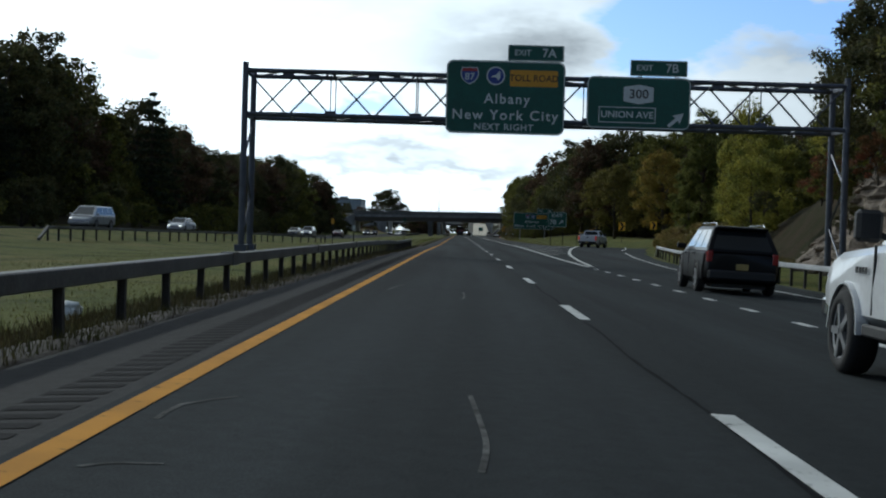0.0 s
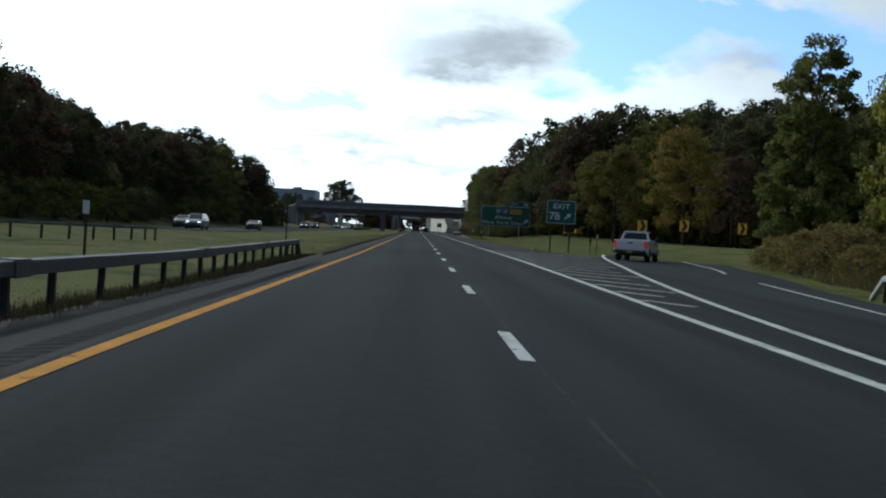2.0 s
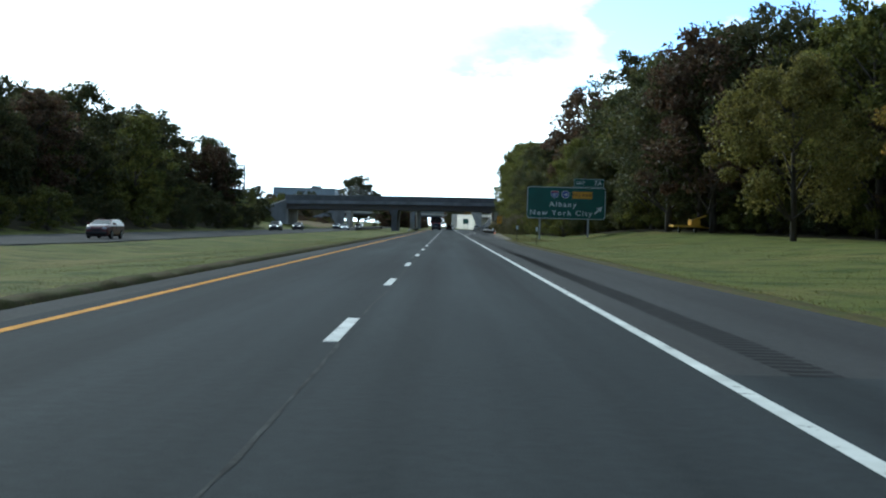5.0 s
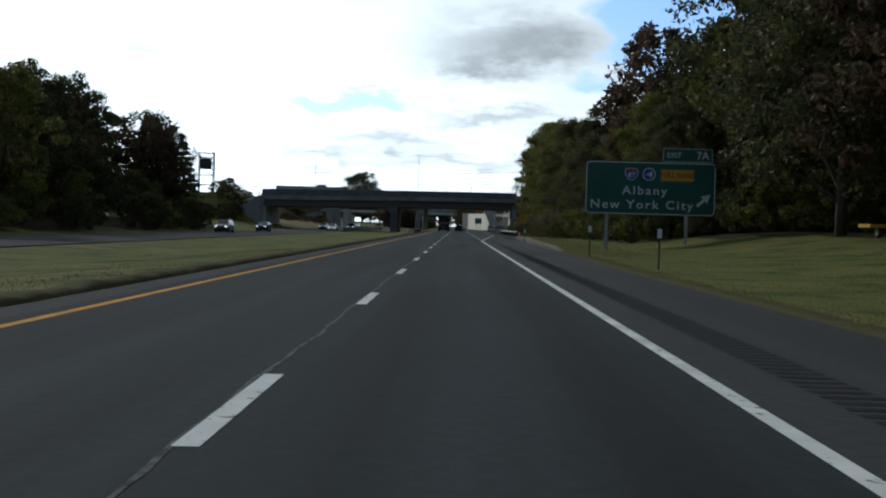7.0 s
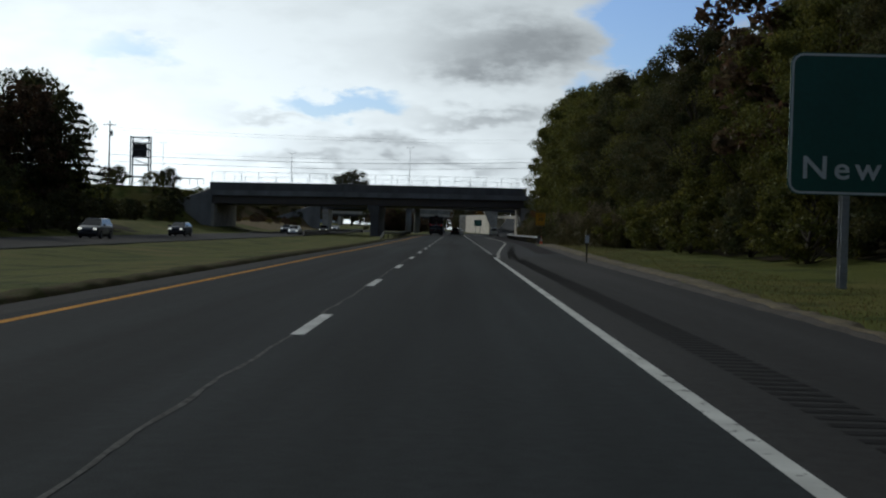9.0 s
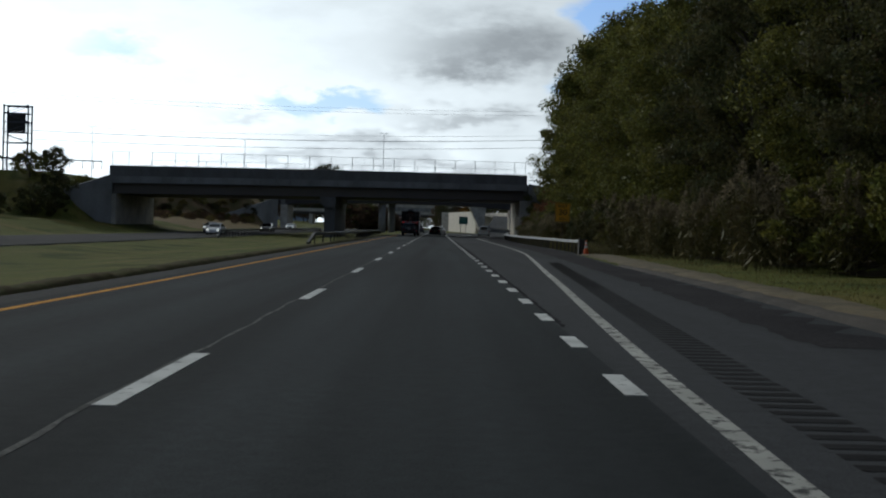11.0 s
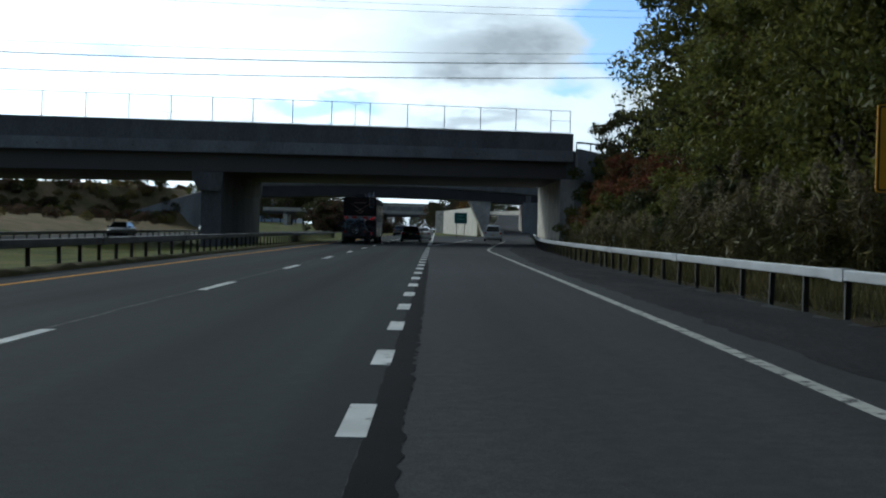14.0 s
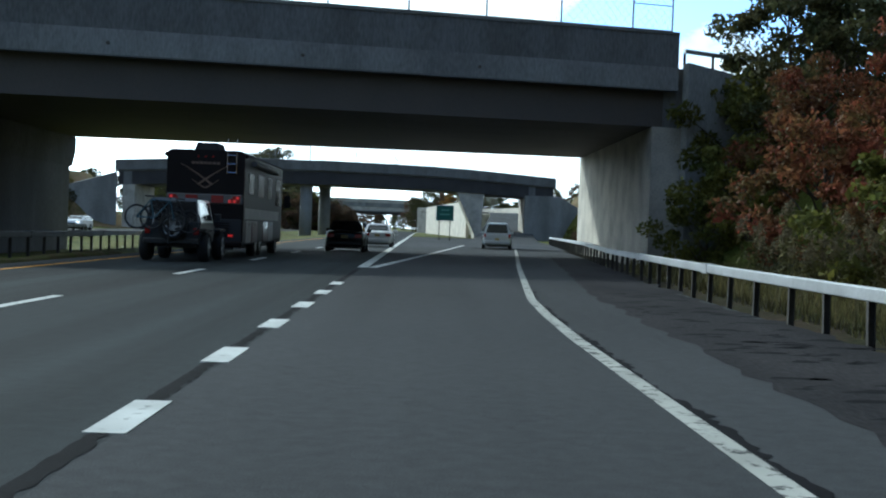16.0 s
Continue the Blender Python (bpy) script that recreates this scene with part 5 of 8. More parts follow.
def broadleaf(name, seed, height, spread, leaves, size, material, label, bare=0.25, clumps=46, lean=0.0, group="roadside trees"):
    """Tapered trunk, limbs and a crown of leaf clumps round the limb ends, with gaps; built at the origin."""
    rng = np.random.default_rng(seed)
    r = random.Random(seed)
    t = thing(name, label, "tree", group=group)
    bm = bmesh.new()
    tops = []
    bend_x, bend_y = r.uniform(-0.4, 0.4), r.uniform(-0.4, 0.4)
    trunk = [(0, 0, -0.5), (bend_x * 0.3, bend_y * 0.3, height * 0.25), (bend_x, bend_y, height * 0.55), (bend_x * 1.4, bend_y * 1.4, height * 0.86)]
    base = 0.016 * height + 0.05
    tube(bm, trunk, [base, base * 0.75, base * 0.45, base * 0.12], 8)
    centres = []
    for k in range(clumps):
        u = (k + 0.5) / clumps
        z = height * (bare + (1 - bare) * (0.08 + 0.9 * u ** 0.85))
        f = (z / height - bare) / (1 - bare)
        wide = spread * (math.sin(math.pi * min(max(0.14 + 0.80 * f, 0), 1)) ** 0.75) * r.uniform(0.45, 1.08)
        a = k * 2.39996 + r.uniform(-0.5, 0.5)
        centres.append(Vector((bend_x + math.cos(a) * wide + lean * f, bend_y + math.sin(a) * wide, z + r.uniform(-0.05, 0.05) * height)))
    for c in centres[:: max(1, clumps // 16)]:
        root = Vector((bend_x * 0.8, bend_y * 0.8, max(c.z - Vector((c.x, c.y)).length * 0.9, height * bare * 0.8)))
        mid = root.lerp(c, 0.55) + Vector((0, 0, 0.04 * height))
        tube(bm, [root, mid, c], [base * 0.34, base * 0.2, base * 0.06], 5, False)
    part("trunk", bm, BARK, t, smooth=True)
    per = leaves // clumps
    pts = []
    for c in centres:
        rad = spread * r.uniform(0.14, 0.32)
        d = rng.normal(size=(per, 3))
        d /= np.linalg.norm(d, axis=1)[:, None]
        d *= (rng.uniform(0, 1, size=(per, 1)) ** 0.45) * rad
        d[:, 2] *= 0.72
        pts.append(d + np.array(c))
    pts = np.concatenate(pts)
    ob = new("crown", leaf_mesh("crown", pts, size, material, rng))
    ob.parent = t
    return t


def conifer(name, seed, height, spread, leaves, size, label):
    rng = np.random.default_rng(seed)
    t = thing(name, label, "tree", group="roadside trees")
    bm = tube(bmesh.new(), [(0, 0, -0.5), (0, 0, height * 0.96)], [0.018 * height, 0.02], 7)
    pts = []
    tiers = 15
    for k in range(tiers):
        f = k / (tiers - 1)
        z = height * (0.12 + 0.85 * f)
        reach = spread * (1 - f) ** 0.8 + 0.25
        arms = 7
        for j in range(arms):
            a = 2 * math.pi * (j / arms) + k * 0.7 + rng.uniform(-0.3, 0.3)
            ln = reach * rng.uniform(0.7, 1.1)
            end = np.array((math.cos(a) * ln, math.sin(a) * ln, z - 0.12 * ln + rng.uniform(-0.2, 0.2)))
            tube(bm, [(0, 0, z), tuple(end)], [0.04, 0.01], 4, False)
            m = int(leaves * (0.3 + reach / spread) / (tiers * arms))
            u = rng.uniform(0.15, 1.0, size=(m, 1)) ** 0.7
            q = np.array((0, 0, z)) * (1 - u) + end * u + rng.normal(size=(m, 3)) * (0.10, 0.10, 0.06) * (0.6 + 0.5 * reach)
            pts.append(q)
    part("trunk", bm, BARK, t, smooth=True)
    ob = new("crown", leaf_mesh("crown", np.concatenate(pts), size, LEAF_PINE, rng, 0.4))
    ob.parent = t
    return t


def bare_tree(name, seed, height, label):
    """Thin grey branches with few leaves left."""
    r = random.Random(seed)
    t = thing(name, label, "tree", group="roadside trees")
    bm = bmesh.new()

    def grow(p, d, length, rad, depth):
        q = p + d * length
        tube(bm, [p, q], [rad, rad * 0.6], 5 if depth < 2 else 3, False)
        if depth == 5:
            return
        for _ in range(3 if depth else 4):
            nd = (d + Vector((r.uniform(-0.75, 0.75), r.uniform(-0.75, 0.75), r.uniform(-0.1, 0.5)))).normalized()
            grow(q, nd, length * r.uniform(0.55, 0.75), rad * 0.55, depth + 1)

    grow(Vector((0, 0, -0.4)), Vector((0, 0, 1)), height * 0.36, 0.012 * height, 0)
    part("trunk", bm, BARK, t)
    return t




GREY = "bare grey-branched tree among the roadside woods"
PROTO = {
    "green": [broadleaf("green_tree", 11 + k, 14.0, 4.6, 9500, 0.19, LEAF_GREEN, "tall dark green deciduous tree in the roadside woods", 0.12, 84) for k in range(3)],
    "olive": [broadleaf("olive_tree", 21 + k, 13.0, 4.4, 9500, 0.19, LEAF_OLIVE, "olive green deciduous tree in the roadside woods", 0.12, 80) for k in range(2)],
    "rust": [broadleaf("rust_tree", 31 + k, 13.0, 4.3, 9000, 0.19, LEAF_RUST, "rust-brown autumn tree in the roadside woods", 0.12, 80) for k in range(2)],
    "yellow": [broadleaf("yellow_tree", 41 + k, 11.0, 4.0, 12000, 0.15, LEAF_YELLOW, "yellow-green autumn tree beside the ramp", 0.08, 84) for k in range(2)],
    "orange": [broadleaf("orange_tree", 51, 12.0, 4.4, 6000, 0.22, LEAF_ORANGE, "orange-tinged autumn tree behind the ramp", 0.15, 52)],
    "pine": [conifer("pine_tree", 61 + k, 13.0, 3.4, 6000, 0.22, "dark green conifer in the roadside woods") for k in range(2)],
    "bare": [bare_tree("bare_tree", 71 + k, 13.0, GREY) for k in range(2)],
    "near": [broadleaf("near_tree", 81 + k, 17.0, 5.0, 34000, 0.12, (LEAF_OLIVE, LEAF_GREEN)[k % 2], "leafy green roadside tree behind the guard rail", 0.03, 110) for k in range(3)],
    "shrub_red": [broadleaf("red_shrub", 91, 4.6, 2.6, 7000, 0.10, LEAF_RED, "red-leaved autumn shrub at the bridge abutment", 0.02, 40, group="roadside shrubs")],
    "shrub_green": [broadleaf("green_shrub", 95 + k, 3.4, 2.4, 4500, 0.11, (LEAF_OLIVE, LEAF_GREEN)[k], "low green roadside shrub", 0.0, 36, group="roadside shrubs") for k in range(2)],
    "shrub_rust": [broadleaf("rust_shrub", 98, 3.0, 2.4, 4000, 0.11, LEAF_RUST, "low rust-brown shrub on the bank", 0.0, 36, group="roadside shrubs")],
    "lone": [broadleaf("lone_maple", 101, 12.6, 5.4, 18000, 0.16, LEAF_BROWNING, "full round maple turning olive on the grass island", 0.14, 90)],
    "lone_orange": [broadleaf("lone_orange_maple", 102, 15.0, 4.9, 16000, 0.17, LEAF_MAPLE, "tall maple turning yellow and orange behind the ramp", 0.10, 90)],
    "shrub_dry": [broadleaf("dry_shrub", 99, 2.4, 2.2, 4500, 0.09, LEAF_DRY, "dry orange-brown brush beside the ramp", 0.0, 40, group="roadside shrubs")],
    "poplar": [broadleaf("tall_tree", 111, 13.6, 3.0, 17000, 0.13, LEAF_POPLAR, "tall narrow green tree beside the ramp", 0.05, 80)],
}
USED = set()


def plant(key, x, y, scale=1.0, z=None, turn=None):
    """Stands a tree on the ground: the first takes the model itself, the rest are copies."""
    r = random.Random(int(x * 131 + y * 17))
    model = PROTO[key][r.randrange(len(PROTO[key]))]
    s = scale * r.uniform(0.94, 1.06)
    m = pose(x, y, (ground_z(x, y) if z is None else z), 0, 0, r.uniform(0, 360) if turn is None else turn)
    if model.name in USED:
        ob = copy_thing(model, m)
    else:
        USED.add(model.name)
        ob = model
        ob.matrix_basis = m
    ob.scale = (s * r.uniform(0.92, 1.1), s * r.uniform(0.92, 1.1), s)
    return ob


rt = random.Random(9)


def wood(x0, x1, y0, y1, gap, mix, scale, edge=None):
    """Woods over a stretch of the plan, in uneven rows."""
    y = y0
    while y < y1:
        x = x0 + rt.uniform(0, gap)
        while x < x1:
            xx, yy = x + rt.uniform(-0.35, 0.35) * gap, y + rt.uniform(-0.35, 0.35) * gap
            if edge is None or edge(xx, yy):
                plant(rt.choices(list(mix), list(mix.values()))[0], xx, yy, (scale(yy) if callable(scale) else scale) * rt.uniform(0.8, 1.15))
            x += gap
        y += gap


LEFT_MIX = {"green": 5, "rust": 3, "olive": 2, "bare": 0.7, "pine": 0.6}
LEFT_HEIGHT = table((64, 112, 126, 180, 196, 240, 300, 350, 405), (1.0, 1.05, 1.22, 1.25, 1.14, 1.04, 1.16, 1.20, 1.14))
wood(-62, -47, 64, 400, 7.0, LEFT_MIX, LEFT_HEIGHT)
wood(-76, -62, 70, 405, 9.0, LEFT_MIX, lambda y: LEFT_HEIGHT(y) * 1.05)
wood(-112, -80, 80, 200, 11.0, LEFT_MIX, 1.2)
for k in range(4):
    plant("pine" if k % 2 else "green", -45 - 2.2 * (k % 3), 388 + 4.0 * k, 1.05 + 0.08 * (k % 2))
for k in range(44):
    plant("shrub_green", -47.5 + rt.uniform(-2.5, 1.5), 120 + 6.6 * k, rt.uniform(1.3, 2.1))
for k in range(30):
    plant("shrub_green", -39.5 + rt.uniform(-2, 2), 70 + 11 * k + rt.uniform(-4, 4), rt.uniform(0.8, 1.3))
RIGHT_MIX = {"green": 6, "rust": 4, "olive": 1.2, "bare": 0.8}
# hill behind the ramp and the grass island
wood(36, 62, 246, 330, 8.0, RIGHT_MIX, 1.34, lambda x, y: x > 26 + max(0, 262 - y) * 0.55)
wood(36, 62, 228, 246, 8.0, RIGHT_MIX, 1.34, lambda x, y: x > 26 + max(0, 262 - y) * 0.55)
wood(62, 110, 228, 330, 8.0, RIGHT_MIX, 1.22)
wood(62, 125, 150, 228, 9.5, RIGHT_MIX, 0.98, lambda x, y: x > 50 + (228 - y) * 0.15)
# wall of trees along the road up to the overpass
wood(21, 36, 262, 350, 6.5, {"green": 4, "olive": 3, "rust": 2.2}, table((262, 312, 338, 350), (1.46, 1.40, 1.12, 1.08)), lambda x, y: x > 20.5 + max(0, 300 - y) * 0.12)
wood(21, 36, 350, 468, 6.5, {"green": 4, "olive": 4, "rust": 1.6}, table((350, 385, 412, 468), (1.08, 1.15, 1.38, 1.38)), lambda x, y: x > 20.5 + max(0, 300 - y) * 0.12)
for k in range(20):
    y = 296 + 7.8 * k
    plant("near", 17.4 + rt.uniform(-0.9, 1.6) + max(0.0, (330 - y) * 0.05) + 1.5 * smooth(405, 430, y), y, rt.uniform(0.92, 1.1) * lerp_table(y, (296, 340, 400, 440, 450), (0.66, 0.72, 1.05, 1.05, 0.85)))
for k in range(34):
    y = 300 + 4.9 * k
    plant("shrub_green", 14.8 + rt.uniform(-0.5, 1.2) + max(0.0, (330 - y) * 0.05), y, rt.uniform(0.6, 1.0))
for x, y, s in ((17.6, 474, 1.05), (20.2, 470, 1.2), (17.6, 466.5, 0.85), (22, 477, 1.2), (19.4, 480.5, 1.0), (24, 483, 1.1)):
    plant("shrub_red", x, y, s)
for x, y, s in ((22.5, 488, 1.2), (26, 492, 1.5), (29, 486, 1.6), (25, 478, 1.6), (19.8, 484, 0.9), (33, 480, 1.7)):
    plant("shrub_green", x, y, s)
# undergrowth at the wood's edge behind the grass island and the ramp
for k in range(46):
    y = 262 - 1.0 * k * 2.4
    x = (31 + 0.55 * (262 - y)) if y > 225 else 52 + (225 - y) * 0.28
    plant("shrub_green", x + rt.uniform(-1.5, 2.5), y, rt.uniform(0.9, 1.5))
for k in range(16):
    plant("shrub_green", 19 + 0.8 * k + rt.uniform(-0.6, 0.8), 296 - 2.1 * k, rt.uniform(0.8, 1.2))
# single trees
plant("lone", 27.3, 231, 1.0)
plant("lone_orange", 33.4, 213, 1.0)
plant("rust", 42, 222, 0.95)
plant("poplar", 24.3, 135, 1.14, turn=20)
plant("poplar", 24.8, 135.8, 0.9, turn=140)
plant("poplar", 23.6, 136.4, 0.66, turn=260)
for x, y, s, slim in ((26.6, 121, 1.22, 0.58), (31.5, 130, 1.05, 0.7), (24.4, 112, 0.8, 0.7), (24.6, 87, 0.55, 0.9)):
    ob = plant("yellow", x, y, s)
    ob.scale = (ob.scale[0] * slim, ob.scale[1] * slim, ob.scale[2])
plant("poplar", 33, 142, 0.95)
wood(34, 62, 92, 140, 7.0, {"olive": 3, "green": 3, "yellow": 1.4}, 0.82)
wood(24, 60, 60, 92, 7.0, {"olive": 3, "green": 4}, 0.9)
for k in range(9):
    plant("shrub_dry", 16.5 + 0.28 * k + rt.uniform(-0.4, 0.6), 88 + 4.4 * k, rt.uniform(0.6, 0.95))
for x, y, s in ((22.5, 122, 1.0), (24.5, 128, 1.1), (21, 116, 0.9), (27, 133, 1.0), (23, 110, 0.9), (20.5, 105, 0.8)):
    plant("shrub_dry", x, y, s)
plant("yellow", 21.5, 99, 0.62)
# beyond the overpasses
wood(-130, -90, 520, 600, 12.0, LEFT_MIX, 0.7)
wood(46, 110, 480, 640, 13.0, RIGHT_MIX, 0.9)
wood(-160, -50, 960, 1060, 17.0, LEFT_MIX, 1.2)
wood(60, 200, 700, 1000, 26.0, RIGHT_MIX, 1.0)
for x, y, s in ((40, 262, 1.5), (46, 270, 1.6), (38, 300, 1.5), (44, 318, 1.6), (33, 312, 1.3), (52, 285, 1.6)):
    plant("bare", x, y, s)

for x, y, s in ((29.0, 642, 1.0), (31.5, 640, 0.8), (34, 643, 1.2), (38, 641, 1.1), (42, 644, 1.3), (46, 642, 1.2)):
    plant("shrub_rust" if x < 40 else "shrub_green", x, y, s)
for k in range(22):
    x = 29 + rt.uniform(0, 14)
    plant("shrub_rust" if k % 2 else "shrub_green", x, 612 + rt.uniform(0, 24) - (x - 29), rt.uniform(0.4, 0.75))
plant("orange", 13.2, 742, 0.72, z=2.0)
wood(2, 70, 830, 862, 8.0, RIGHT_MIX, 0.95)
wood(-56, 62, 1085, 1108, 8.5, LEFT_MIX, 0.75)
for x, y, s in ((16.6, 486.2, 0.95), (17.8, 484.5, 1.1), (18.6, 487.2, 1.35), (20.5, 488.5, 1.5)):
    plant("shrub_green", x, y, s)


# ---- vehicles ----
PAINT = {}


def car_paint(key, color, metal=0.0, rough=0.32):
    if key not in PAINT:
        m_ = mat("paint_" + key, color, rough=rough, metal=metal, vary=0.10, scale=1.2, fine=14, bump=0.0, space="object")
        b = m_.node_tree.nodes["Principled BSDF"]
        b.inputs["Coat Weight"].default_value = 0.6 if max(color) > 0.05 else 0.04
        if max(color) <= 0.05:
            b.inputs["Specular IOR Level"].default_value = 0.22
        b.inputs["Coat Roughness"].default_value = 0.08
        PAINT[key] = m_
    return PAINT[key]


GLASS = glass_mat("tinted_car_glass", (0.012, 0.015, 0.017))
RUBBER = mat("tyre_rubber", (0.016, 0.016, 0.017), rough=0.85, vary=0.3, scale=6, bump=0.2, space="object")
ALLOY = mat("wheel_alloy", (0.45, 0.46, 0.47), rough=0.35, metal=0.8, vary=0.15, bump=0.0, space="object")
TRIM = mat("black_plastic_trim", (0.018, 0.018, 0.019), rough=0.6, vary=0.2, bump=0.05, space="object")
CHROME = mat("chrome", (0.6, 0.6, 0.62), rough=0.15, metal=1.0, vary=0.05, bump=0.0, space="object")
TAIL_RED = mat("tail_lamp_red", (0.28, 0.012, 0.012), rough=0.25, vary=0.1, bump=0.0, space="object")
# glow of lit tail lamps, also lent to the motor home's reflectors
TAIL_LIT = emit_mat("tail_lamp_and_reflector_glow", (0.8, 0.03, 0.025), 0.25)
HEAD_LIT = emit_mat("lit_headlamp", (1.0, 0.96, 0.88), 2.5)
LAMP_CLEAR = mat("clear_lamp", (0.55, 0.56, 0.58), rough=0.2, vary=0.1, bump=0.0, space="object")
PLATE = mat("number_plate", (0.36, 0.27, 0.09), rough=0.5, vary=0.1, bump=0.0, space="object")


def wheel(parent, x, y, r, w, side, name="wheel", rim_mat=None, spokes=6):
    """Tyre and alloy rim; side is +1 when the outer face looks to +x."""
    wh = new(name)
    wh.parent = parent
    wh.matrix_basis = pose(x, y, r)
    seg = 28
    bm = bmesh.new()
    prof = ((0.66, -0.5), (0.86, -0.52), (0.97, -0.40), (1.0, -0.2), (1.0, 0.2), (0.97, 0.40), (0.86, 0.52), (0.66, 0.5))
    rings = [[bm.verts.new((side * p[1] * w, r * p[0] * math.cos(a), r * p[0] * math.sin(a))) for p in prof] for a in (2 * math.pi * k / seg for k in range(seg))]
    for k in range(seg):
        a, b = rings[k], rings[(k + 1) % seg]
        for j in range(len(prof)):
            bm.faces.new((a[j], b[j], b[(j + 1) % len(prof)], a[(j + 1) % len(prof)]))
    bmesh.ops.recalc_face_normals(bm, faces=bm.faces)
    part("tyre", bm, RUBBER, wh, smooth=True)
    bm = bmesh.new()
    ox = side * w * 0.40
    for k in range(spokes):
        a = 2 * math.pi * k / spokes
        d, t = Vector((0, math.cos(a), math.sin(a))), Vector((0, -math.sin(a), math.cos(a)))
        beam(bm, Vector((ox, 0, 0)) + d * 0.08 * r, Vector((ox, 0, 0)) + d * 0.66 * r, 0.05, 0.17 * r)
    lip = [[Vector((ox + side * dx, q * r * math.cos(a), q * r * math.sin(a))) for q, dx in ((0.60, 0.0), (0.68, 0.012), (0.69, -0.05))] for a in (2 * math.pi * k / seg for k in range(seg))]
    vs = [[bm.verts.new(p) for p in row] for row in lip]
    for k in range(seg):
        a, b = vs[k], vs[(k + 1) % seg]
        for j in range(2):
            bm.faces.new((a[j], b[j], b[j + 1], a[j + 1]))
    tube(bm, [(ox - side * 0.02, 0, 0), (ox + side * 0.015, 0, 0)], 0.16 * r, 12)
    bmesh.ops.recalc_face_normals(bm, faces=bm.faces)
    part("rim", bm, rim_mat or ALLOY, wh)
    bm = tube(bmesh.new(), [(-side * w * 0.3, 0, 0), (side * w * 0.18, 0, 0)], 0.62 * r, 18)
    part("brake_disc", bm, TRIM, wh)
    return wh


def loft(bm, sections):
    """Skin over closed sections of equal length, capped at both ends."""
    rings = [[bm.verts.new(p) for p in s] for s in sections]
    n = len(rings[0])
    for a, b in zip(rings, rings[1:]):
        for k in range(n):
            bm.faces.new((a[k], a[(k + 1) % n], b[(k + 1) % n], b[k]))
    bm.faces.new(rings[0][::-1])
    bm.faces.new(rings[-1])
    bmesh.ops.recalc_face_normals(bm, faces=bm.faces)
    return bm


def section(y, hw, z0, z1, tuck=0.08, r=0.10, shoulder=0.93):
    """Rounded car cross-section at y."""
    half = [(hw * 0.86, z0), (hw - 0.01, z0 + 0.10), (hw, z0 + (z1 - z0) * 0.45), (hw * (1 - (1 - shoulder) * 0.4), z1 - r), (hw * shoulder - r * 0.5, z1 - r * 0.15), (hw * 0.5, z1 + 0.008)]
    pts = [(x, y, z) for x, z in half]
    pts += [(-x, y, z) for x, z in half[::-1]]
    return pts


def panel_quad(name, pts, material, parent, out=0.006, label=""):
    """A thin pane lifted off its support along its normal."""
    p = [Vector(q) for q in pts]
    nrm = (p[1] - p[0]).cross(p[-1] - p[0]).normalized()
    bm = bmesh.new()
    a = [bm.verts.new(q + nrm * out) for q in p]
    b = [bm.verts.new(q - nrm * 0.004) for q in p]
    bm.faces.new(a)
    n = len(p)
    for k in range(n):
        bm.faces.new((a[(k + 1) % n], a[k], b[k], b[(k + 1) % n]))
    return part(name, bm, material, parent, label)


def inset4(quad, a, b, c, d):
    """Sub-quad of (bl, br, tr, tl) by fractions a..b across and c..d up."""
    bl, br, tr, tl = [Vector(q) for q in quad]

    def f(u, v):
        return bl.lerp(br, u).lerp(tl.lerp(tr, u), v)

    return [f(a, c), f(b, c), f(b, d), f(a, d)]


def soft(ob, degrees=40):
    """Smooth shading, broken at the sharper creases."""
    me = ob.data
    me.polygons.foreach_set("use_smooth", [True] * len(me.polygons))
    me.set_sharp_from_angle(angle=radians(degrees))
    return ob


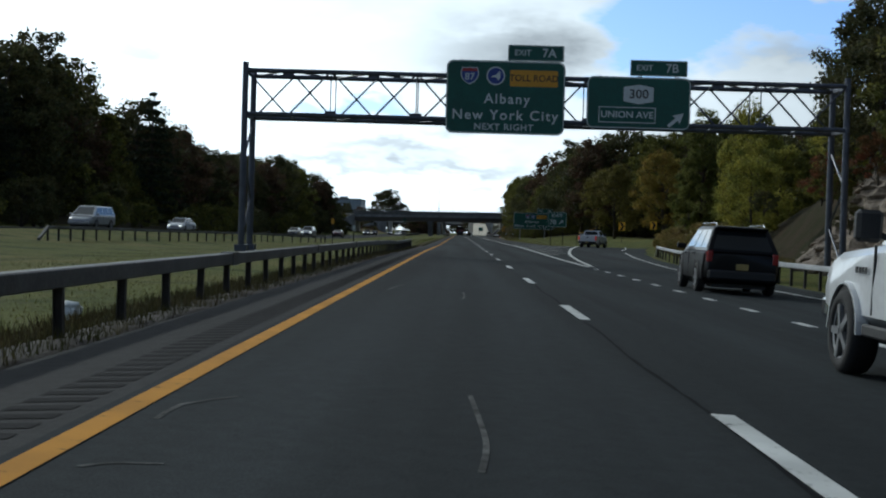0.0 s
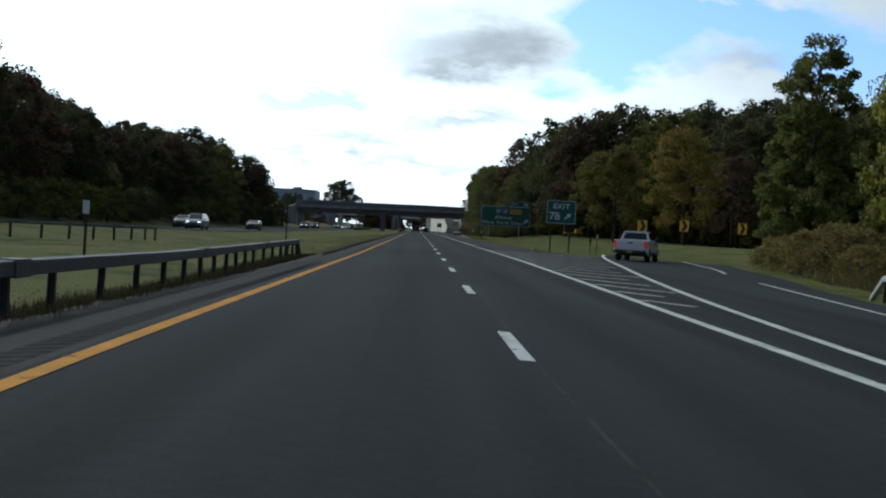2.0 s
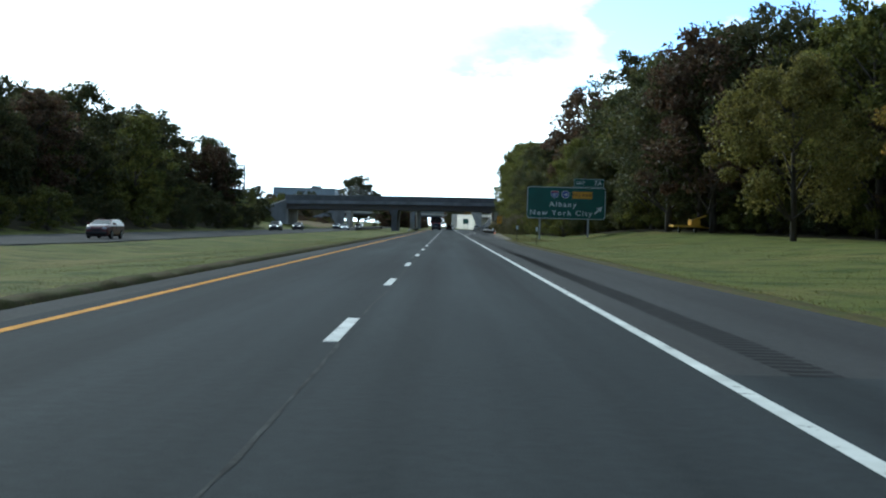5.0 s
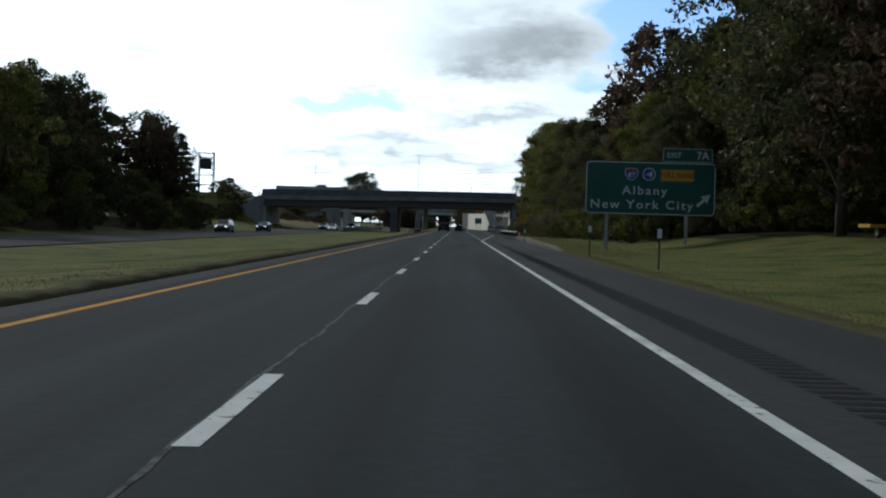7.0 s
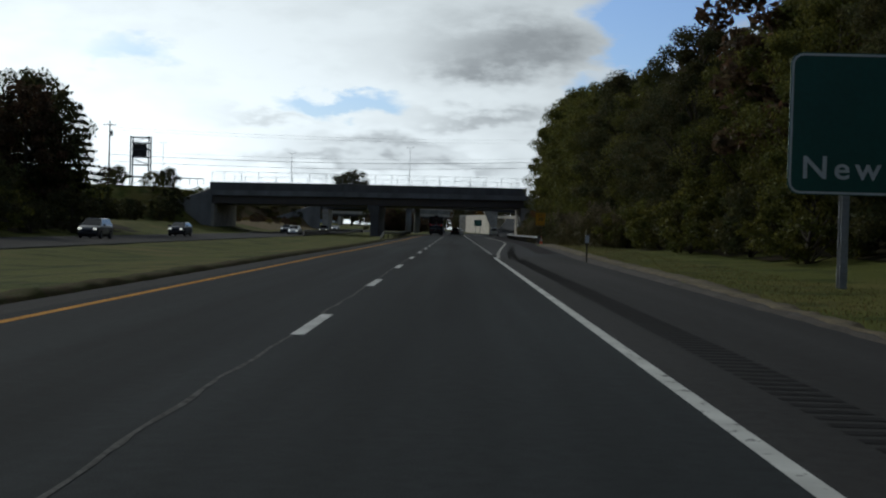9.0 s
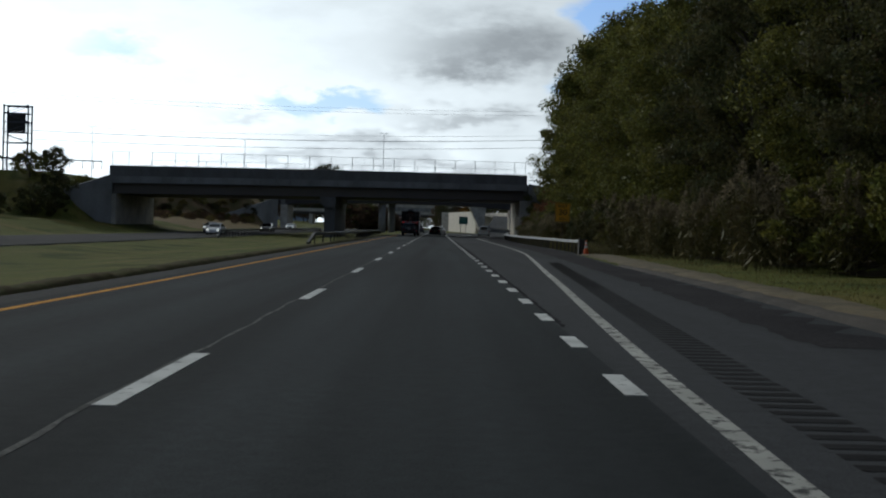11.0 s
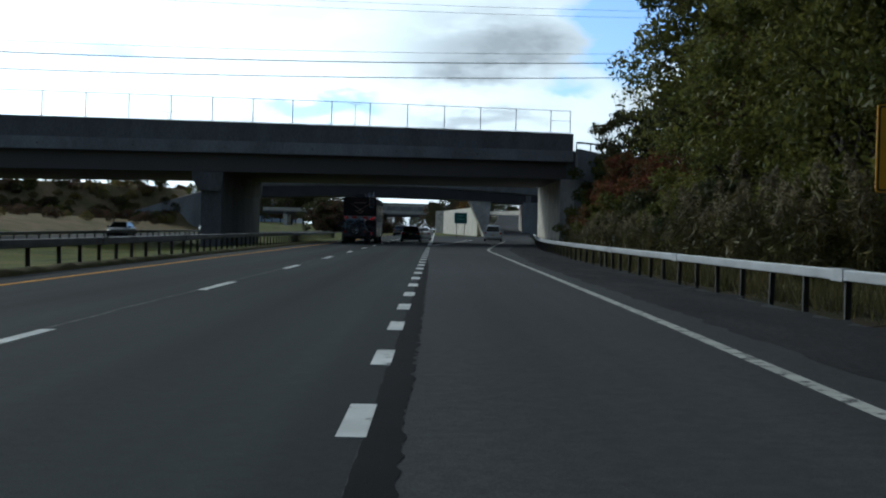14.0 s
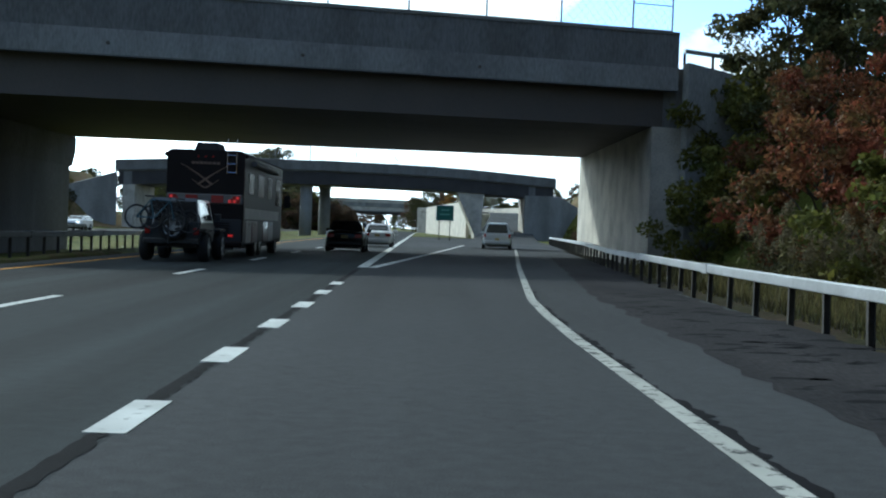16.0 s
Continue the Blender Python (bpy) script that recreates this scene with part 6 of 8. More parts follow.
def car(name, label, m, paint, style="sedan", length=4.7, width=1.80, height=1.45, lit_tail=False, lit_head=False, group="cars on the road", wheel_r=0.33, plate=True, category="car", rails=False, rear_spoiler=False):
    c = thing(name, label, category, m, group)
    hl, hw = length / 2, width / 2
    gc = 0.20 if style == "sedan" else 0.26
    prof = {
        "sedan": dict(belt=0.93, hood=0.80, nose=0.66, trunk=0.98, tail=0.90, roof=(-0.23, 0.12), base=(-0.37, 0.27)),
        "suv": dict(belt=1.08, hood=1.02, nose=0.86, trunk=1.08, tail=1.04, roof=(-0.41, 0.10), base=(-0.495, 0.27)),
        "minivan": dict(belt=1.05, hood=0.92, nose=0.72, trunk=1.05, tail=1.02, roof=(-0.45, 0.17), base=(-0.495, 0.36)),
        "van": dict(belt=1.15, hood=1.05, nose=0.85, trunk=1.15, tail=1.1, roof=(-0.47, 0.24), base=(-0.495, 0.36)),
    }[style]
    st = [(-hl, hw * 0.86, gc + 0.18, prof["tail"] - 0.06), (-hl + 0.06, hw * 0.93, gc + 0.06, prof["tail"]), (-hl + 0.35, hw * 0.985, gc, prof["trunk"]),
          (prof["base"][0] * length + 0.2, hw, gc, prof["belt"] + (0.03 if style == "sedan" else 0)), (0, hw, gc, prof["belt"]), (prof["base"][1] * length, hw, gc, prof["belt"] - 0.01),
          (prof["base"][1] * length + 0.25, hw * 0.985, gc, prof["hood"] + 0.06), (hl - 0.45, hw * 0.96, gc, prof["hood"]), (hl - 0.12, hw * 0.90, gc + 0.04, prof["nose"] + 0.04), (hl, hw * 0.80, gc + 0.12, prof["nose"] - 0.10)]
    soft(part("body", loft(bmesh.new(), [section(*s) for s in st]), paint, c))
    # cabin
    bz, rz = prof["belt"] - 0.03, height
    yb0, yb1 = prof["base"][0] * length, prof["base"][1] * length
    yr0, yr1 = prof["roof"][0] * length, prof["roof"][1] * length
    wb, wr = hw * 0.93, hw * 0.70
    base = [(-wb, yb0, bz), (wb, yb0, bz), (wb, yb1, bz), (-wb, yb1, bz)]
    roof = [(-wr, yr0, rz - 0.04), (wr, yr0, rz - 0.04), (wr, yr1, rz - 0.04), (-wr, yr1, rz - 0.04)]
    bm = bmesh.new()
    b = [bm.verts.new(p) for p in base]
    t = [bm.verts.new(p) for p in roof]
    crown = [bm.verts.new((p[0] * 0.82, p[1] * 0.94, rz)) for p in roof]
    for k in range(4):
        j = (k + 1) % 4
        bm.faces.new((b[k], b[j], t[j], t[k]))
        bm.faces.new((t[k], t[j], crown[j], crown[k]))
    bm.faces.new(crown)
    bmesh.ops.recalc_face_normals(bm, faces=bm.faces)
    edges = [e for e in bm.edges if not (e.verts[0] in b and e.verts[1] in b)]
    bmesh.ops.bevel(bm, geom=edges, offset=0.055, segments=3, affect="EDGES", clamp_overlap=True)
    soft(part("roof", bm, paint, c))
    rear = (base[0], base[1], roof[1], roof[0])
    front = (base[2], base[3], roof[3], roof[2])
    right = (base[1], base[2], roof[2], roof[1])
    left = (base[3], base[0], roof[0], roof[3])
    panel_quad("rear_window", inset4(rear, 0.08, 0.92, 0.14 if style == "sedan" else 0.10, 0.90), GLASS, c, 0.008)
    panel_quad("windscreen", inset4(front, 0.06, 0.94, 0.08, 0.92), GLASS, c, 0.008)
    cuts = ((0.05, 0.20), (0.24, 0.56), (0.59, 0.93)) if style == "sedan" else ((0.05, 0.28), (0.31, 0.60), (0.63, 0.93))
    for a, z in cuts:
        panel_quad("side_window", inset4(right, a, z, 0.12, 0.88), GLASS, c, 0.008)
        panel_quad("side_window", inset4(left, 1 - z, 1 - a, 0.12, 0.88), GLASS, c, 0.008)
    # wheels and arches
    wy = length * 0.29
    for y in (-wy, wy):
        for s in (-1, 1):
            wheel(c, s * (hw - 0.08), y, wheel_r, 0.22, s)
            bm = bmesh.new()
            arc = [(y + (wheel_r + 0.06) * math.cos(a), wheel_r + (wheel_r + 0.06) * math.sin(a)) for a in (math.pi * k / 12 for k in range(13))]
            vs = [[bm.verts.new((s * (hw + dx), yy, zz)) for yy, zz in arc] for dx in (0.012, -0.06)]
            mid = [bm.verts.new((s * (hw + 0.012), y + (yy - y) * 0.88, wheel_r + (zz - wheel_r) * 0.88)) for yy, zz in arc]
            for k in range(12):
                bm.faces.new((vs[0][k], vs[0][k + 1], vs[1][k + 1], vs[1][k]))
                bm.faces.new((mid[k], mid[k + 1], vs[0][k + 1], vs[0][k]))
            part("wheel_arch", bm, TRIM if style != "sedan" else paint, c)
            # black half disc on the uncut body, painted shade of the arch opening
            bm = bmesh.new()
            vs = [bm.verts.new((s * (hw + 0.006), y + wheel_r * 1.02 * math.cos(a), wheel_r + wheel_r * 1.02 * math.sin(a))) for a in (math.pi * k / 12 for k in range(13))]
            bm.faces.new(vs)
            part("wheel_well_shade", bm, TRIM, c)
    # lamps, bumpers, mirrors, handles, plate
    tz = prof["tail"] - 0.14
    for s in (-1, 1):
        bm = bmesh.new()
        if style == "sedan":
            box(bm, s * hw * 0.52 if s > 0 else s * hw * 0.88, s * hw * 0.88 if s > 0 else s * hw * 0.52, -hl - 0.02, -hl + 0.2, tz - 0.10, tz + 0.07, 0.02)
        else:
            box(bm, s * hw * 0.76 if s > 0 else s * hw * 0.92, s * hw * 0.92 if s > 0 else s * hw * 0.76, -hl - 0.015, -hl + 0.22, tz - 0.12, tz + 0.16, 0.03)
        part("tail_lamp", bm, TAIL_LIT if lit_tail else TAIL_RED, c)
        bm = bmesh.new()
        x0, x1 = sorted((s * hw * 0.50, s * hw * 0.83))
        box(bm, x0, x1, hl - 0.24, hl + 0.0, prof["nose"] - 0.13, prof["nose"] + 0.0, 0.03)
        part("headlamp", bm, HEAD_LIT if lit_head else LAMP_CLEAR, c)
        bm = bmesh.new()
        x0, x1 = sorted((s * hw * 0.96, s * (hw + 0.2)))
        box(bm, x0, x1, yb1 - 0.42, yb1 - 0.28, bz + 0.02, bz + 0.17, 0.03)
        part("mirror", bm, paint, c)
        for y in (-0.25 * length * 0.6, 0.12 * length):
            bm = bmesh.new()
            x0, x1 = sorted((s * (hw - 0.02), s * (hw + 0.03)))
            box(bm, x0, x1, y, y + 0.2, bz - 0.10, bz - 0.06, 0.008)
            part("door_handle", bm, paint, c)
        for y in (0.02 * length, 0.25 * length, -0.2 * length):
            bm = bmesh.new()
            x0, x1 = sorted((s * (hw - 0.01), s * (hw + 0.003)))
            box(bm, x0, x1, y - 0.004, y + 0.004, gc + 0.16, bz - 0.02)
            part("door_gap", bm, TRIM, c)
    bm = bmesh.new()
    box(bm, -hw * 0.88, hw * 0.88, -hl - 0.06, -hl + 0.2, gc + 0.1, gc + 0.34, 0.05)
    part("rear_bumper", bm, TRIM if style == "suv" else paint, c)
    bm = bmesh.new()
    box(bm, -hw * 0.86, hw * 0.86, hl - 0.2, hl + 0.05, gc + 0.05, gc + 0.28, 0.05)
    part("front_bumper", bm, TRIM if style == "suv" else paint, c)
    bm = bmesh.new()
    box(bm, -hw * 0.45, hw * 0.45, hl - 0.1, hl + 0.012, prof["nose"] - 0.30, prof["nose"] - 0.13, 0.02)
    part("grille", bm, TRIM, c)
    if plate:
        bm = bmesh.new()
        box(bm, -0.15, 0.15, -hl - 0.075 if style == "sedan" else -hl - 0.03, -hl, tz - 0.12 if style == "sedan" else tz - 0.28, tz + 0.03 if style == "sedan" else tz - 0.13, 0.004)
        part("plate", bm, PLATE, c)
    if rails:
        for s in (-1, 1):
            part("roof_rail", tube(bmesh.new(), [(s * wr * 0.9, yr0 + 0.1, rz), (s * wr * 0.9, yr0 + 0.2, rz + 0.06), (s * wr * 0.9, yr1 - 0.3, rz + 0.06), (s * wr * 0.9, yr1 - 0.15, rz)], 0.018, 6), CHROME, c)
    if rear_spoiler:
        bm = bmesh.new()
        box(bm, -wr * 0.95, wr * 0.95, yr0 - 0.22, yr0 + 0.1, rz - 0.07, rz - 0.02, 0.015)
        part("spoiler", bm, paint, c)
    bm = bmesh.new()
    box(bm, -hw * 0.7, hw * 0.7, -hl + 0.3, hl - 0.3, 0.16, gc + 0.1)
    part("underbody", bm, TRIM, c)
    return c


def pickup(name, label, m, paint, length=5.8, width=2.0, height=1.92, bed=1.9, lit=True, group="cars on the road"):
    c = thing(name, label, "pickup truck", m, group)
    hl, hw = length / 2, width / 2
    gc, belt = 0.48, 1.26
    cab0 = -hl + bed + 0.06
    yb1 = hl - 1.75
    # cab and bonnet
    st = [(cab0, hw * 0.97, gc, belt), (cab0 + 1.6, hw, gc, belt), (yb1, hw, gc, belt - 0.01), (yb1 + 0.25, hw * 0.99, gc, belt - 0.03), (hl - 0.4, hw * 0.97, gc, belt - 0.10), (hl - 0.1, hw * 0.93, gc + 0.05, belt - 0.18), (hl, hw * 0.88, gc + 0.12, belt - 0.30)]
    soft(part("body", loft(bmesh.new(), [section(*s) for s in st]), paint, c))
    wb, wr, rz = hw * 0.93, hw * 0.74, height
    base = [(-wb, cab0 + 0.05, belt - 0.03), (wb, cab0 + 0.05, belt - 0.03), (wb, yb1, belt - 0.03), (-wb, yb1, belt - 0.03)]
    roof = [(-wr, cab0 + 0.25, rz - 0.04), (wr, cab0 + 0.25, rz - 0.04), (wr, yb1 - 0.75, rz - 0.04), (-wr, yb1 - 0.75, rz - 0.04)]
    bm = bmesh.new()
    b, t = [bm.verts.new(p) for p in base], [bm.verts.new(p) for p in roof]
    cr = [bm.verts.new((p[0] * 0.85, p[1], rz)) for p in roof]
    for k in range(4):
        j = (k + 1) % 4
        bm.faces.new((b[k], b[j], t[j], t[k]))
        bm.faces.new((t[k], t[j], cr[j], cr[k]))
    bm.faces.new(cr)
    bmesh.ops.recalc_face_normals(bm, faces=bm.faces)
    part("roof", bm, paint, c)
    rear, front = (base[0], base[1], roof[1], roof[0]), (base[2], base[3], roof[3], roof[2])
    right, left = (base[1], base[2], roof[2], roof[1]), (base[3], base[0], roof[0], roof[3])
    panel_quad("rear_window", inset4(rear, 0.08, 0.92, 0.14, 0.88), GLASS, c, 0.008)
    panel_quad("windscreen", inset4(front, 0.06, 0.94, 0.08, 0.92), GLASS, c, 0.008)
    for a, z in ((0.06, 0.42), (0.46, 0.92)):
        panel_quad("side_window", inset4(right, a, z, 0.10, 0.88), GLASS, c, 0.008)
        panel_quad("side_window", inset4(left, 1 - z, 1 - a, 0.10, 0.88), GLASS, c, 0.008)
    # open bed
    for s in (-1, 1):
        bm = bmesh.new()
        x0, x1 = sorted((s * (hw - 0.10), s * hw))
        box(bm, x0, x1, -hl + 0.03, cab0 - 0.03, gc + 0.05, belt - 0.02, 0.03)
        part("bed_side", bm, paint, c)
    bm = bmesh.new()
    box(bm, -hw + 0.1, hw - 0.1, -hl + 0.08, cab0 - 0.03, gc + 0.15, gc + 0.25)
    part("bed_floor", bm, TRIM, c)
    bm = bmesh.new()
    box(bm, -hw + 0.16, hw - 0.16, -hl, -hl + 0.08, gc + 0.12, belt - 0.02, 0.02)
    tg = part("tailgate", bm, paint, c)
    bm = bmesh.new()
    box(bm, -0.16, 0.16, -hl - 0.012, -hl + 0.01, belt - 0.22, belt - 0.14, 0.01)
    part("handle", bm, TRIM, tg)
    bm = bmesh.new()
    box(bm, -hw + 0.02, hw - 0.02, -hl - 0.18, -hl + 0.02, gc - 0.02, gc + 0.18, 0.04)
    part("rear_bumper", bm, TRIM, c, "black step bumper")
    bm = bmesh.new()
    box(bm, -0.16, 0.16, -hl - 0.19, -hl - 0.17, gc + 0.02, gc + 0.15)
    part("plate", bm, PLATE, c)
    bm = bmesh.new()
    box(bm, -hw * 0.92, hw * 0.92, hl - 0.15, hl + 0.08, gc - 0.02, gc + 0.22, 0.05)
    part("front_bumper", bm, CHROME, c)
    bm = bmesh.new()
    box(bm, -hw * 0.5, hw * 0.5, hl - 0.08, hl + 0.02, gc + 0.25, belt - 0.36, 0.03)
    part("grille", bm, TRIM, c)
    for s in (-1, 1):
        bm = bmesh.new()
        x0, x1 = sorted((s * (hw - 0.16), s * (hw - 0.005)))
        box(bm, x0, x1, -hl - 0.005, -hl + 0.1, belt - 0.46, belt - 0.06, 0.015)
        part("tail_lamp", bm, TAIL_LIT if lit else TAIL_RED, c)
        bm = bmesh.new()
        x0, x1 = sorted((s * hw * 0.55, s * hw * 0.88))
        box(bm, x0, x1, hl - 0.2, hl + 0.0, belt - 0.44, belt - 0.26, 0.03)
        part("headlamp", bm, LAMP_CLEAR, c)
        bm = bmesh.new()
        x0, x1 = sorted((s * (hw + 0.03), s * (hw + 0.26)))
        box(bm, x0, x1, yb1 - 0.35, yb1 - 0.22, belt - 0.02, belt + 0.26, 0.035)
        mr = part("mirror", bm, TRIM, c, "black towing mirror")
        part("mirror_arm", beam(bmesh.new(), (s * (hw - 0.05), yb1 - 0.28, belt + 0.02), (s * (hw + 0.08), yb1 - 0.28, belt + 0.06), 0.05, 0.05), TRIM, c)
        for y in (cab0 + 0.95, yb1 - 1.0):
            bm = bmesh.new()
            x0, x1 = sorted((s * (hw - 0.01), s * (hw + 0.035)))
            box(bm, x0, x1, y, y + 0.2, belt - 0.16, belt - 0.11, 0.01)
            part("door_handle", bm, CHROME, c)
        for y in (cab0 + 1.22, yb1 - 0.05, cab0 + 0.04):
            bm = bmesh.new()
            x0, x1 = sorted((s * (hw - 0.02), s * (hw + 0.003)))
            box(bm, x0, x1, y - 0.006, y + 0.006, gc + 0.12, belt - 0.04)
            part("door_gap", bm, TRIM, c)
        bm = bmesh.new()
        x0, x1 = sorted((s * (hw + 0.001), s * (hw + 0.008)))
        for k in range(4):
            box(bm, x0, x1, yb1 + 0.12 + k * 0.09, yb1 + 0.18 + k * 0.09, belt - 0.30, belt - 0.24)
        part("badge_bar", bm, TRIM, c)
        bm = bmesh.new()
        x0, x1 = sorted((s * (hw - 0.06), s * (hw + 0.015)))
        box(bm, x0, x1, -hl + 1.6, hl - 1.6, gc - 0.08, gc + 0.03, 0.02)
        part("running_board", bm, TRIM, c)
        for y in (-hl + 1.25, hl - 1.05):
            wheel(c, s * (hw - 0.09), y, 0.40, 0.27, s, spokes=5)
            bm = bmesh.new()
            arc = [(y + 0.47 * math.cos(a), 0.40 + 0.47 * math.sin(a)) for a in (math.pi * k / 12 for k in range(13))]
            vs = [[bm.verts.new((s * (hw + dx), yy, zz)) for yy, zz in arc] for dx in (0.035, -0.08)]
            mid = [bm.verts.new((s * (hw + 0.035), y + (yy - y) * 0.955, 0.40 + (zz - 0.40) * 0.955)) for yy, zz in arc]
            for k in range(12):
                bm.faces.new((vs[0][k], vs[0][k + 1], vs[1][k + 1], vs[1][k]))
                bm.faces.new((mid[k], mid[k + 1], vs[0][k + 1], vs[0][k]))
            part("wheel_arch", bm, paint, c)
            # dark half disc imitates the shaded hollow round the wheel; the body is closed
            bm = bmesh.new()
            bm.faces.new([bm.verts.new((s * (hw + 0.006), y + 0.455 * math.cos(a), 0.40 + 0.455 * math.sin(a))) for a in (math.pi * k / 12 for k in range(13))])
            part("wheel_well_shade", bm, TRIM, c)
    bm = bmesh.new()
    box(bm, -hw * 0.7, hw * 0.7, -hl + 0.2, hl - 0.3, 0.32, gc + 0.12)
    part("chassis", bm, TRIM, c)
    return c


# ---- motor home with a towed off-roader ----
RV_DARK = mat("rv_brown", (0.013, 0.009, 0.009), rough=0.5, spec=0.14, vary=0.2, scale=1.5, bump=0.0, space="object")
RV_TAN = mat("rv_tan_stripe", (0.17, 0.105, 0.07), rough=0.6, vary=0.2, bump=0.0, space="object")
RV_GLASS = mat("rv_dark_window", (0.006, 0.006, 0.008), rough=0.2, spec=0.22, vary=0.1, bump=0.0, space="object")
RV_SILVER = mat("rv_silver", (0.17, 0.155, 0.145), rough=0.5, vary=0.3, scale=1.5, bump=0.0, space="object")
RV_MAROON = car_paint("rv_maroon", (0.07, 0.018, 0.016))


def swoosh(bm, pts, w0, w1, y):
    n = len(pts)
    prev = None
    for i, (x, z) in enumerate(pts):
        a, b = pts[max(i - 1, 0)], pts[min(i + 1, n - 1)]
        d = Vector((b[0] - a[0], b[1] - a[1])).normalized()
        w = w0 + (w1 - w0) * i / (n - 1)
        p, q = bm.verts.new((x - d.y * w, y, z + d.x * w)), bm.verts.new((x + d.y * w, y, z - d.x * w))
        if prev:
            bm.faces.new((prev[0], p, q, prev[1]))
        prev = (p, q)
    return bm


def motor_home(m):
    c = thing("motor_home", "dark brown motor home with tan swooshes and roof ladder", "motor home", m)
    L, hw, z0, z1 = 11.2, 1.27, 0.42, 3.52
    prof = rounded(2 * hw, z1 - z0, 0.16, 0, (z0 + z1) / 2, 4)
    bm = loft(bmesh.new(), [[(x * 0.985, 0.0, z) for x, z in prof], [(x, 0.05, z) for x, z in prof], [(x, L - 0.35, z) for x, z in prof], [(x * 0.95, L, z * 0.96 + 0.05) for x, z in prof]])
    part("body", bm, RV_DARK, c)
    # lower panel and engine door at the back
    bm = bmesh.new()
    box(bm, -hw * 0.97, hw * 0.97, -0.03, 0.05, 0.45, 1.28, 0.03)
    part("engine_door", bm, TRIM, c, "black lower rear door with louvres")
    for k in range(6):
        bm = bmesh.new()
        box(bm, -0.85, 0.85, -0.05, -0.02, 0.72 + 0.08 * k, 0.76 + 0.08 * k)
        part("louvre", bm, RV_DARK, c)
    bm = bmesh.new()
    box(bm, -hw * 0.99, hw * 0.99, -0.12, 0.08, 0.36, 0.56, 0.05)
    part("rear_bumper", bm, RV_DARK, c)
    # band with lamps
    bm = bmesh.new()
    box(bm, -hw * 0.98, hw * 0.98, -0.045, 0.03, 1.76, 2.08, 0.03)
    part("lamp_band", bm, RV_SILVER, c, "grey band carrying the tail lamps")
    for s in (-1, 1):
        for x0, x1, lean in ((0.22, 0.62, 0.0), (0.74, 1.16, 0.10)):
            bm = bmesh.new()
            plate(bm, [(s * x0, 1.80), (s * x1, 1.80), (s * x1, 2.04), (s * (x0 + lean * 2), 2.04)][::s], -0.06, -0.045)
            part("lamp_lens", bm, TAIL_RED, c, "dull red lamp lens")
        for x, z in ((0.83, 1.86), (0.98, 1.86), (1.08, 1.97)):
            part("tail_lamp", tube(bmesh.new(), [(s * x, -0.075, z), (s * x, -0.06, z)], 0.055, 12), TAIL_LIT, c)
        # no lamp: the reflector's shine is added as a weak red glow
        part("reflector", beam(bmesh.new(), (s * 0.80, -0.06, 0.74), (s * 0.96, -0.06, 0.74), 0.02, 0.07), TAIL_LIT, c)
    # swooshes: two long strokes that cross, and a shallow chevron under them
    for s in (-1, 1):
        pts = [(s * (0.80 - 1.02 * t), 3.05 - 0.52 * t - 0.14 * t * t) for t in (k / 12 for k in range(13))]
        part("swoosh", swoosh(bmesh.new(), pts, 0.006, 0.036, -0.012 - 0.001 * s), RV_TAN, c, "tan curved stripe")
        pts = [(s * (0.44 - 0.43 * t), 2.56 - 0.36 * t + 0.08 * t * t) for t in (k / 10 for k in range(11))]
        part("swoosh", swoosh(bmesh.new(), pts, 0.006, 0.028, -0.016 - 0.001 * s), RV_TAN, c)
    for k in range(7):
        bm = bmesh.new()
        box(bm, -0.46 + 0.135 * k, -0.35 + 0.135 * k, -0.014, 0.0, 3.05, 3.13)
        part("name_bar", bm, RV_TAN, c)
    for k in range(3):
        part("marker_lamp", tube(bmesh.new(), [(-0.24 + 0.24 * k, -0.03, 3.30), (-0.24 + 0.24 * k, 0.0, 3.30)], 0.035, 8), TAIL_RED, c)
    # cap and roof gear
    bm = bmesh.new()
    loft(bm, [[(x, 0.15, z) for x, z in ((-0.42, 3.5), (0.42, 3.5), (0.32, 3.76), (-0.32, 3.76))], [(x, 1.3, z) for x, z in ((-0.46, 3.5), (0.46, 3.5), (0.36, 3.78), (-0.36, 3.78))]])
    part("roof_air_conditioner", bm, TRIM, c)
    bm = bmesh.new()
    loft(bm, [[(x, 5.6, z) for x, z in ((-0.42, 3.5), (0.42, 3.5), (0.32, 3.74), (-0.32, 3.74))], [(x, 6.8, z) for x, z in ((-0.46, 3.5), (0.46, 3.5), (0.36, 3.76), (-0.36, 3.76))]])
    part("roof_air_conditioner", bm, TRIM, c)
    for s in (-1, 1):
        bm = bmesh.new()
        x0, x1 = sorted((s * (hw - 0.05), s * (hw + 0.1)))
        box(bm, x0, x1, 0.1, 0.35, 3.28, 3.42, 0.03)
        part("roof_corner_fairing", bm, RV_DARK, c)
    # ladder
    lad = new("ladder")
    lad.parent = c
    tagged(lad, "thin steel roof ladder")
    for x in (0.72, 1.02):
        part("rail", tube(bmesh.new(), [(x, -0.10, 2.75), (x, -0.12, 3.5), (x, -0.08, 3.88), (x, 0.15, 3.9)], 0.016, 6), CHROME, lad)
    for z in (2.80, 3.08, 3.36, 3.64):
        part("rung", tube(bmesh.new(), [(0.72, -0.11, z), (1.02, -0.11, z)], 0.014, 6), CHROME, lad)
    # sides
    for s in (-1, 1):
        for a, b, z_0, z_1 in ((1.1, 2.3, 2.15, 2.85), (3.4, 5.0, 2.1, 2.9), (6.2, 7.3, 2.1, 2.9), (8.7, 10.2, 1.9, 2.95)):
            bm = bmesh.new()
            x0, x1 = sorted((s * (hw - 0.01), s * (hw + 0.02)))
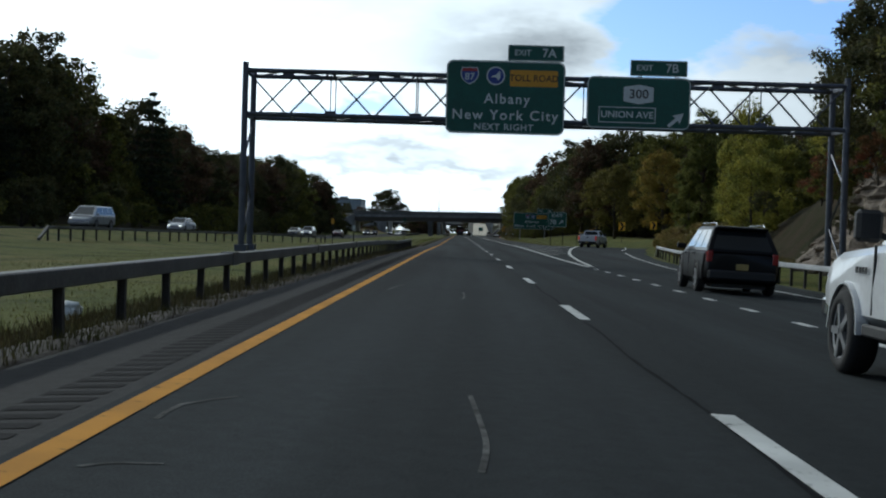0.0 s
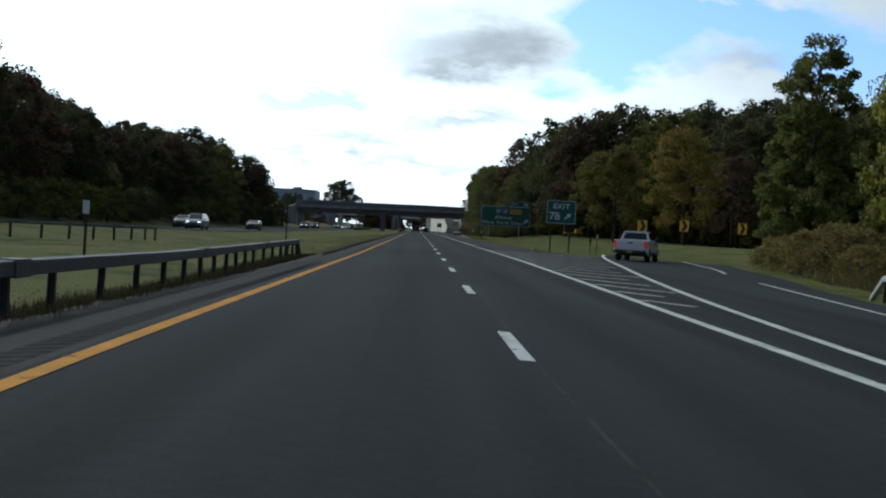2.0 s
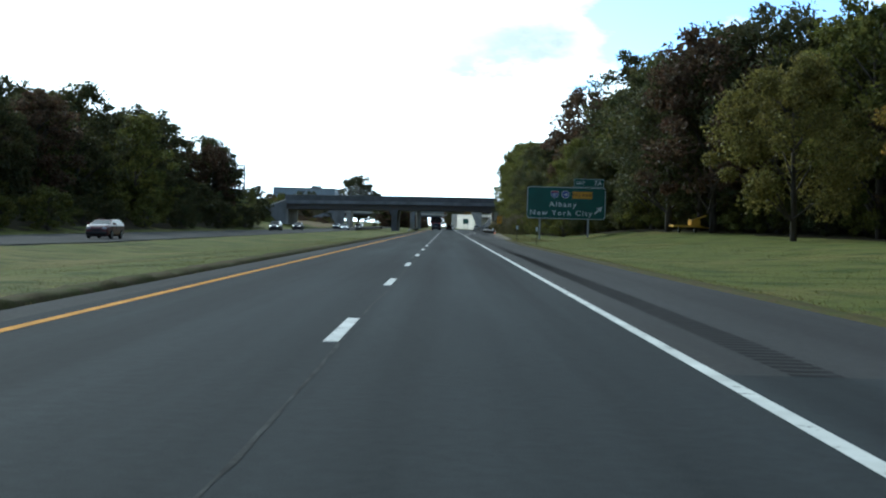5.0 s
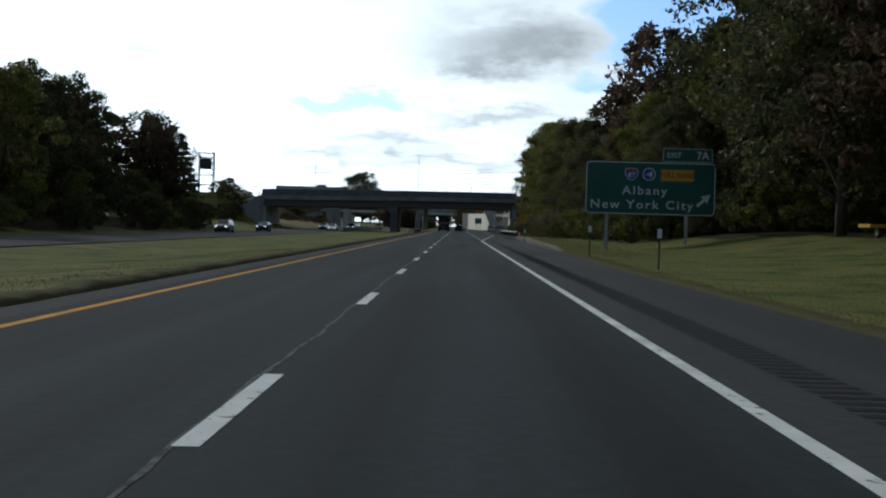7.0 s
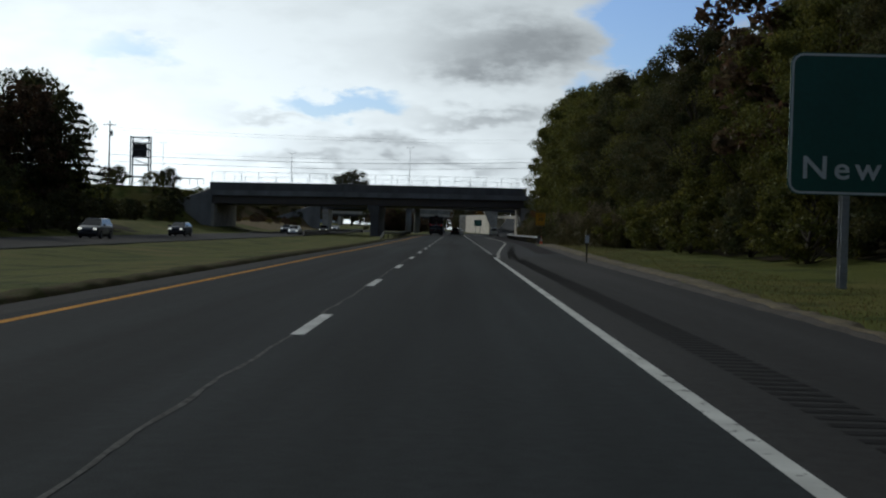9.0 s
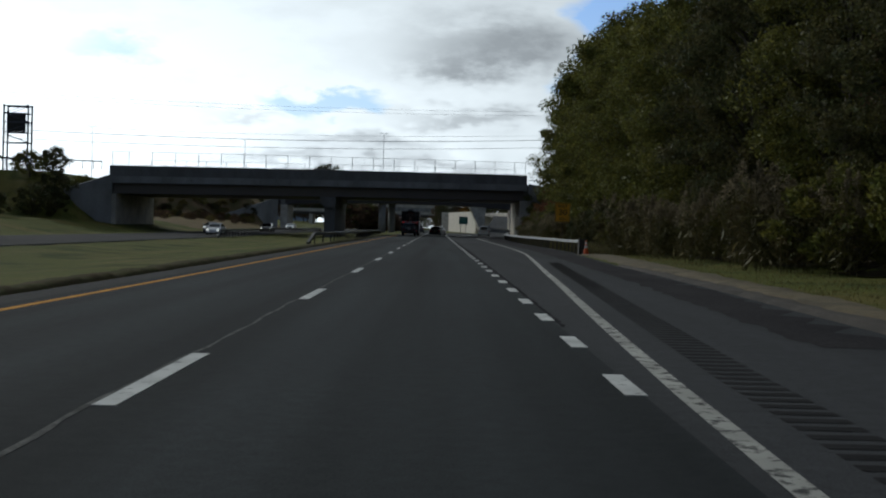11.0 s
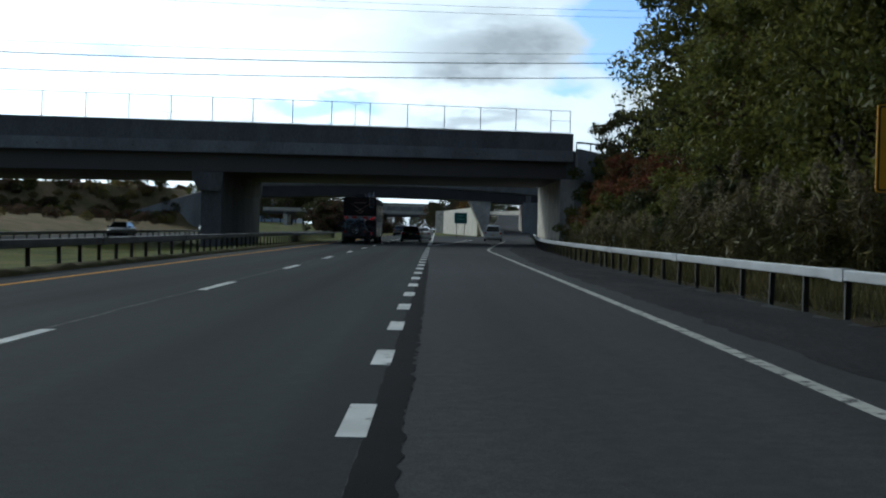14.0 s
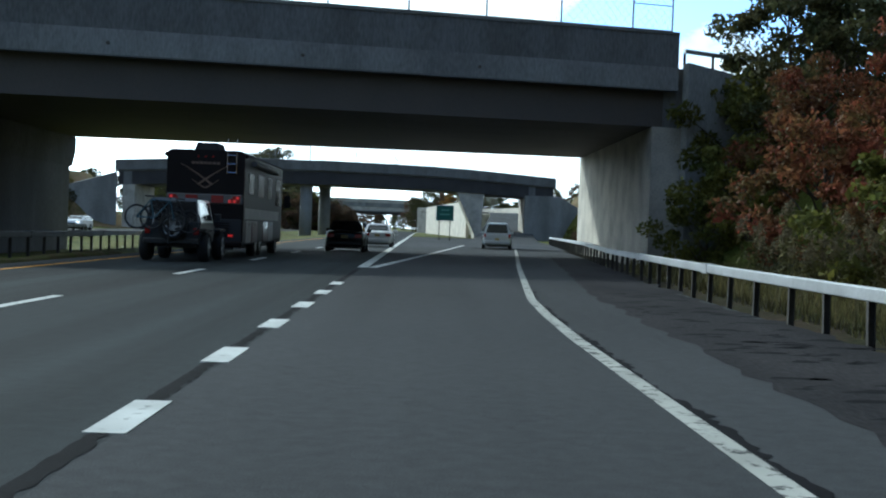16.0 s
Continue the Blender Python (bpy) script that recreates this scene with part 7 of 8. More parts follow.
            box(bm, x0, x1, a, b, z_0, z_1, 0.008)
            part("side_window", bm, RV_GLASS, c)
        for k in range(6):
            bm = bmesh.new()
            x0, x1 = sorted((s * (hw - 0.01), s * (hw + 0.015)))
            ya = 0.6 + 1.5 * k
            if k in (2, 5):
                continue
            box(bm, x0, x1, ya, ya + 1.38, 0.5, 1.24, 0.01)
            dr = part("cargo_door", bm, RV_MAROON if k % 2 else RV_SILVER, c)
            bm = bmesh.new()
            x0, x1 = sorted((s * (hw + 0.012), s * (hw + 0.03)))
            box(bm, x0, x1, ya + 0.6, ya + 0.75, 1.1, 1.16)
            part("latch", bm, CHROME, dr)
        bm = bmesh.new()
        x0, x1 = sorted((s * (hw - 0.005), s * (hw + 0.01)))
        box(bm, x0, x1, 0.3, 9.8, 1.30, 1.66)
        part("side_stripe", bm, RV_SILVER, c)
        wheel(c, s * (hw - 0.17), 3.15 + 0.3, 0.48, 0.30, s, spokes=8)
        wheel(c, s * (hw - 0.17), 4.55, 0.48, 0.30, s, spokes=8)
        wheel(c, s * (hw - 0.17), 9.2, 0.48, 0.30, s, spokes=8)
        bm = bmesh.new()
        x0, x1 = sorted((s * (hw + 0.12), s * (hw + 0.38)))
        box(bm, x0, x1, 10.6, 10.75, 1.85, 2.35, 0.04)
        part("mirror", bm, TRIM, c)
        part("mirror_arm", tube(bmesh.new(), [(s * hw, 10.9, 2.5), (s * (hw + 0.25), 10.7, 2.5), (s * (hw + 0.25), 10.68, 2.3)], 0.03, 6), TRIM, c)
    part("awning", tube(bmesh.new(), [(hw + 0.09, 1.6, 3.18), (hw + 0.09, 8.2, 3.18)], 0.10, 10), RV_SILVER, c, "rolled awning along the roof edge")
    bm = bmesh.new()
    box(bm, -hw * 0.85, hw * 0.85, L - 0.12, L + 0.02, 1.5, 3.0, 0.05)
    part("windscreen", bm, GLASS, c)
    bm = bmesh.new()
    box(bm, -hw * 0.75, hw * 0.75, 0.2, L - 0.4, 0.28, 0.5)
    part("chassis", bm, TRIM, c)
    return c


JEEP_GREY = car_paint("jeep_slate", (0.035, 0.04, 0.048), metal=0.2)
JEEP_TOP = car_paint("jeep_silver", (0.13, 0.14, 0.15), metal=0.3)
BIKE = mat("bicycle_frame_paint", (0.05, 0.12, 0.16), rough=0.35, metal=0.3, vary=0.2, bump=0.0, space="object")
BIKE_RIM = mat("bicycle_rim_grey", (0.10, 0.10, 0.105), rough=0.5, metal=0.4, vary=0.1, bump=0.0, space="object")
BIKE2 = mat("bicycle_frame_dark", (0.03, 0.03, 0.035), rough=0.4, metal=0.3, vary=0.2, bump=0.0, space="object")


def bicycle(m, frame_mat, label):
    b = thing("bicycle", label, "bicycle", m, "bicycles on the rack")
    for x in (-0.52, 0.52):
        wh = new("wheel")
        wh.parent = b
        wh.matrix_basis = pose(x, 0, 0.34)
        for nm, R, r, mm in (("tyre", 0.33, 0.022, RUBBER), ("rim", 0.30, 0.010, BIKE_RIM)):
            bm = bmesh.new()
            ring = [(R * math.cos(a), 0, R * math.sin(a)) for a in (2 * math.pi * k / 28 for k in range(29))]
            tube(bm, ring, r, 6, False)
            part(nm, bm, mm, wh)
        bm = bmesh.new()
        for k in range(12):
            a = math.pi * k / 12
            tube(bm, [(-0.3 * math.cos(a), 0, -0.3 * math.sin(a)), (0.3 * math.cos(a), 0, 0.3 * math.sin(a))], 0.003, 3, False)
        part("spokes", bm, BIKE_RIM, wh)
    seat, head, bb = (-0.18, 0, 0.85), (0.36, 0, 0.86), (-0.05, 0, 0.34)
    for a, c_ in ((seat, head), (seat, bb), (head, bb), (bb, (-0.52, 0, 0.34)), (seat, (-0.52, 0, 0.34)), (head, (0.52, 0, 0.34))):
        part("frame_tube", tube(bmesh.new(), [a, c_], 0.02, 7), frame_mat, b)
    part("handlebar", tube(bmesh.new(), [(0.34, -0.3, 0.98), (0.38, 0, 0.94), (0.34, 0.3, 0.98)], 0.014, 6), TRIM, b)
    bm = bmesh.new()
    box(bm, -0.34, -0.08, -0.06, 0.06, 0.92, 0.97, 0.02)
    part("saddle", bm, TRIM, b)
    part("crank", tube(bmesh.new(), [(-0.05, -0.08, 0.18), (-0.05, 0.08, 0.50)], 0.012, 5), ALLOY, b)
    return b


def towed_jeep(m):
    c = thing("off_roader", "silver-grey soft-top off-roader with fat black tyres", "off-roader", m)
    hw = 0.79
    bm = loft(bmesh.new(), [section(0.0, hw, 0.55, 1.14, shoulder=0.99, r=0.05), section(0.05, hw, 0.5, 1.16, shoulder=0.99, r=0.05), section(2.35, hw, 0.5, 1.16, shoulder=0.99, r=0.05), section(2.6, hw * 0.86, 0.5, 1.14, shoulder=0.97, r=0.05), section(3.75, hw * 0.74, 0.55, 1.08, shoulder=0.97, r=0.05), section(3.85, hw * 0.72, 0.6, 1.02, shoulder=0.97, r=0.05)])
    part("body", bm, JEEP_GREY, c)
    base = [(-hw * 0.97, 0.02, 1.14), (hw * 0.97, 0.02, 1.14), (hw * 0.97, 2.35, 1.14), (-hw * 0.97, 2.35, 1.14)]
    roof = [(-hw * 0.85, 0.16, 1.78), (hw * 0.85, 0.16, 1.78), (hw * 0.85, 2.05, 1.80), (-hw * 0.85, 2.05, 1.80)]
    bm = bmesh.new()
    b, t = [bm.verts.new(p) for p in base], [bm.verts.new(p) for p in roof]
    cr = [bm.verts.new((p[0] * 0.9, p[1] * 0.98 + 0.02, p[2] + 0.05)) for p in roof]
    for k in range(4):
        j = (k + 1) % 4
        bm.faces.new((b[k], b[j], t[j], t[k]))
        bm.faces.new((t[k], t[j], cr[j], cr[k]))
    bm.faces.new(cr)
    bmesh.ops.recalc_face_normals(bm, faces=bm.faces)
    part("hard_top", bm, JEEP_TOP, c, "grey hard top with pale roof")
    panel_quad("rear_window", inset4((base[0], base[1], roof[1], roof[0]), 0.03, 0.97, 0.02, 0.93), RV_GLASS, c, 0.008)
    for quad in ((base[1], base[2], roof[2], roof[1]), (base[3], base[0], roof[0], roof[3])):
        for a, z in ((0.06, 0.48), (0.53, 0.93)):
            panel_quad("side_window", inset4(quad, a, z, 0.10, 0.88), GLASS, c, 0.008)
    panel_quad("windscreen", inset4((base[2], base[3], roof[3], roof[2]), 0.06, 0.94, 0.08, 0.92), GLASS, c, 0.008)
    for s in (-1, 1):
        for y in (0.55, 3.0):
            wheel(c, s * (hw + 0.04), y, 0.43, 0.30, s, spokes=5)
            bm = bmesh.new()
            x0, x1 = sorted((s * (hw - 0.06), s * (hw + 0.18)))
            box(bm, x0, x1, y - 0.52, y + 0.52, 0.88, 0.97, 0.03)
            part("fender_flare", bm, TRIM, c)
        bm = bmesh.new()
        x0, x1 = sorted((s * (hw - 0.17), s * (hw - 0.02)))
        box(bm, x0, x1, -0.07, 0.02, 0.78, 0.98, 0.015)
        part("tail_lamp", bm, TAIL_RED, c)
        bm = bmesh.new()
        x0, x1 = sorted((s * (hw + 0.02), s * (hw + 0.22)))
        box(bm, x0, x1, 2.2, 2.3, 1.2, 1.42, 0.02)
        part("mirror", bm, TRIM, c)
    bm = bmesh.new()
    box(bm, -hw, hw, -0.2, 0.0, 0.5, 0.66, 0.03)
    part("rear_bumper", bm, TRIM, c)
    wh = wheel(c, 0.0, 0.0, 0.40, 0.26, 1, "spare_wheel")
    wh.matrix_basis = Matrix.Translation((0.05, -0.2, 1.0)) @ Matrix.Rotation(radians(-90), 4, "Z")
    # bicycle rack
    rack = new("bicycle_rack")
    rack.parent = c
    part("mast", tube(bmesh.new(), [(0, -0.2, 0.5), (0, -0.55, 0.55), (0, -0.6, 1.65)], 0.03, 7), TRIM, rack)
    for x in (-0.28, 0.28):
        part("arm", tube(bmesh.new(), [(x, -0.42, 1.66), (x, -0.95, 1.74)], 0.02, 6), TRIM, rack)
    part("arm_bar", tube(bmesh.new(), [(-0.28, -0.6, 1.67), (0.28, -0.6, 1.67)], 0.02, 6), TRIM, rack)
    part("tow_bar", beam(bmesh.new(), (0, 3.85, 0.62), (0, 4.95, 0.52), 0.08, 0.08), TRIM, c)
    bm = bmesh.new()
    box(bm, -hw * 0.7, hw * 0.7, 0.1, 3.6, 0.40, 0.56)
    part("chassis", bm, TRIM, c)
    return c


motor_home(pose(-1.74, 478.4, 0.0))
towed_jeep(pose(-1.77, 473.5, 0.0))
bicycle(pose(-2.12, 472.75, 0.88, 0, 4, 2), BIKE, "blue-grey bicycle hanging on the rear rack")
bicycle(pose(-1.75, 472.95, 0.86, 0, -5, 181), BIKE2, "dark bicycle hanging on the rear rack")

PALEVAN = car_paint("pale_silver", (0.50, 0.52, 0.53), metal=0.2)
WHITE, BLACK, SILVER = car_paint("white", (0.68, 0.69, 0.70)), car_paint("black", (0.004, 0.004, 0.005)), car_paint("silver", (0.42, 0.43, 0.44), metal=0.4)
NAVY, REDP, GREYP, BEIGE = car_paint("navy", (0.02, 0.025, 0.045)), car_paint("dark_red", (0.10, 0.012, 0.014)), car_paint("grey", (0.10, 0.105, 0.11), metal=0.4), car_paint("beige", (0.32, 0.29, 0.24), metal=0.3)


def on_road(x, y, turn=0.0):
    z = road_z(x, y)
    return pose(x, y, z, 0, math.degrees(math.atan(cross_fall(y))), turn)


# going the same way
car("sport_utility", "black five-door SUV with tinted windows", on_road(5.25, 33.3, -2), BLACK, "suv", 4.7, 1.90, 1.70, group="cars on the exit lanes", wheel_r=0.37, rails=True, rear_spoiler=True)
pickup("pickup_truck", "white full-size pickup with black towing mirrors", on_road(2.84, 10.55, -1), WHITE, lit=False)
pickup("pickup_truck", "white crew-cab pickup with brake lamps lit on the ramp", on_road(12.1, 128.0, -19), WHITE, 5.5, 1.9, 1.78, 1.6)
car("sedan", "white four-door sedan seen from behind", on_road(2.75, 514.0), WHITE, "sedan", 4.75, 1.80, 1.42)
car("sedan", "black sedan with tinted rear window", on_road(1.85, 497.0), BLACK, "sedan", 4.7, 1.80, 1.45)
car("minivan", "silver-white minivan on the second exit ramp", on_road(10.6, 522.5, -3), PALEVAN, "minivan", 5.0, 1.95, 1.78, group="cars on the exit lanes")
car("sport_utility", "dark grey SUV far along the road", on_road(-1.8, 585.0), GREYP, "suv", 4.7, 1.88, 1.72)
car("sedan", "dark sedan bending round the exit ramp", pose(36, 182, 0.02, 0, 0, -64), NAVY, "sedan", 4.7, 1.8, 1.45, group="cars on the exit lanes")


def oncoming(name, label, lane, y, paint, style, lit=True, **kw):
    x = oncoming_edge(y) - (3.2, 7.0)[lane]
    slope = math.degrees(math.atan2(oncoming_edge(y + 4) - oncoming_edge(y - 4), 8))
    car(name, label, pose(x, y, oncoming_z(y) + 0.035, 0, 0, 180 - slope), paint, style, lit_head=lit, group="oncoming cars", **kw)


oncoming("minivan", "silver-green minivan in the oncoming lanes", 0, 95, SILVER, "minivan", False, length=5.0, width=1.95, height=1.75)
oncoming("sedan", "white sedan in the oncoming lanes", 1, 128, WHITE, "sedan")
oncoming("sport_utility", "silver SUV coming the other way, headlamps lit", 0, 187, SILVER, "suv", length=4.6, width=1.85, height=1.7)
oncoming("sedan", "pale estate car in the oncoming lanes", 1, 199, BEIGE, "suv", False, length=4.6, width=1.8, height=1.55)
oncoming("sport_utility", "dark red SUV in the oncoming lanes", 0, 232, REDP, "suv", False)
oncoming("sport_utility", "dark grey SUV coming the other way, headlamps lit", 1, 352, GREYP, "suv", length=4.6, width=1.85, height=1.7)
oncoming("sedan", "dark hatchback in the oncoming lanes", 1, 384, NAVY, "suv", height=1.55)
oncoming("sedan", "white sedan coming out from the overpass", 0, 452, WHITE, "sedan")
oncoming("sport_utility", "silver SUV coming out from the overpass", 1, 470, SILVER, "suv")
oncoming("sedan", "dark sedan under the overpass", 0, 497, NAVY, "sedan")
oncoming("sport_utility", "white SUV beyond the overpass", 1, 560, WHITE, "suv")


# ---- ground cover ----
LITTER = mat("leaf_litter", (0.045, 0.034, 0.022), rough=0.95, vary=0.5, scale=0.6, fine=9, bump=0.8, tint=(0.028, 0.03, 0.014), spec=0.05)
SHOULDER_DIRT = mat("dirty_shoulder", (0.023, 0.022, 0.024), rough=0.95, vary=0.45, scale=0.9, fine=25, bump=0.5, stretch=(1, 0.25, 1), tint=(0.036, 0.034, 0.036), spec=0.05)


def cover(name, ys, left, right, material, label, lift=0.10, jitter=0.8, nx=10):
    r = random.Random(len(name))
    bm = bmesh.new()
    rows = []
    for y in ys:
        a, b = left(y) + r.uniform(-jitter, jitter), right(y) + r.uniform(-jitter, jitter)
        rows.append([bm.verts.new((a + (b - a) * k / nx, y, ground_z(a + (b - a) * k / nx, y) + (lift if 0 < k < nx else -0.10))) for k in range(nx + 1)])
    for r0, r1 in zip(rows, rows[1:]):
        for k in range(nx):
            bm.faces.new((r0[k], r0[k + 1], r1[k + 1], r1[k]))
    return solo(name, bm, material, label, "ground cover", "structure", smooth=True)


def sod_lip(name, ys, edge, side, width, rise, material, label):
    """Ragged raised edge where turf has grown over the edge of the shoulder."""
    r = random.Random(31)
    bm = bmesh.new()
    rows = []
    for y in ys:
        e = edge(y) + r.uniform(-0.05, 0.05)
        h = rise * r.uniform(0.65, 1.3)
        prof = ((0.0, -0.03), (0.05, h * 0.55), (0.16, h), (width * 0.5, h * 0.85), (width, -0.03))
        rows.append([bm.verts.new((e + side * a, y, ground_z(e + side * a, y) - 0.02 + z + r.uniform(-0.015, 0.015))) for a, z in prof])
    for a, b in zip(rows, rows[1:]):
        for k in range(4):
            bm.faces.new((a[k], a[k + 1], b[k + 1], b[k]) if side > 0 else (a[k + 1], a[k], b[k], b[k + 1]))
    solo(name, bm, material, label, "ground cover", "structure", smooth=True)


SOD = mat("dry_sod", (0.075, 0.058, 0.030), rough=0.95, vary=0.5, scale=1.5, fine=22, bump=0.9, tint=(0.055, 0.060, 0.018), spec=0.05)
sod_lip("sod_edge_median", every(104, 480, 0.4), LEFT_EDGE, -1, 1.1, 0.13, SOD, "raised brown turf edge beside the median shoulder")
sod_lip("soil_edge_rail", every(-8, 104, 0.4), LEFT_EDGE, -1, 0.9, 0.05, DIRT, "dark soil and dead weeds along the foot of the rail")
sod_lip("sod_edge_island", every(150, 262, 0.4), table((150, 175, 230, 262), (7.6, 7.1, 6.7, 7.1)), 1, 0.9, 0.06, SOD, "brown turf edge beside the right shoulder")


def forest_floor(name, inside, label, ya=40, yb=500, material=None):
    """Leaf litter laid on the land's own grid."""
    bm = bmesh.new()
    made = {}

    def v(x, y):
        if (x, y) not in made:
            made[x, y] = bm.verts.new((x, y, grid_z(x, y) + 0.05))
        return made[x, y]

    xs, ys = [x for x in GRID_X if -110 < x < 130], [y for y in GRID_Y if ya < y < yb]
    for x0, x1 in zip(xs, xs[1:]):
        for y0, y1 in zip(ys, ys[1:]):
            if inside((x0 + x1) / 2 + rnd.uniform(-1, 1), (y0 + y1) / 2 + rnd.uniform(-1, 1)):
                bm.faces.new((v(x0, y0), v(x1, y0), v(x1, y1), v(x0, y1)))
    solo(name, bm, material or LITTER, label, "ground cover", "structure", smooth=True)


forest_floor("forest_floor_right", lambda x, y: 226 < y < 478 and x > 15 + max(0, 330 - y) * 0.10 + max(0, 285 - y) * 0.27, "dark leaf litter under the right-hand woods")
forest_floor("forest_floor_ramp", lambda x, y: 128 < y <= 226 and x > 49 + (228 - y) * 0.14, "dark leaf litter on the wooded slope")
forest_floor("forest_floor_cut", lambda x, y: 24 < y <= 128 and x > 18.4 + max(0, y - 96) * 0.3, "dark leaf litter on the slope of the road cut", 20, 132)
forest_floor("forest_floor_left", lambda x, y: 56 < y < 408 and x < oncoming_edge(y) - 17.5, "dark leaf litter under the woods beyond the oncoming lanes")
cover("dry_verge", every(262, 374, 0.6), table((262, 285, 330, 345, 374), (7.15, 8.1, 8.6, 8.8, 9.9)), table((262, 285, 330, 345, 374), (7.5, 9.1, 9.9, 10.7, 12.0)), STRAW, "strip of dry straw-coloured grass", 0.03, 0.22, 4)
cover("dark_verge", every(262, 345, 0.6), table((262, 308, 330, 345), (7.0, 7.4, 7.9, 8.35)), table((262, 285, 330, 345), (7.2, 8.25, 8.8, 8.9)), DIRT, "bare dark soil beside the shoulder", 0.045, 0.14, 3)
cover("brush_soil_ramp", every(80, 126, 2), table((80, 109, 126), (12.5, 15.8, 20.0)), table((80, 126), (22, 33)), LITTER, "dry brush soil beside the ramp", 0.08, 0.5, 8)
cover("dirt_under_rail", every(371, 505, 1.5), table((371, 440, 470, 505), (9.9, 10.05, 11.3, 14.3)), table((371, 440, 470, 505), (12.4, 12.6, 13.4, 15.0)), LITTER, "leaf-strewn soil under the guard rail", 0.05, 0.25, 4)
solo("edge_line_crack", ragged(bmesh.new(), every(425, 463, 0.12), lambda y: RIGHT_LINE(y) + 0.085, lambda y: RIGHT_LINE(y) + 0.14 + 0.06 * math.sin(y * 1.7) * math.sin(y * 0.6), 0.0045, 0.05, rnd), TAR, "dark broken joint along the worn edge line", "road patch", "structure")
solo("shoulder_stain", ragged(bmesh.new(), every(316, 500, 0.5), table((316, 345, 372, 430, 462, 500), (6.3, 7.15, 7.75, 7.7, 8.75, 11.9)), table((316, 345, 372, 430, 462, 500), (7.35, 8.35, 9.6, 9.95, 10.8, 13.8)), 0.004, 0.3, rnd), SHOULDER_DIRT, "dark dirty streaks on the exit shoulder", "road patch", "structure")
for k in range(290):
    y0 = 408 + rnd.uniform(0, 56)
    x0 = lerp_table(y0, (372, 430, 462, 500), (8.0, 7.9, 8.9, 12.0)) + rnd.uniform(-0.2, 1.7)
    bm = bmesh.new()
    lean = rnd.uniform(0.3, 1.6)
    ragged(bm, every(y0, y0 + rnd.uniform(0.12, 0.4), 0.05), lambda y: x0 + lean * (y - y0), at(x0 + rnd.uniform(0.12, 0.6)), 0.0055, 0.06, rnd)
    solo("shoulder_crack", bm, TAR, "short dark crack in the exit shoulder", "road patch", "structure")


def blades(name, count, place, height, material, label, seed, width=0.018, tilt=0.45):
    """Uncountable grass: one pointed blade per place."""
    rng = np.random.default_rng(seed)
    pts = np.array([place(rng) for _ in range(count)])
    a = rng.uniform(0, 2 * np.pi, count)
    h = height * rng.uniform(0.4, 1.25, count)
    w = width * rng.uniform(0.7, 1.6, count)
    dx, dy = np.cos(a) * w, np.sin(a) * w
    lean = rng.normal(size=(count, 2)) * tilt * h[:, None] * 0.6
    v = np.empty((count, 3, 3))
    v[:, 0] = pts + np.stack([-dx, -dy, np.zeros(count)], 1)
    v[:, 1] = pts + np.stack([dx, dy, np.zeros(count)], 1)
    v[:, 2] = pts + np.stack([lean[:, 0], lean[:, 1], h], 1)
    me = bpy.data.meshes.new(name)
    me.vertices.add(count * 3)
    me.vertices.foreach_set("co", v.astype(np.float32).ravel())
    me.loops.add(count * 3)
    me.loops.foreach_set("vertex_index", np.arange(count * 3, dtype=np.int32))
    me.polygons.add(count)
    me.polygons.foreach_set("loop_start", np.arange(0, count * 3, 3, dtype=np.int32))
    me.update()
    me.validate()
    me.materials.append(material)
    tagged(new(name, me), label, "grass", kind="stuff")


def along(ya, yb, edge, lo, hi, power=1.6):
    def place(rng):
        y = rng.uniform(ya, yb)
        x = edge(y) + lo + (hi - lo) * rng.uniform() ** power
        return x, y, ground_z(x, y) - 0.05
    return place


blades("grass_median_edge", 34000, along(102, 470, LEFT_EDGE, -0.02, -1.1), 0.09, DRYGRASS, "dry grass fringe along the median shoulder", 1, 0.009)
blades("grass_median", 70000, along(0, 260, LEFT_EDGE, -0.4, -11.0, 1.4), 0.04, GREENGRASS, "short green median grass", 2, 0.008)
blades("grass_under_rail", 46000, along(-4, 104, at(-5.5), -0.8, 0.42, 1.0), 0.17, WEED, "low dark weeds under the median rail", 3, 0.008)
blades("grass_island_edge", 12000, along(138, 256, table((138, 150, 175, 230, 256), (8.2, 7.65, 7.15, 6.75, 7.1)), 0.05, 1.2), 0.055, DRYGRASS, "dry grass fringe along the right shoulder", 4, 0.012)
blades("grass_island", 26000, along(138, 290, table((138, 150, 175, 290), (8.8, 7.8, 7.3, 7.6)), 0.2, 14.0, 1.1), 0.05, GREENGRASS, "short green grass on the island", 5, 0.012)
blades("grass_right_verge", 14000, along(255, 374, table((255, 300, 345, 374), (7.6, 8.6, 9.4, 10.6)), 0.2, 4.2, 1.0), 0.075, DRYGRASS, "dry straw grass at the wood's edge", 6, 0.012)
blades("grass_behind_rail", 26000, along(372, 486, table((372, 440, 470, 486), (10.4, 10.5, 11.9, 13.0)), 0.1, 3.4, 0.9), 0.55, REED_STEM, "tall weeds behind the guard rail", 7, 0.016)
blades("brush_by_ramp", 22000, along(76, 128, table((76, 109, 128), (12.8, 16.2, 21.5)), 0.0, 6.5, 1.0), 0.5, DRYGRASS, "tall dry brush beside the ramp", 8, 0.02)


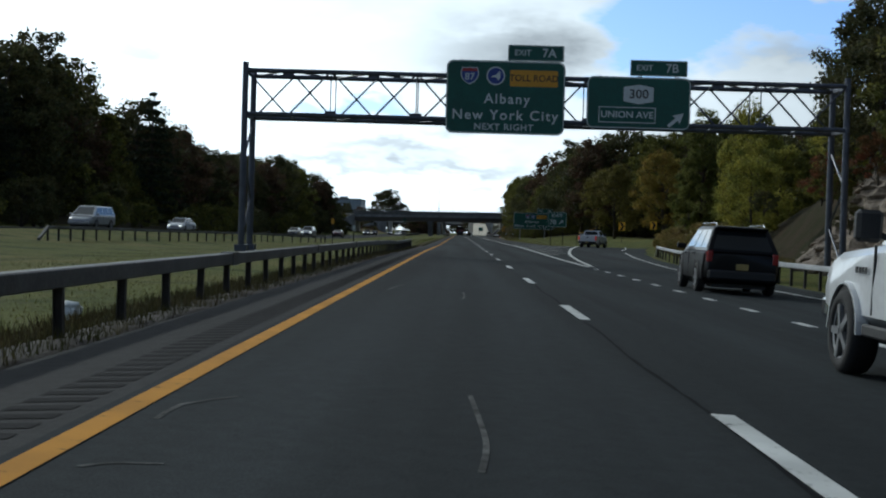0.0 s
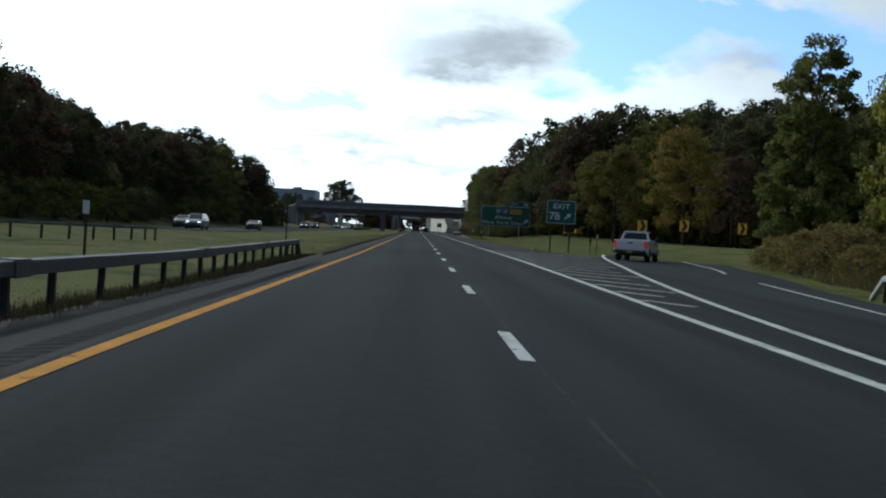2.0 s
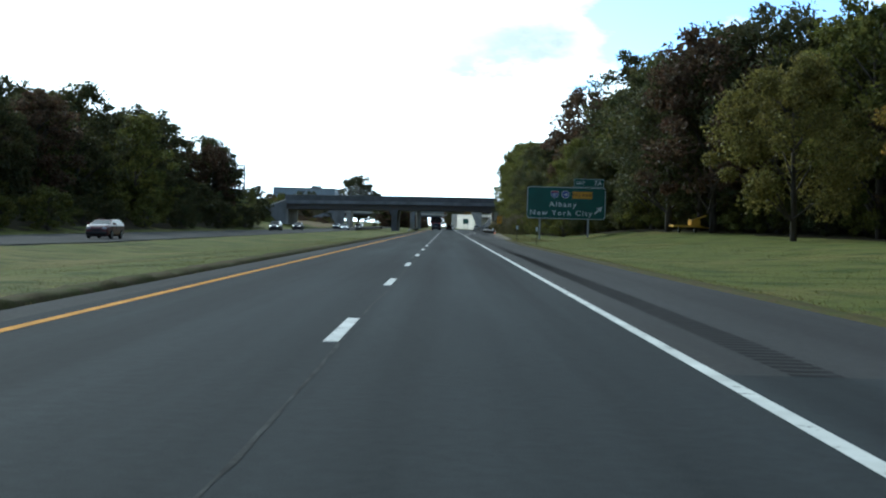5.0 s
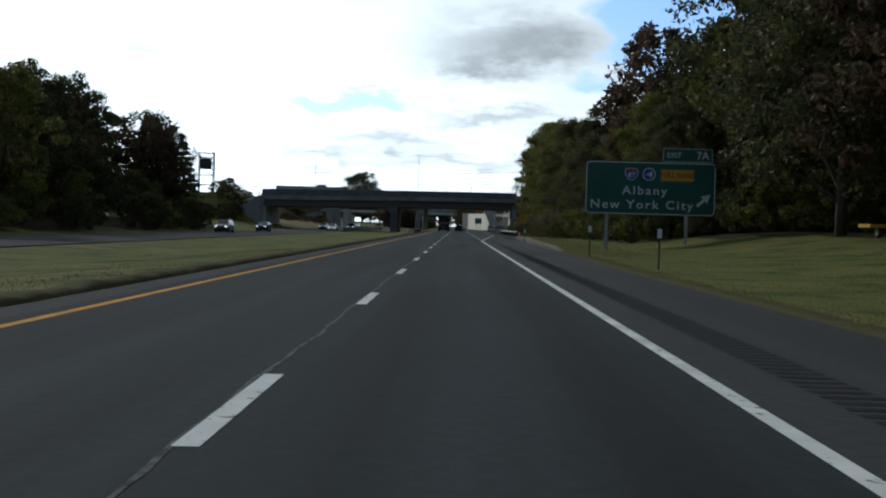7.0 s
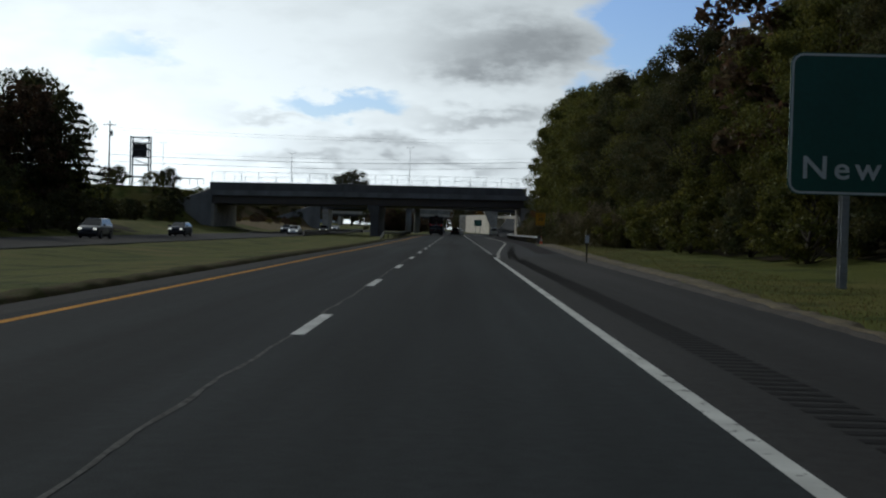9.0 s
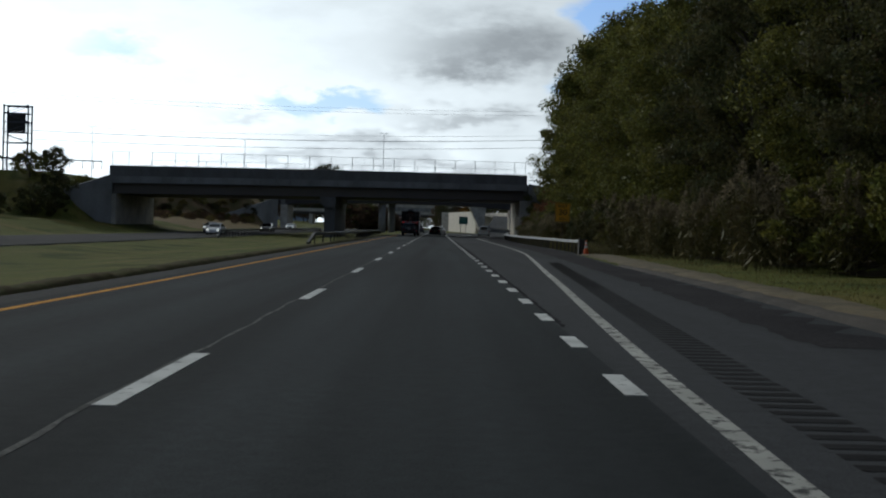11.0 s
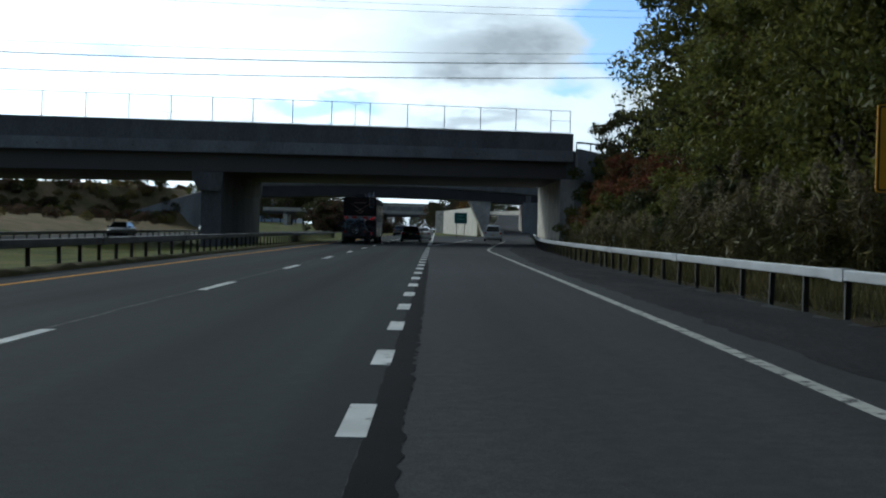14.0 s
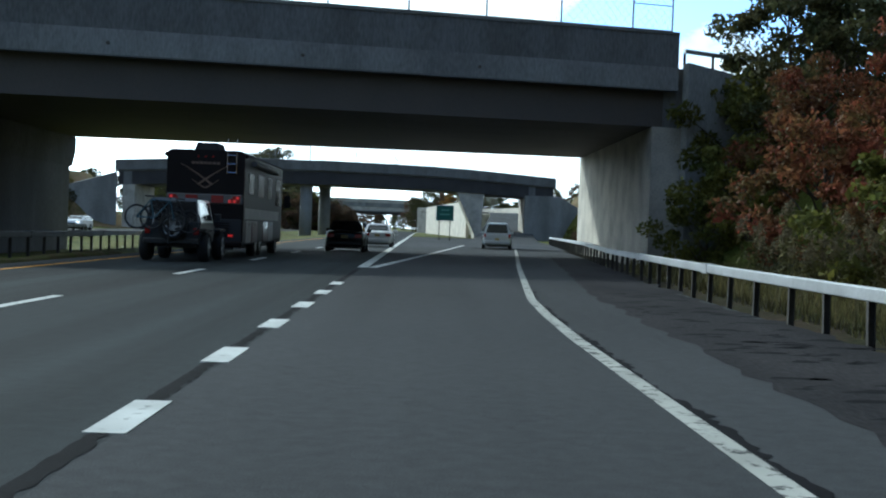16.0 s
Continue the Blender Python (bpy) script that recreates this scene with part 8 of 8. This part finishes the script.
# ---- reeds ----
def reed_clump(seed):
    r = random.Random(seed)
    t = thing("reed_clump", "clump of tall reeds with pale feathery plumes", "reeds", group="reeds behind the rail")
    rng = np.random.default_rng(seed)
    bm = bmesh.new()
    plumes, fol = [], []
    for _ in range(16):
        x, y = r.uniform(-0.9, 0.9), r.uniform(-0.9, 0.9)
        h = r.uniform(2.0, 3.1)
        lx, ly = r.uniform(-0.35, 0.35), r.uniform(-0.35, 0.35)
        top = Vector((x + lx, y + ly, h))
        tube(bm, [(x, y, -0.1), (x + lx * 0.4, y + ly * 0.4, h * 0.6), top], [0.012, 0.009, 0.004], 4, False)
        u = rng.uniform(0, 1, size=(95, 1))
        q = np.array(top) + u * np.array((lx * 0.35, ly * 0.35, -0.42)) + rng.normal(size=(95, 3)) * 0.075 * (0.35 + u)
        plumes.append(q)
        v = rng.uniform(0.1, 0.85, size=(26, 1))
        fol.append(np.array((x, y, 0)) * (1 - v) + np.array(top) * v + rng.normal(size=(26, 3)) * (0.16, 0.16, 0.05))
    part("stem", bm, REED_STEM, t)
    for nm, pts, size, mm, sq in (("plume", plumes, 0.06, REED, 0.5), ("foliage", fol, 0.22, REED_STEM, 0.12)):
        ob = new(nm, leaf_mesh(nm, np.concatenate(pts), size, mm, rng, sq))
        ob.parent = t
    return t


PROTO["reed"] = [reed_clump(k) for k in (201, 202, 203)]
for k in range(64):
    y = 338 + 2.05 * k + rt.uniform(-0.7, 0.7)
    if 376 < y < 410:
        continue
    base = lerp_table(y, (338, 372, 440, 470), (13.2, 12.6, 12.4, 13.6))
    plant("reed", base + rt.uniform(-0.2, 1.2), y, rt.uniform(0.8, 1.15) * (1.0 if y < 425 else 0.68))


# ---- rock cut beside the gantry ----
def rock_cut():
    bm = bmesh.new()
    ny, nz = 130, 44
    rows = []
    for i in range(ny + 1):
        y = 30 + 62 * i / ny
        row = []
        ht = 9.4 * smooth(24, 34, y) * (1 - smooth(62, 92, y)) + 0.4
        for j in range(nz + 1):
            v = j / nz
            p = Vector((18.9 + v * 4.6 + 2.2 * smooth(70, 95, y), y, -0.6 + v * (ht + 0.6)))
            n1 = noise.noise(Vector((p.x * 0.3, p.y * 0.45, p.z * 0.5)))
            n2 = noise.cell(Vector((p.y * 0.75, p.z * 0.95, p.x * 0.3)))
            n3 = noise.noise(Vector((p.y * 2.1, p.z * 2.6, 3.0)))
            n4 = noise.cell(Vector((p.y * 1.9, p.z * 2.3, p.x * 0.7)))
            p.x += 0.9 * n1 + 0.28 * n2 + 0.22 * n4 + 0.25 * n3
            p.y += 0.35 * n3
            row.append(bm.verts.new(p))
        rows.append(row)
    for a, b in zip(rows, rows[1:]):
        for k in range(nz):
            bm.faces.new((a[k], a[k + 1], b[k + 1], b[k]))
    solo("rock_cut", bm, ROCK, "steep broken rock face of the road cut", "rock face", "structure")
    for k in range(14):
        bm = bmesh.new()
        bmesh.ops.create_icosphere(bm, subdivisions=2, radius=rnd.uniform(0.2, 0.55))
        for v in bm.verts:
            v.co *= 1 + 0.35 * noise.noise(v.co * 2.5 + Vector((k * 3.1, 0, 0)))
            v.co.z *= 0.7
        y = 38 + 3.4 * k
        ob = solo("boulder", bm, ROCK, "fallen boulder at the foot of the rock cut", "rock", group="boulders")
        x = 16.6 + rnd.uniform(-0.6, 0.9)
        ob.location = (x, y, ground_z(x, y) + 0.1)


rock_cut()
for k in range(9):
    plant("shrub_red" if k % 3 == 0 else "shrub_green", 19.5 + rt.uniform(-1, 2.4), 50 + 4.4 * k, rt.uniform(0.35, 0.6), z=rt.uniform(1.5, 6.0))


# ---- poles, wires and distant structures ----
WOOD_POLE = mat("pole_wood", (0.10, 0.08, 0.065), rough=0.95, vary=0.4, scale=1.0, fine=20, bump=0.4)
WIRE = mat("black_cable", (0.012, 0.012, 0.013), rough=0.7, vary=0.1, bump=0.0)


def utility_pole(x, y, base, top):
    p = thing("utility_pole", "weathered wooden utility pole with crossarm", "utility pole", pose(x, y, base), "utility poles")
    part("pole", tube(bmesh.new(), [(0, 0, -0.5), (0, 0, top - base)], [0.17, 0.10], 10), WOOD_POLE, p)
    arm = part("crossarm", beam(bmesh.new(), (-1.1, 0, top - base - 0.7), (1.1, 0, top - base - 0.7), 0.1, 0.12), WOOD_POLE, p)
    for k in (-1.0, -0.4, 0.4, 1.0):
        part("insulator", tube(bmesh.new(), [(k, 0, top - base - 0.63), (k, 0, top - base - 0.48)], 0.05, 8), GALV, arm)
    part("transformer", tube(bmesh.new(), [(0.35, 0, top - base - 2.6), (0.35, 0, top - base - 1.7)], 0.22, 10), GALV, p)


utility_pole(-57.5, 457.1, ground_z(-57.5, 457.1), 18.0)
utility_pole(46.0, 486.0, ground_z(46, 486), 20.6)
for z0, z1, sag, dy, rad in ((12.3, 16.7, 2.6, 0.0, 0.035), (11.2, 15.6, 2.4, 1.0, 0.03), (13.0, 17.2, 2.5, -0.6, 0.014), (16.5, 19.6, 2.0, 0.3, 0.012), (17.0, 20.2, 2.0, 0.6, 0.012)):
    pts = []
    for k in range(25):
        t = k / 24
        pts.append((-57.5 + 103.5 * t, 457.3 + 28.7 * t + dy, z0 + (z1 - z0) * t - 4 * sag * t * (1 - t) * 0.6))
    solo("overhead_wire", tube(bmesh.new(), pts, rad, 5), WIRE, "black overhead cable across the road", "cable", group="overhead cables")


def lamp_post(x, y, base, top):
    p = thing("street_lamp", "slender twin-arm street lamp on the overpass", "street lamp", pose(x, y, base), "lamps on the overpass")
    h = top - base
    part("pole", tube(bmesh.new(), [(0, 0, 0), (0, 0, h)], [0.10, 0.05], 8), GALV, p)
    for s in (-1, 1):
        part("arm", tube(bmesh.new(), [(0, 0, h - 0.1), (s * 0.7, 0, h + 0.12)], 0.035, 6), GALV, p)
        bm = bmesh.new()
        box(bm, min(s * 0.6, s * 1.15), max(s * 0.6, s * 1.15), -0.13, 0.13, h + 0.08, h + 0.2, 0.03)
        part("lamp_head", bm, GALV, p)


for x, top in ((-86, 24.5), (-49, 23.0), (-13, 26.5)):
    yy = bridge_y(x, 628.0) + 12.4
    lamp_post(x, yy, 9.3 if x > -39 else ground_z(x, yy), top)


def lattice_tower():
    p = thing("lattice_tower", "dark steel lattice sign tower beyond the overpass bank", "tower", pose(-55.6, 470.6, 0))
    z0 = ground_z(-55.6, 470.6) - 0.5
    for x in (-1.65, 1.65):
        for y in (-0.8, 0.8):
            part("column", tube(bmesh.new(), [(x, y, z0), (x, y, 16.4)], 0.14, 8), GANTRY_STEEL, p)
    for z in (9.0, 11.2, 12.6, 14.0, 15.2, 16.2):
        for y in (-0.8, 0.8):
            part("tie", beam(bmesh.new(), (-1.65, y, z), (1.65, y, z), 0.12, 0.16), GANTRY_STEEL, p)
    for k, z in enumerate((11.2, 12.6, 14.0, 15.2)):
        s = 1 if k % 2 else -1
        for y in (-0.8, 0.8):
            part("brace", beam(bmesh.new(), (-1.65 * s, y, z), (1.65 * s, y, z + 1.2), 0.08, 0.08), GANTRY_STEEL, p)
    part("brace", beam(bmesh.new(), (-1.65, -0.8, z0 + 0.6), (1.65, -0.8, 9.0), 0.08, 0.08), GANTRY_STEEL, p)
    bm = bmesh.new()
    box(bm, -1.3, 1.3, -0.7, -0.6, 12.7, 15.0, 0.02)
    part("sign_back", bm, POST_DARK, p, "dark back of a sign box")


lattice_tower()
box_rail("guard_rail_bank", "dark guard rail along the top of the overpass bank", [(-84, 458.4), (-64, 464.4), (-44, 470.6)], RAIL_GREY, POST_DARK, height=0.8, zf=lambda x, y: max(ground_z(x, y), 8.2))

box_rail("guard_rail_approach", "weathered guard rail on the overpass approach", [(15.9, 488.3), (24, 490.8), (40, 495.7)], GALV, POST_DARK, height=0.75, zf=lambda x, y: max(ground_z(x, y), 8.1 - 0.05 * (x - 16)))

SIDING = mat("blue_grey_siding", (0.30, 0.36, 0.44), rough=0.6, vary=0.15, scale=0.15, fine=2, bump=0.0, stretch=(6, 6, 0.4))


def far_building():
    b = thing("warehouse", "distant blue-grey metal-clad warehouse with flat roof", "building", pose(-157, 1500, 0))
    b.scale = (2.0, 2.0, 1.72)
    bm = bmesh.new()
    box(bm, -17, 17, -8, 30, -1, 22.0)
    part("wall", bm, SIDING, b)
    for k in range(18):
        bm = bmesh.new()
        x = -16.6 + 1.95 * k
        box(bm, x - 0.12, x + 0.12, -8.12, -8.0, 0, 21.6)
        part("siding_rib", bm, SIDING, b)
    bm = bmesh.new()
    box(bm, -17.3, 17.3, -8.3, 30.3, 22.0, 22.7)
    part("roof", bm, CONCRETE, b)
    bm = bmesh.new()
    box(bm, 3, 8, 2, 8, 22.7, 24.4, 0.1)
    part("roof_unit", bm, GALV, b)


far_building()
for k in range(16):
    plant("shrub_rust" if k % 3 else "shrub_green", -29 + 1.3 * k, 756 + rt.uniform(-4, 4), lerp_table(k, (0, 9, 15), (3.0, 2.3, 0.9)))
for x, y, s in ((-64, 962, 2.0), (-59, 968, 2.15), (-53, 960, 1.8), (-47, 966, 1.5)):
    plant("green", x, y, s)
forest_floor("bank_brush_floor", lambda x, y: x < -37.5, "brown dry brush on the embankment", 506, 640, BRUSH_SOIL)
forest_floor("bank_brush_floor_right", lambda x, y: x > 28 and ground_z(x, y) > 1.2, "brown dry brush on the far bank", 590, 660, BRUSH_SOIL)
for k in range(230):
    x = -44 - 58 * rt.random()
    y = bridge_y(x, 628.0) - rt.uniform(0.5, 15)
    plant(("shrub_dry", "shrub_dry", "shrub_rust", "shrub_green")[k % 4], x, y, rt.uniform(0.3, 0.6))
for k in range(70):
    plant(("shrub_rust", "shrub_dry", "shrub_rust")[k % 3], -40 - 45 * rt.random(), 520 + 75 * rt.random(), rt.uniform(0.3, 0.5))
for k in range(18):
    plant("shrub_green", -46 - rt.uniform(0, 14), 440 + 1.9 * k, rt.uniform(0.7, 1.2))


def trailer():
    yel = car_paint("machine_yellow", (0.55, 0.30, 0.02), rough=0.45)
    t = thing("equipment_trailer", "small yellow equipment trailer parked at the wood's edge", "trailer", pose(25.4, 262, ground_z(25.4, 262) + 0.02, 0, 0, 8))
    bm = bmesh.new()
    box(bm, -1.7, 1.3, -0.7, 0.7, 0.55, 0.75, 0.03)
    part("deck", bm, yel, t)
    part("drawbar", beam(bmesh.new(), (1.2, 0, 0.6), (2.6, 0, 0.5), 0.1, 0.1), yel, t)
    bm = bmesh.new()
    box(bm, 0.2, 1.2, -0.5, 0.5, 0.75, 1.35, 0.08)
    part("engine_box", bm, yel, t)
    part("boom", tube(bmesh.new(), [(0.6, 0, 1.3), (1.9, 0, 1.75)], 0.1, 8), yel, t)
    for s in (-1, 1):
        wheel(t, s * 0.85, 0.0, 0.36, 0.2, s)
    return t


trailer()


def litter(x, y):
    bm = bmesh.new()
    bmesh.ops.create_icosphere(bm, subdivisions=3, radius=0.16)
    for v in bm.verts:
        v.co *= 1 + 0.5 * noise.noise(v.co * 9)
        v.co.z *= 0.7
    ob = solo("litter_bag", bm, SIGN_WHITE, "crumpled white and blue plastic bag on the grass", "litter")
    ob.location = (x, y, ground_z(x, y) + 0.06)


litter(-6.35, 15.2)


# reeds kept behind the speed sign, so that it stays in view from the road
for k in range(7):
    plant("reed", 14.3 + rt.uniform(0, 1.0), 377 + 4.6 * k, rt.uniform(0.8, 1.0))
blades("fallen_leaves", 5200, along(425, 505, table((425, 440, 470, 505), (10.0, 10.05, 11.4, 14.2)), -0.1, 1.3, 1.0), 0.05, LEAF_DRY, "scattered dry leaves along the foot of the rail", 21, 0.035, 1.6)
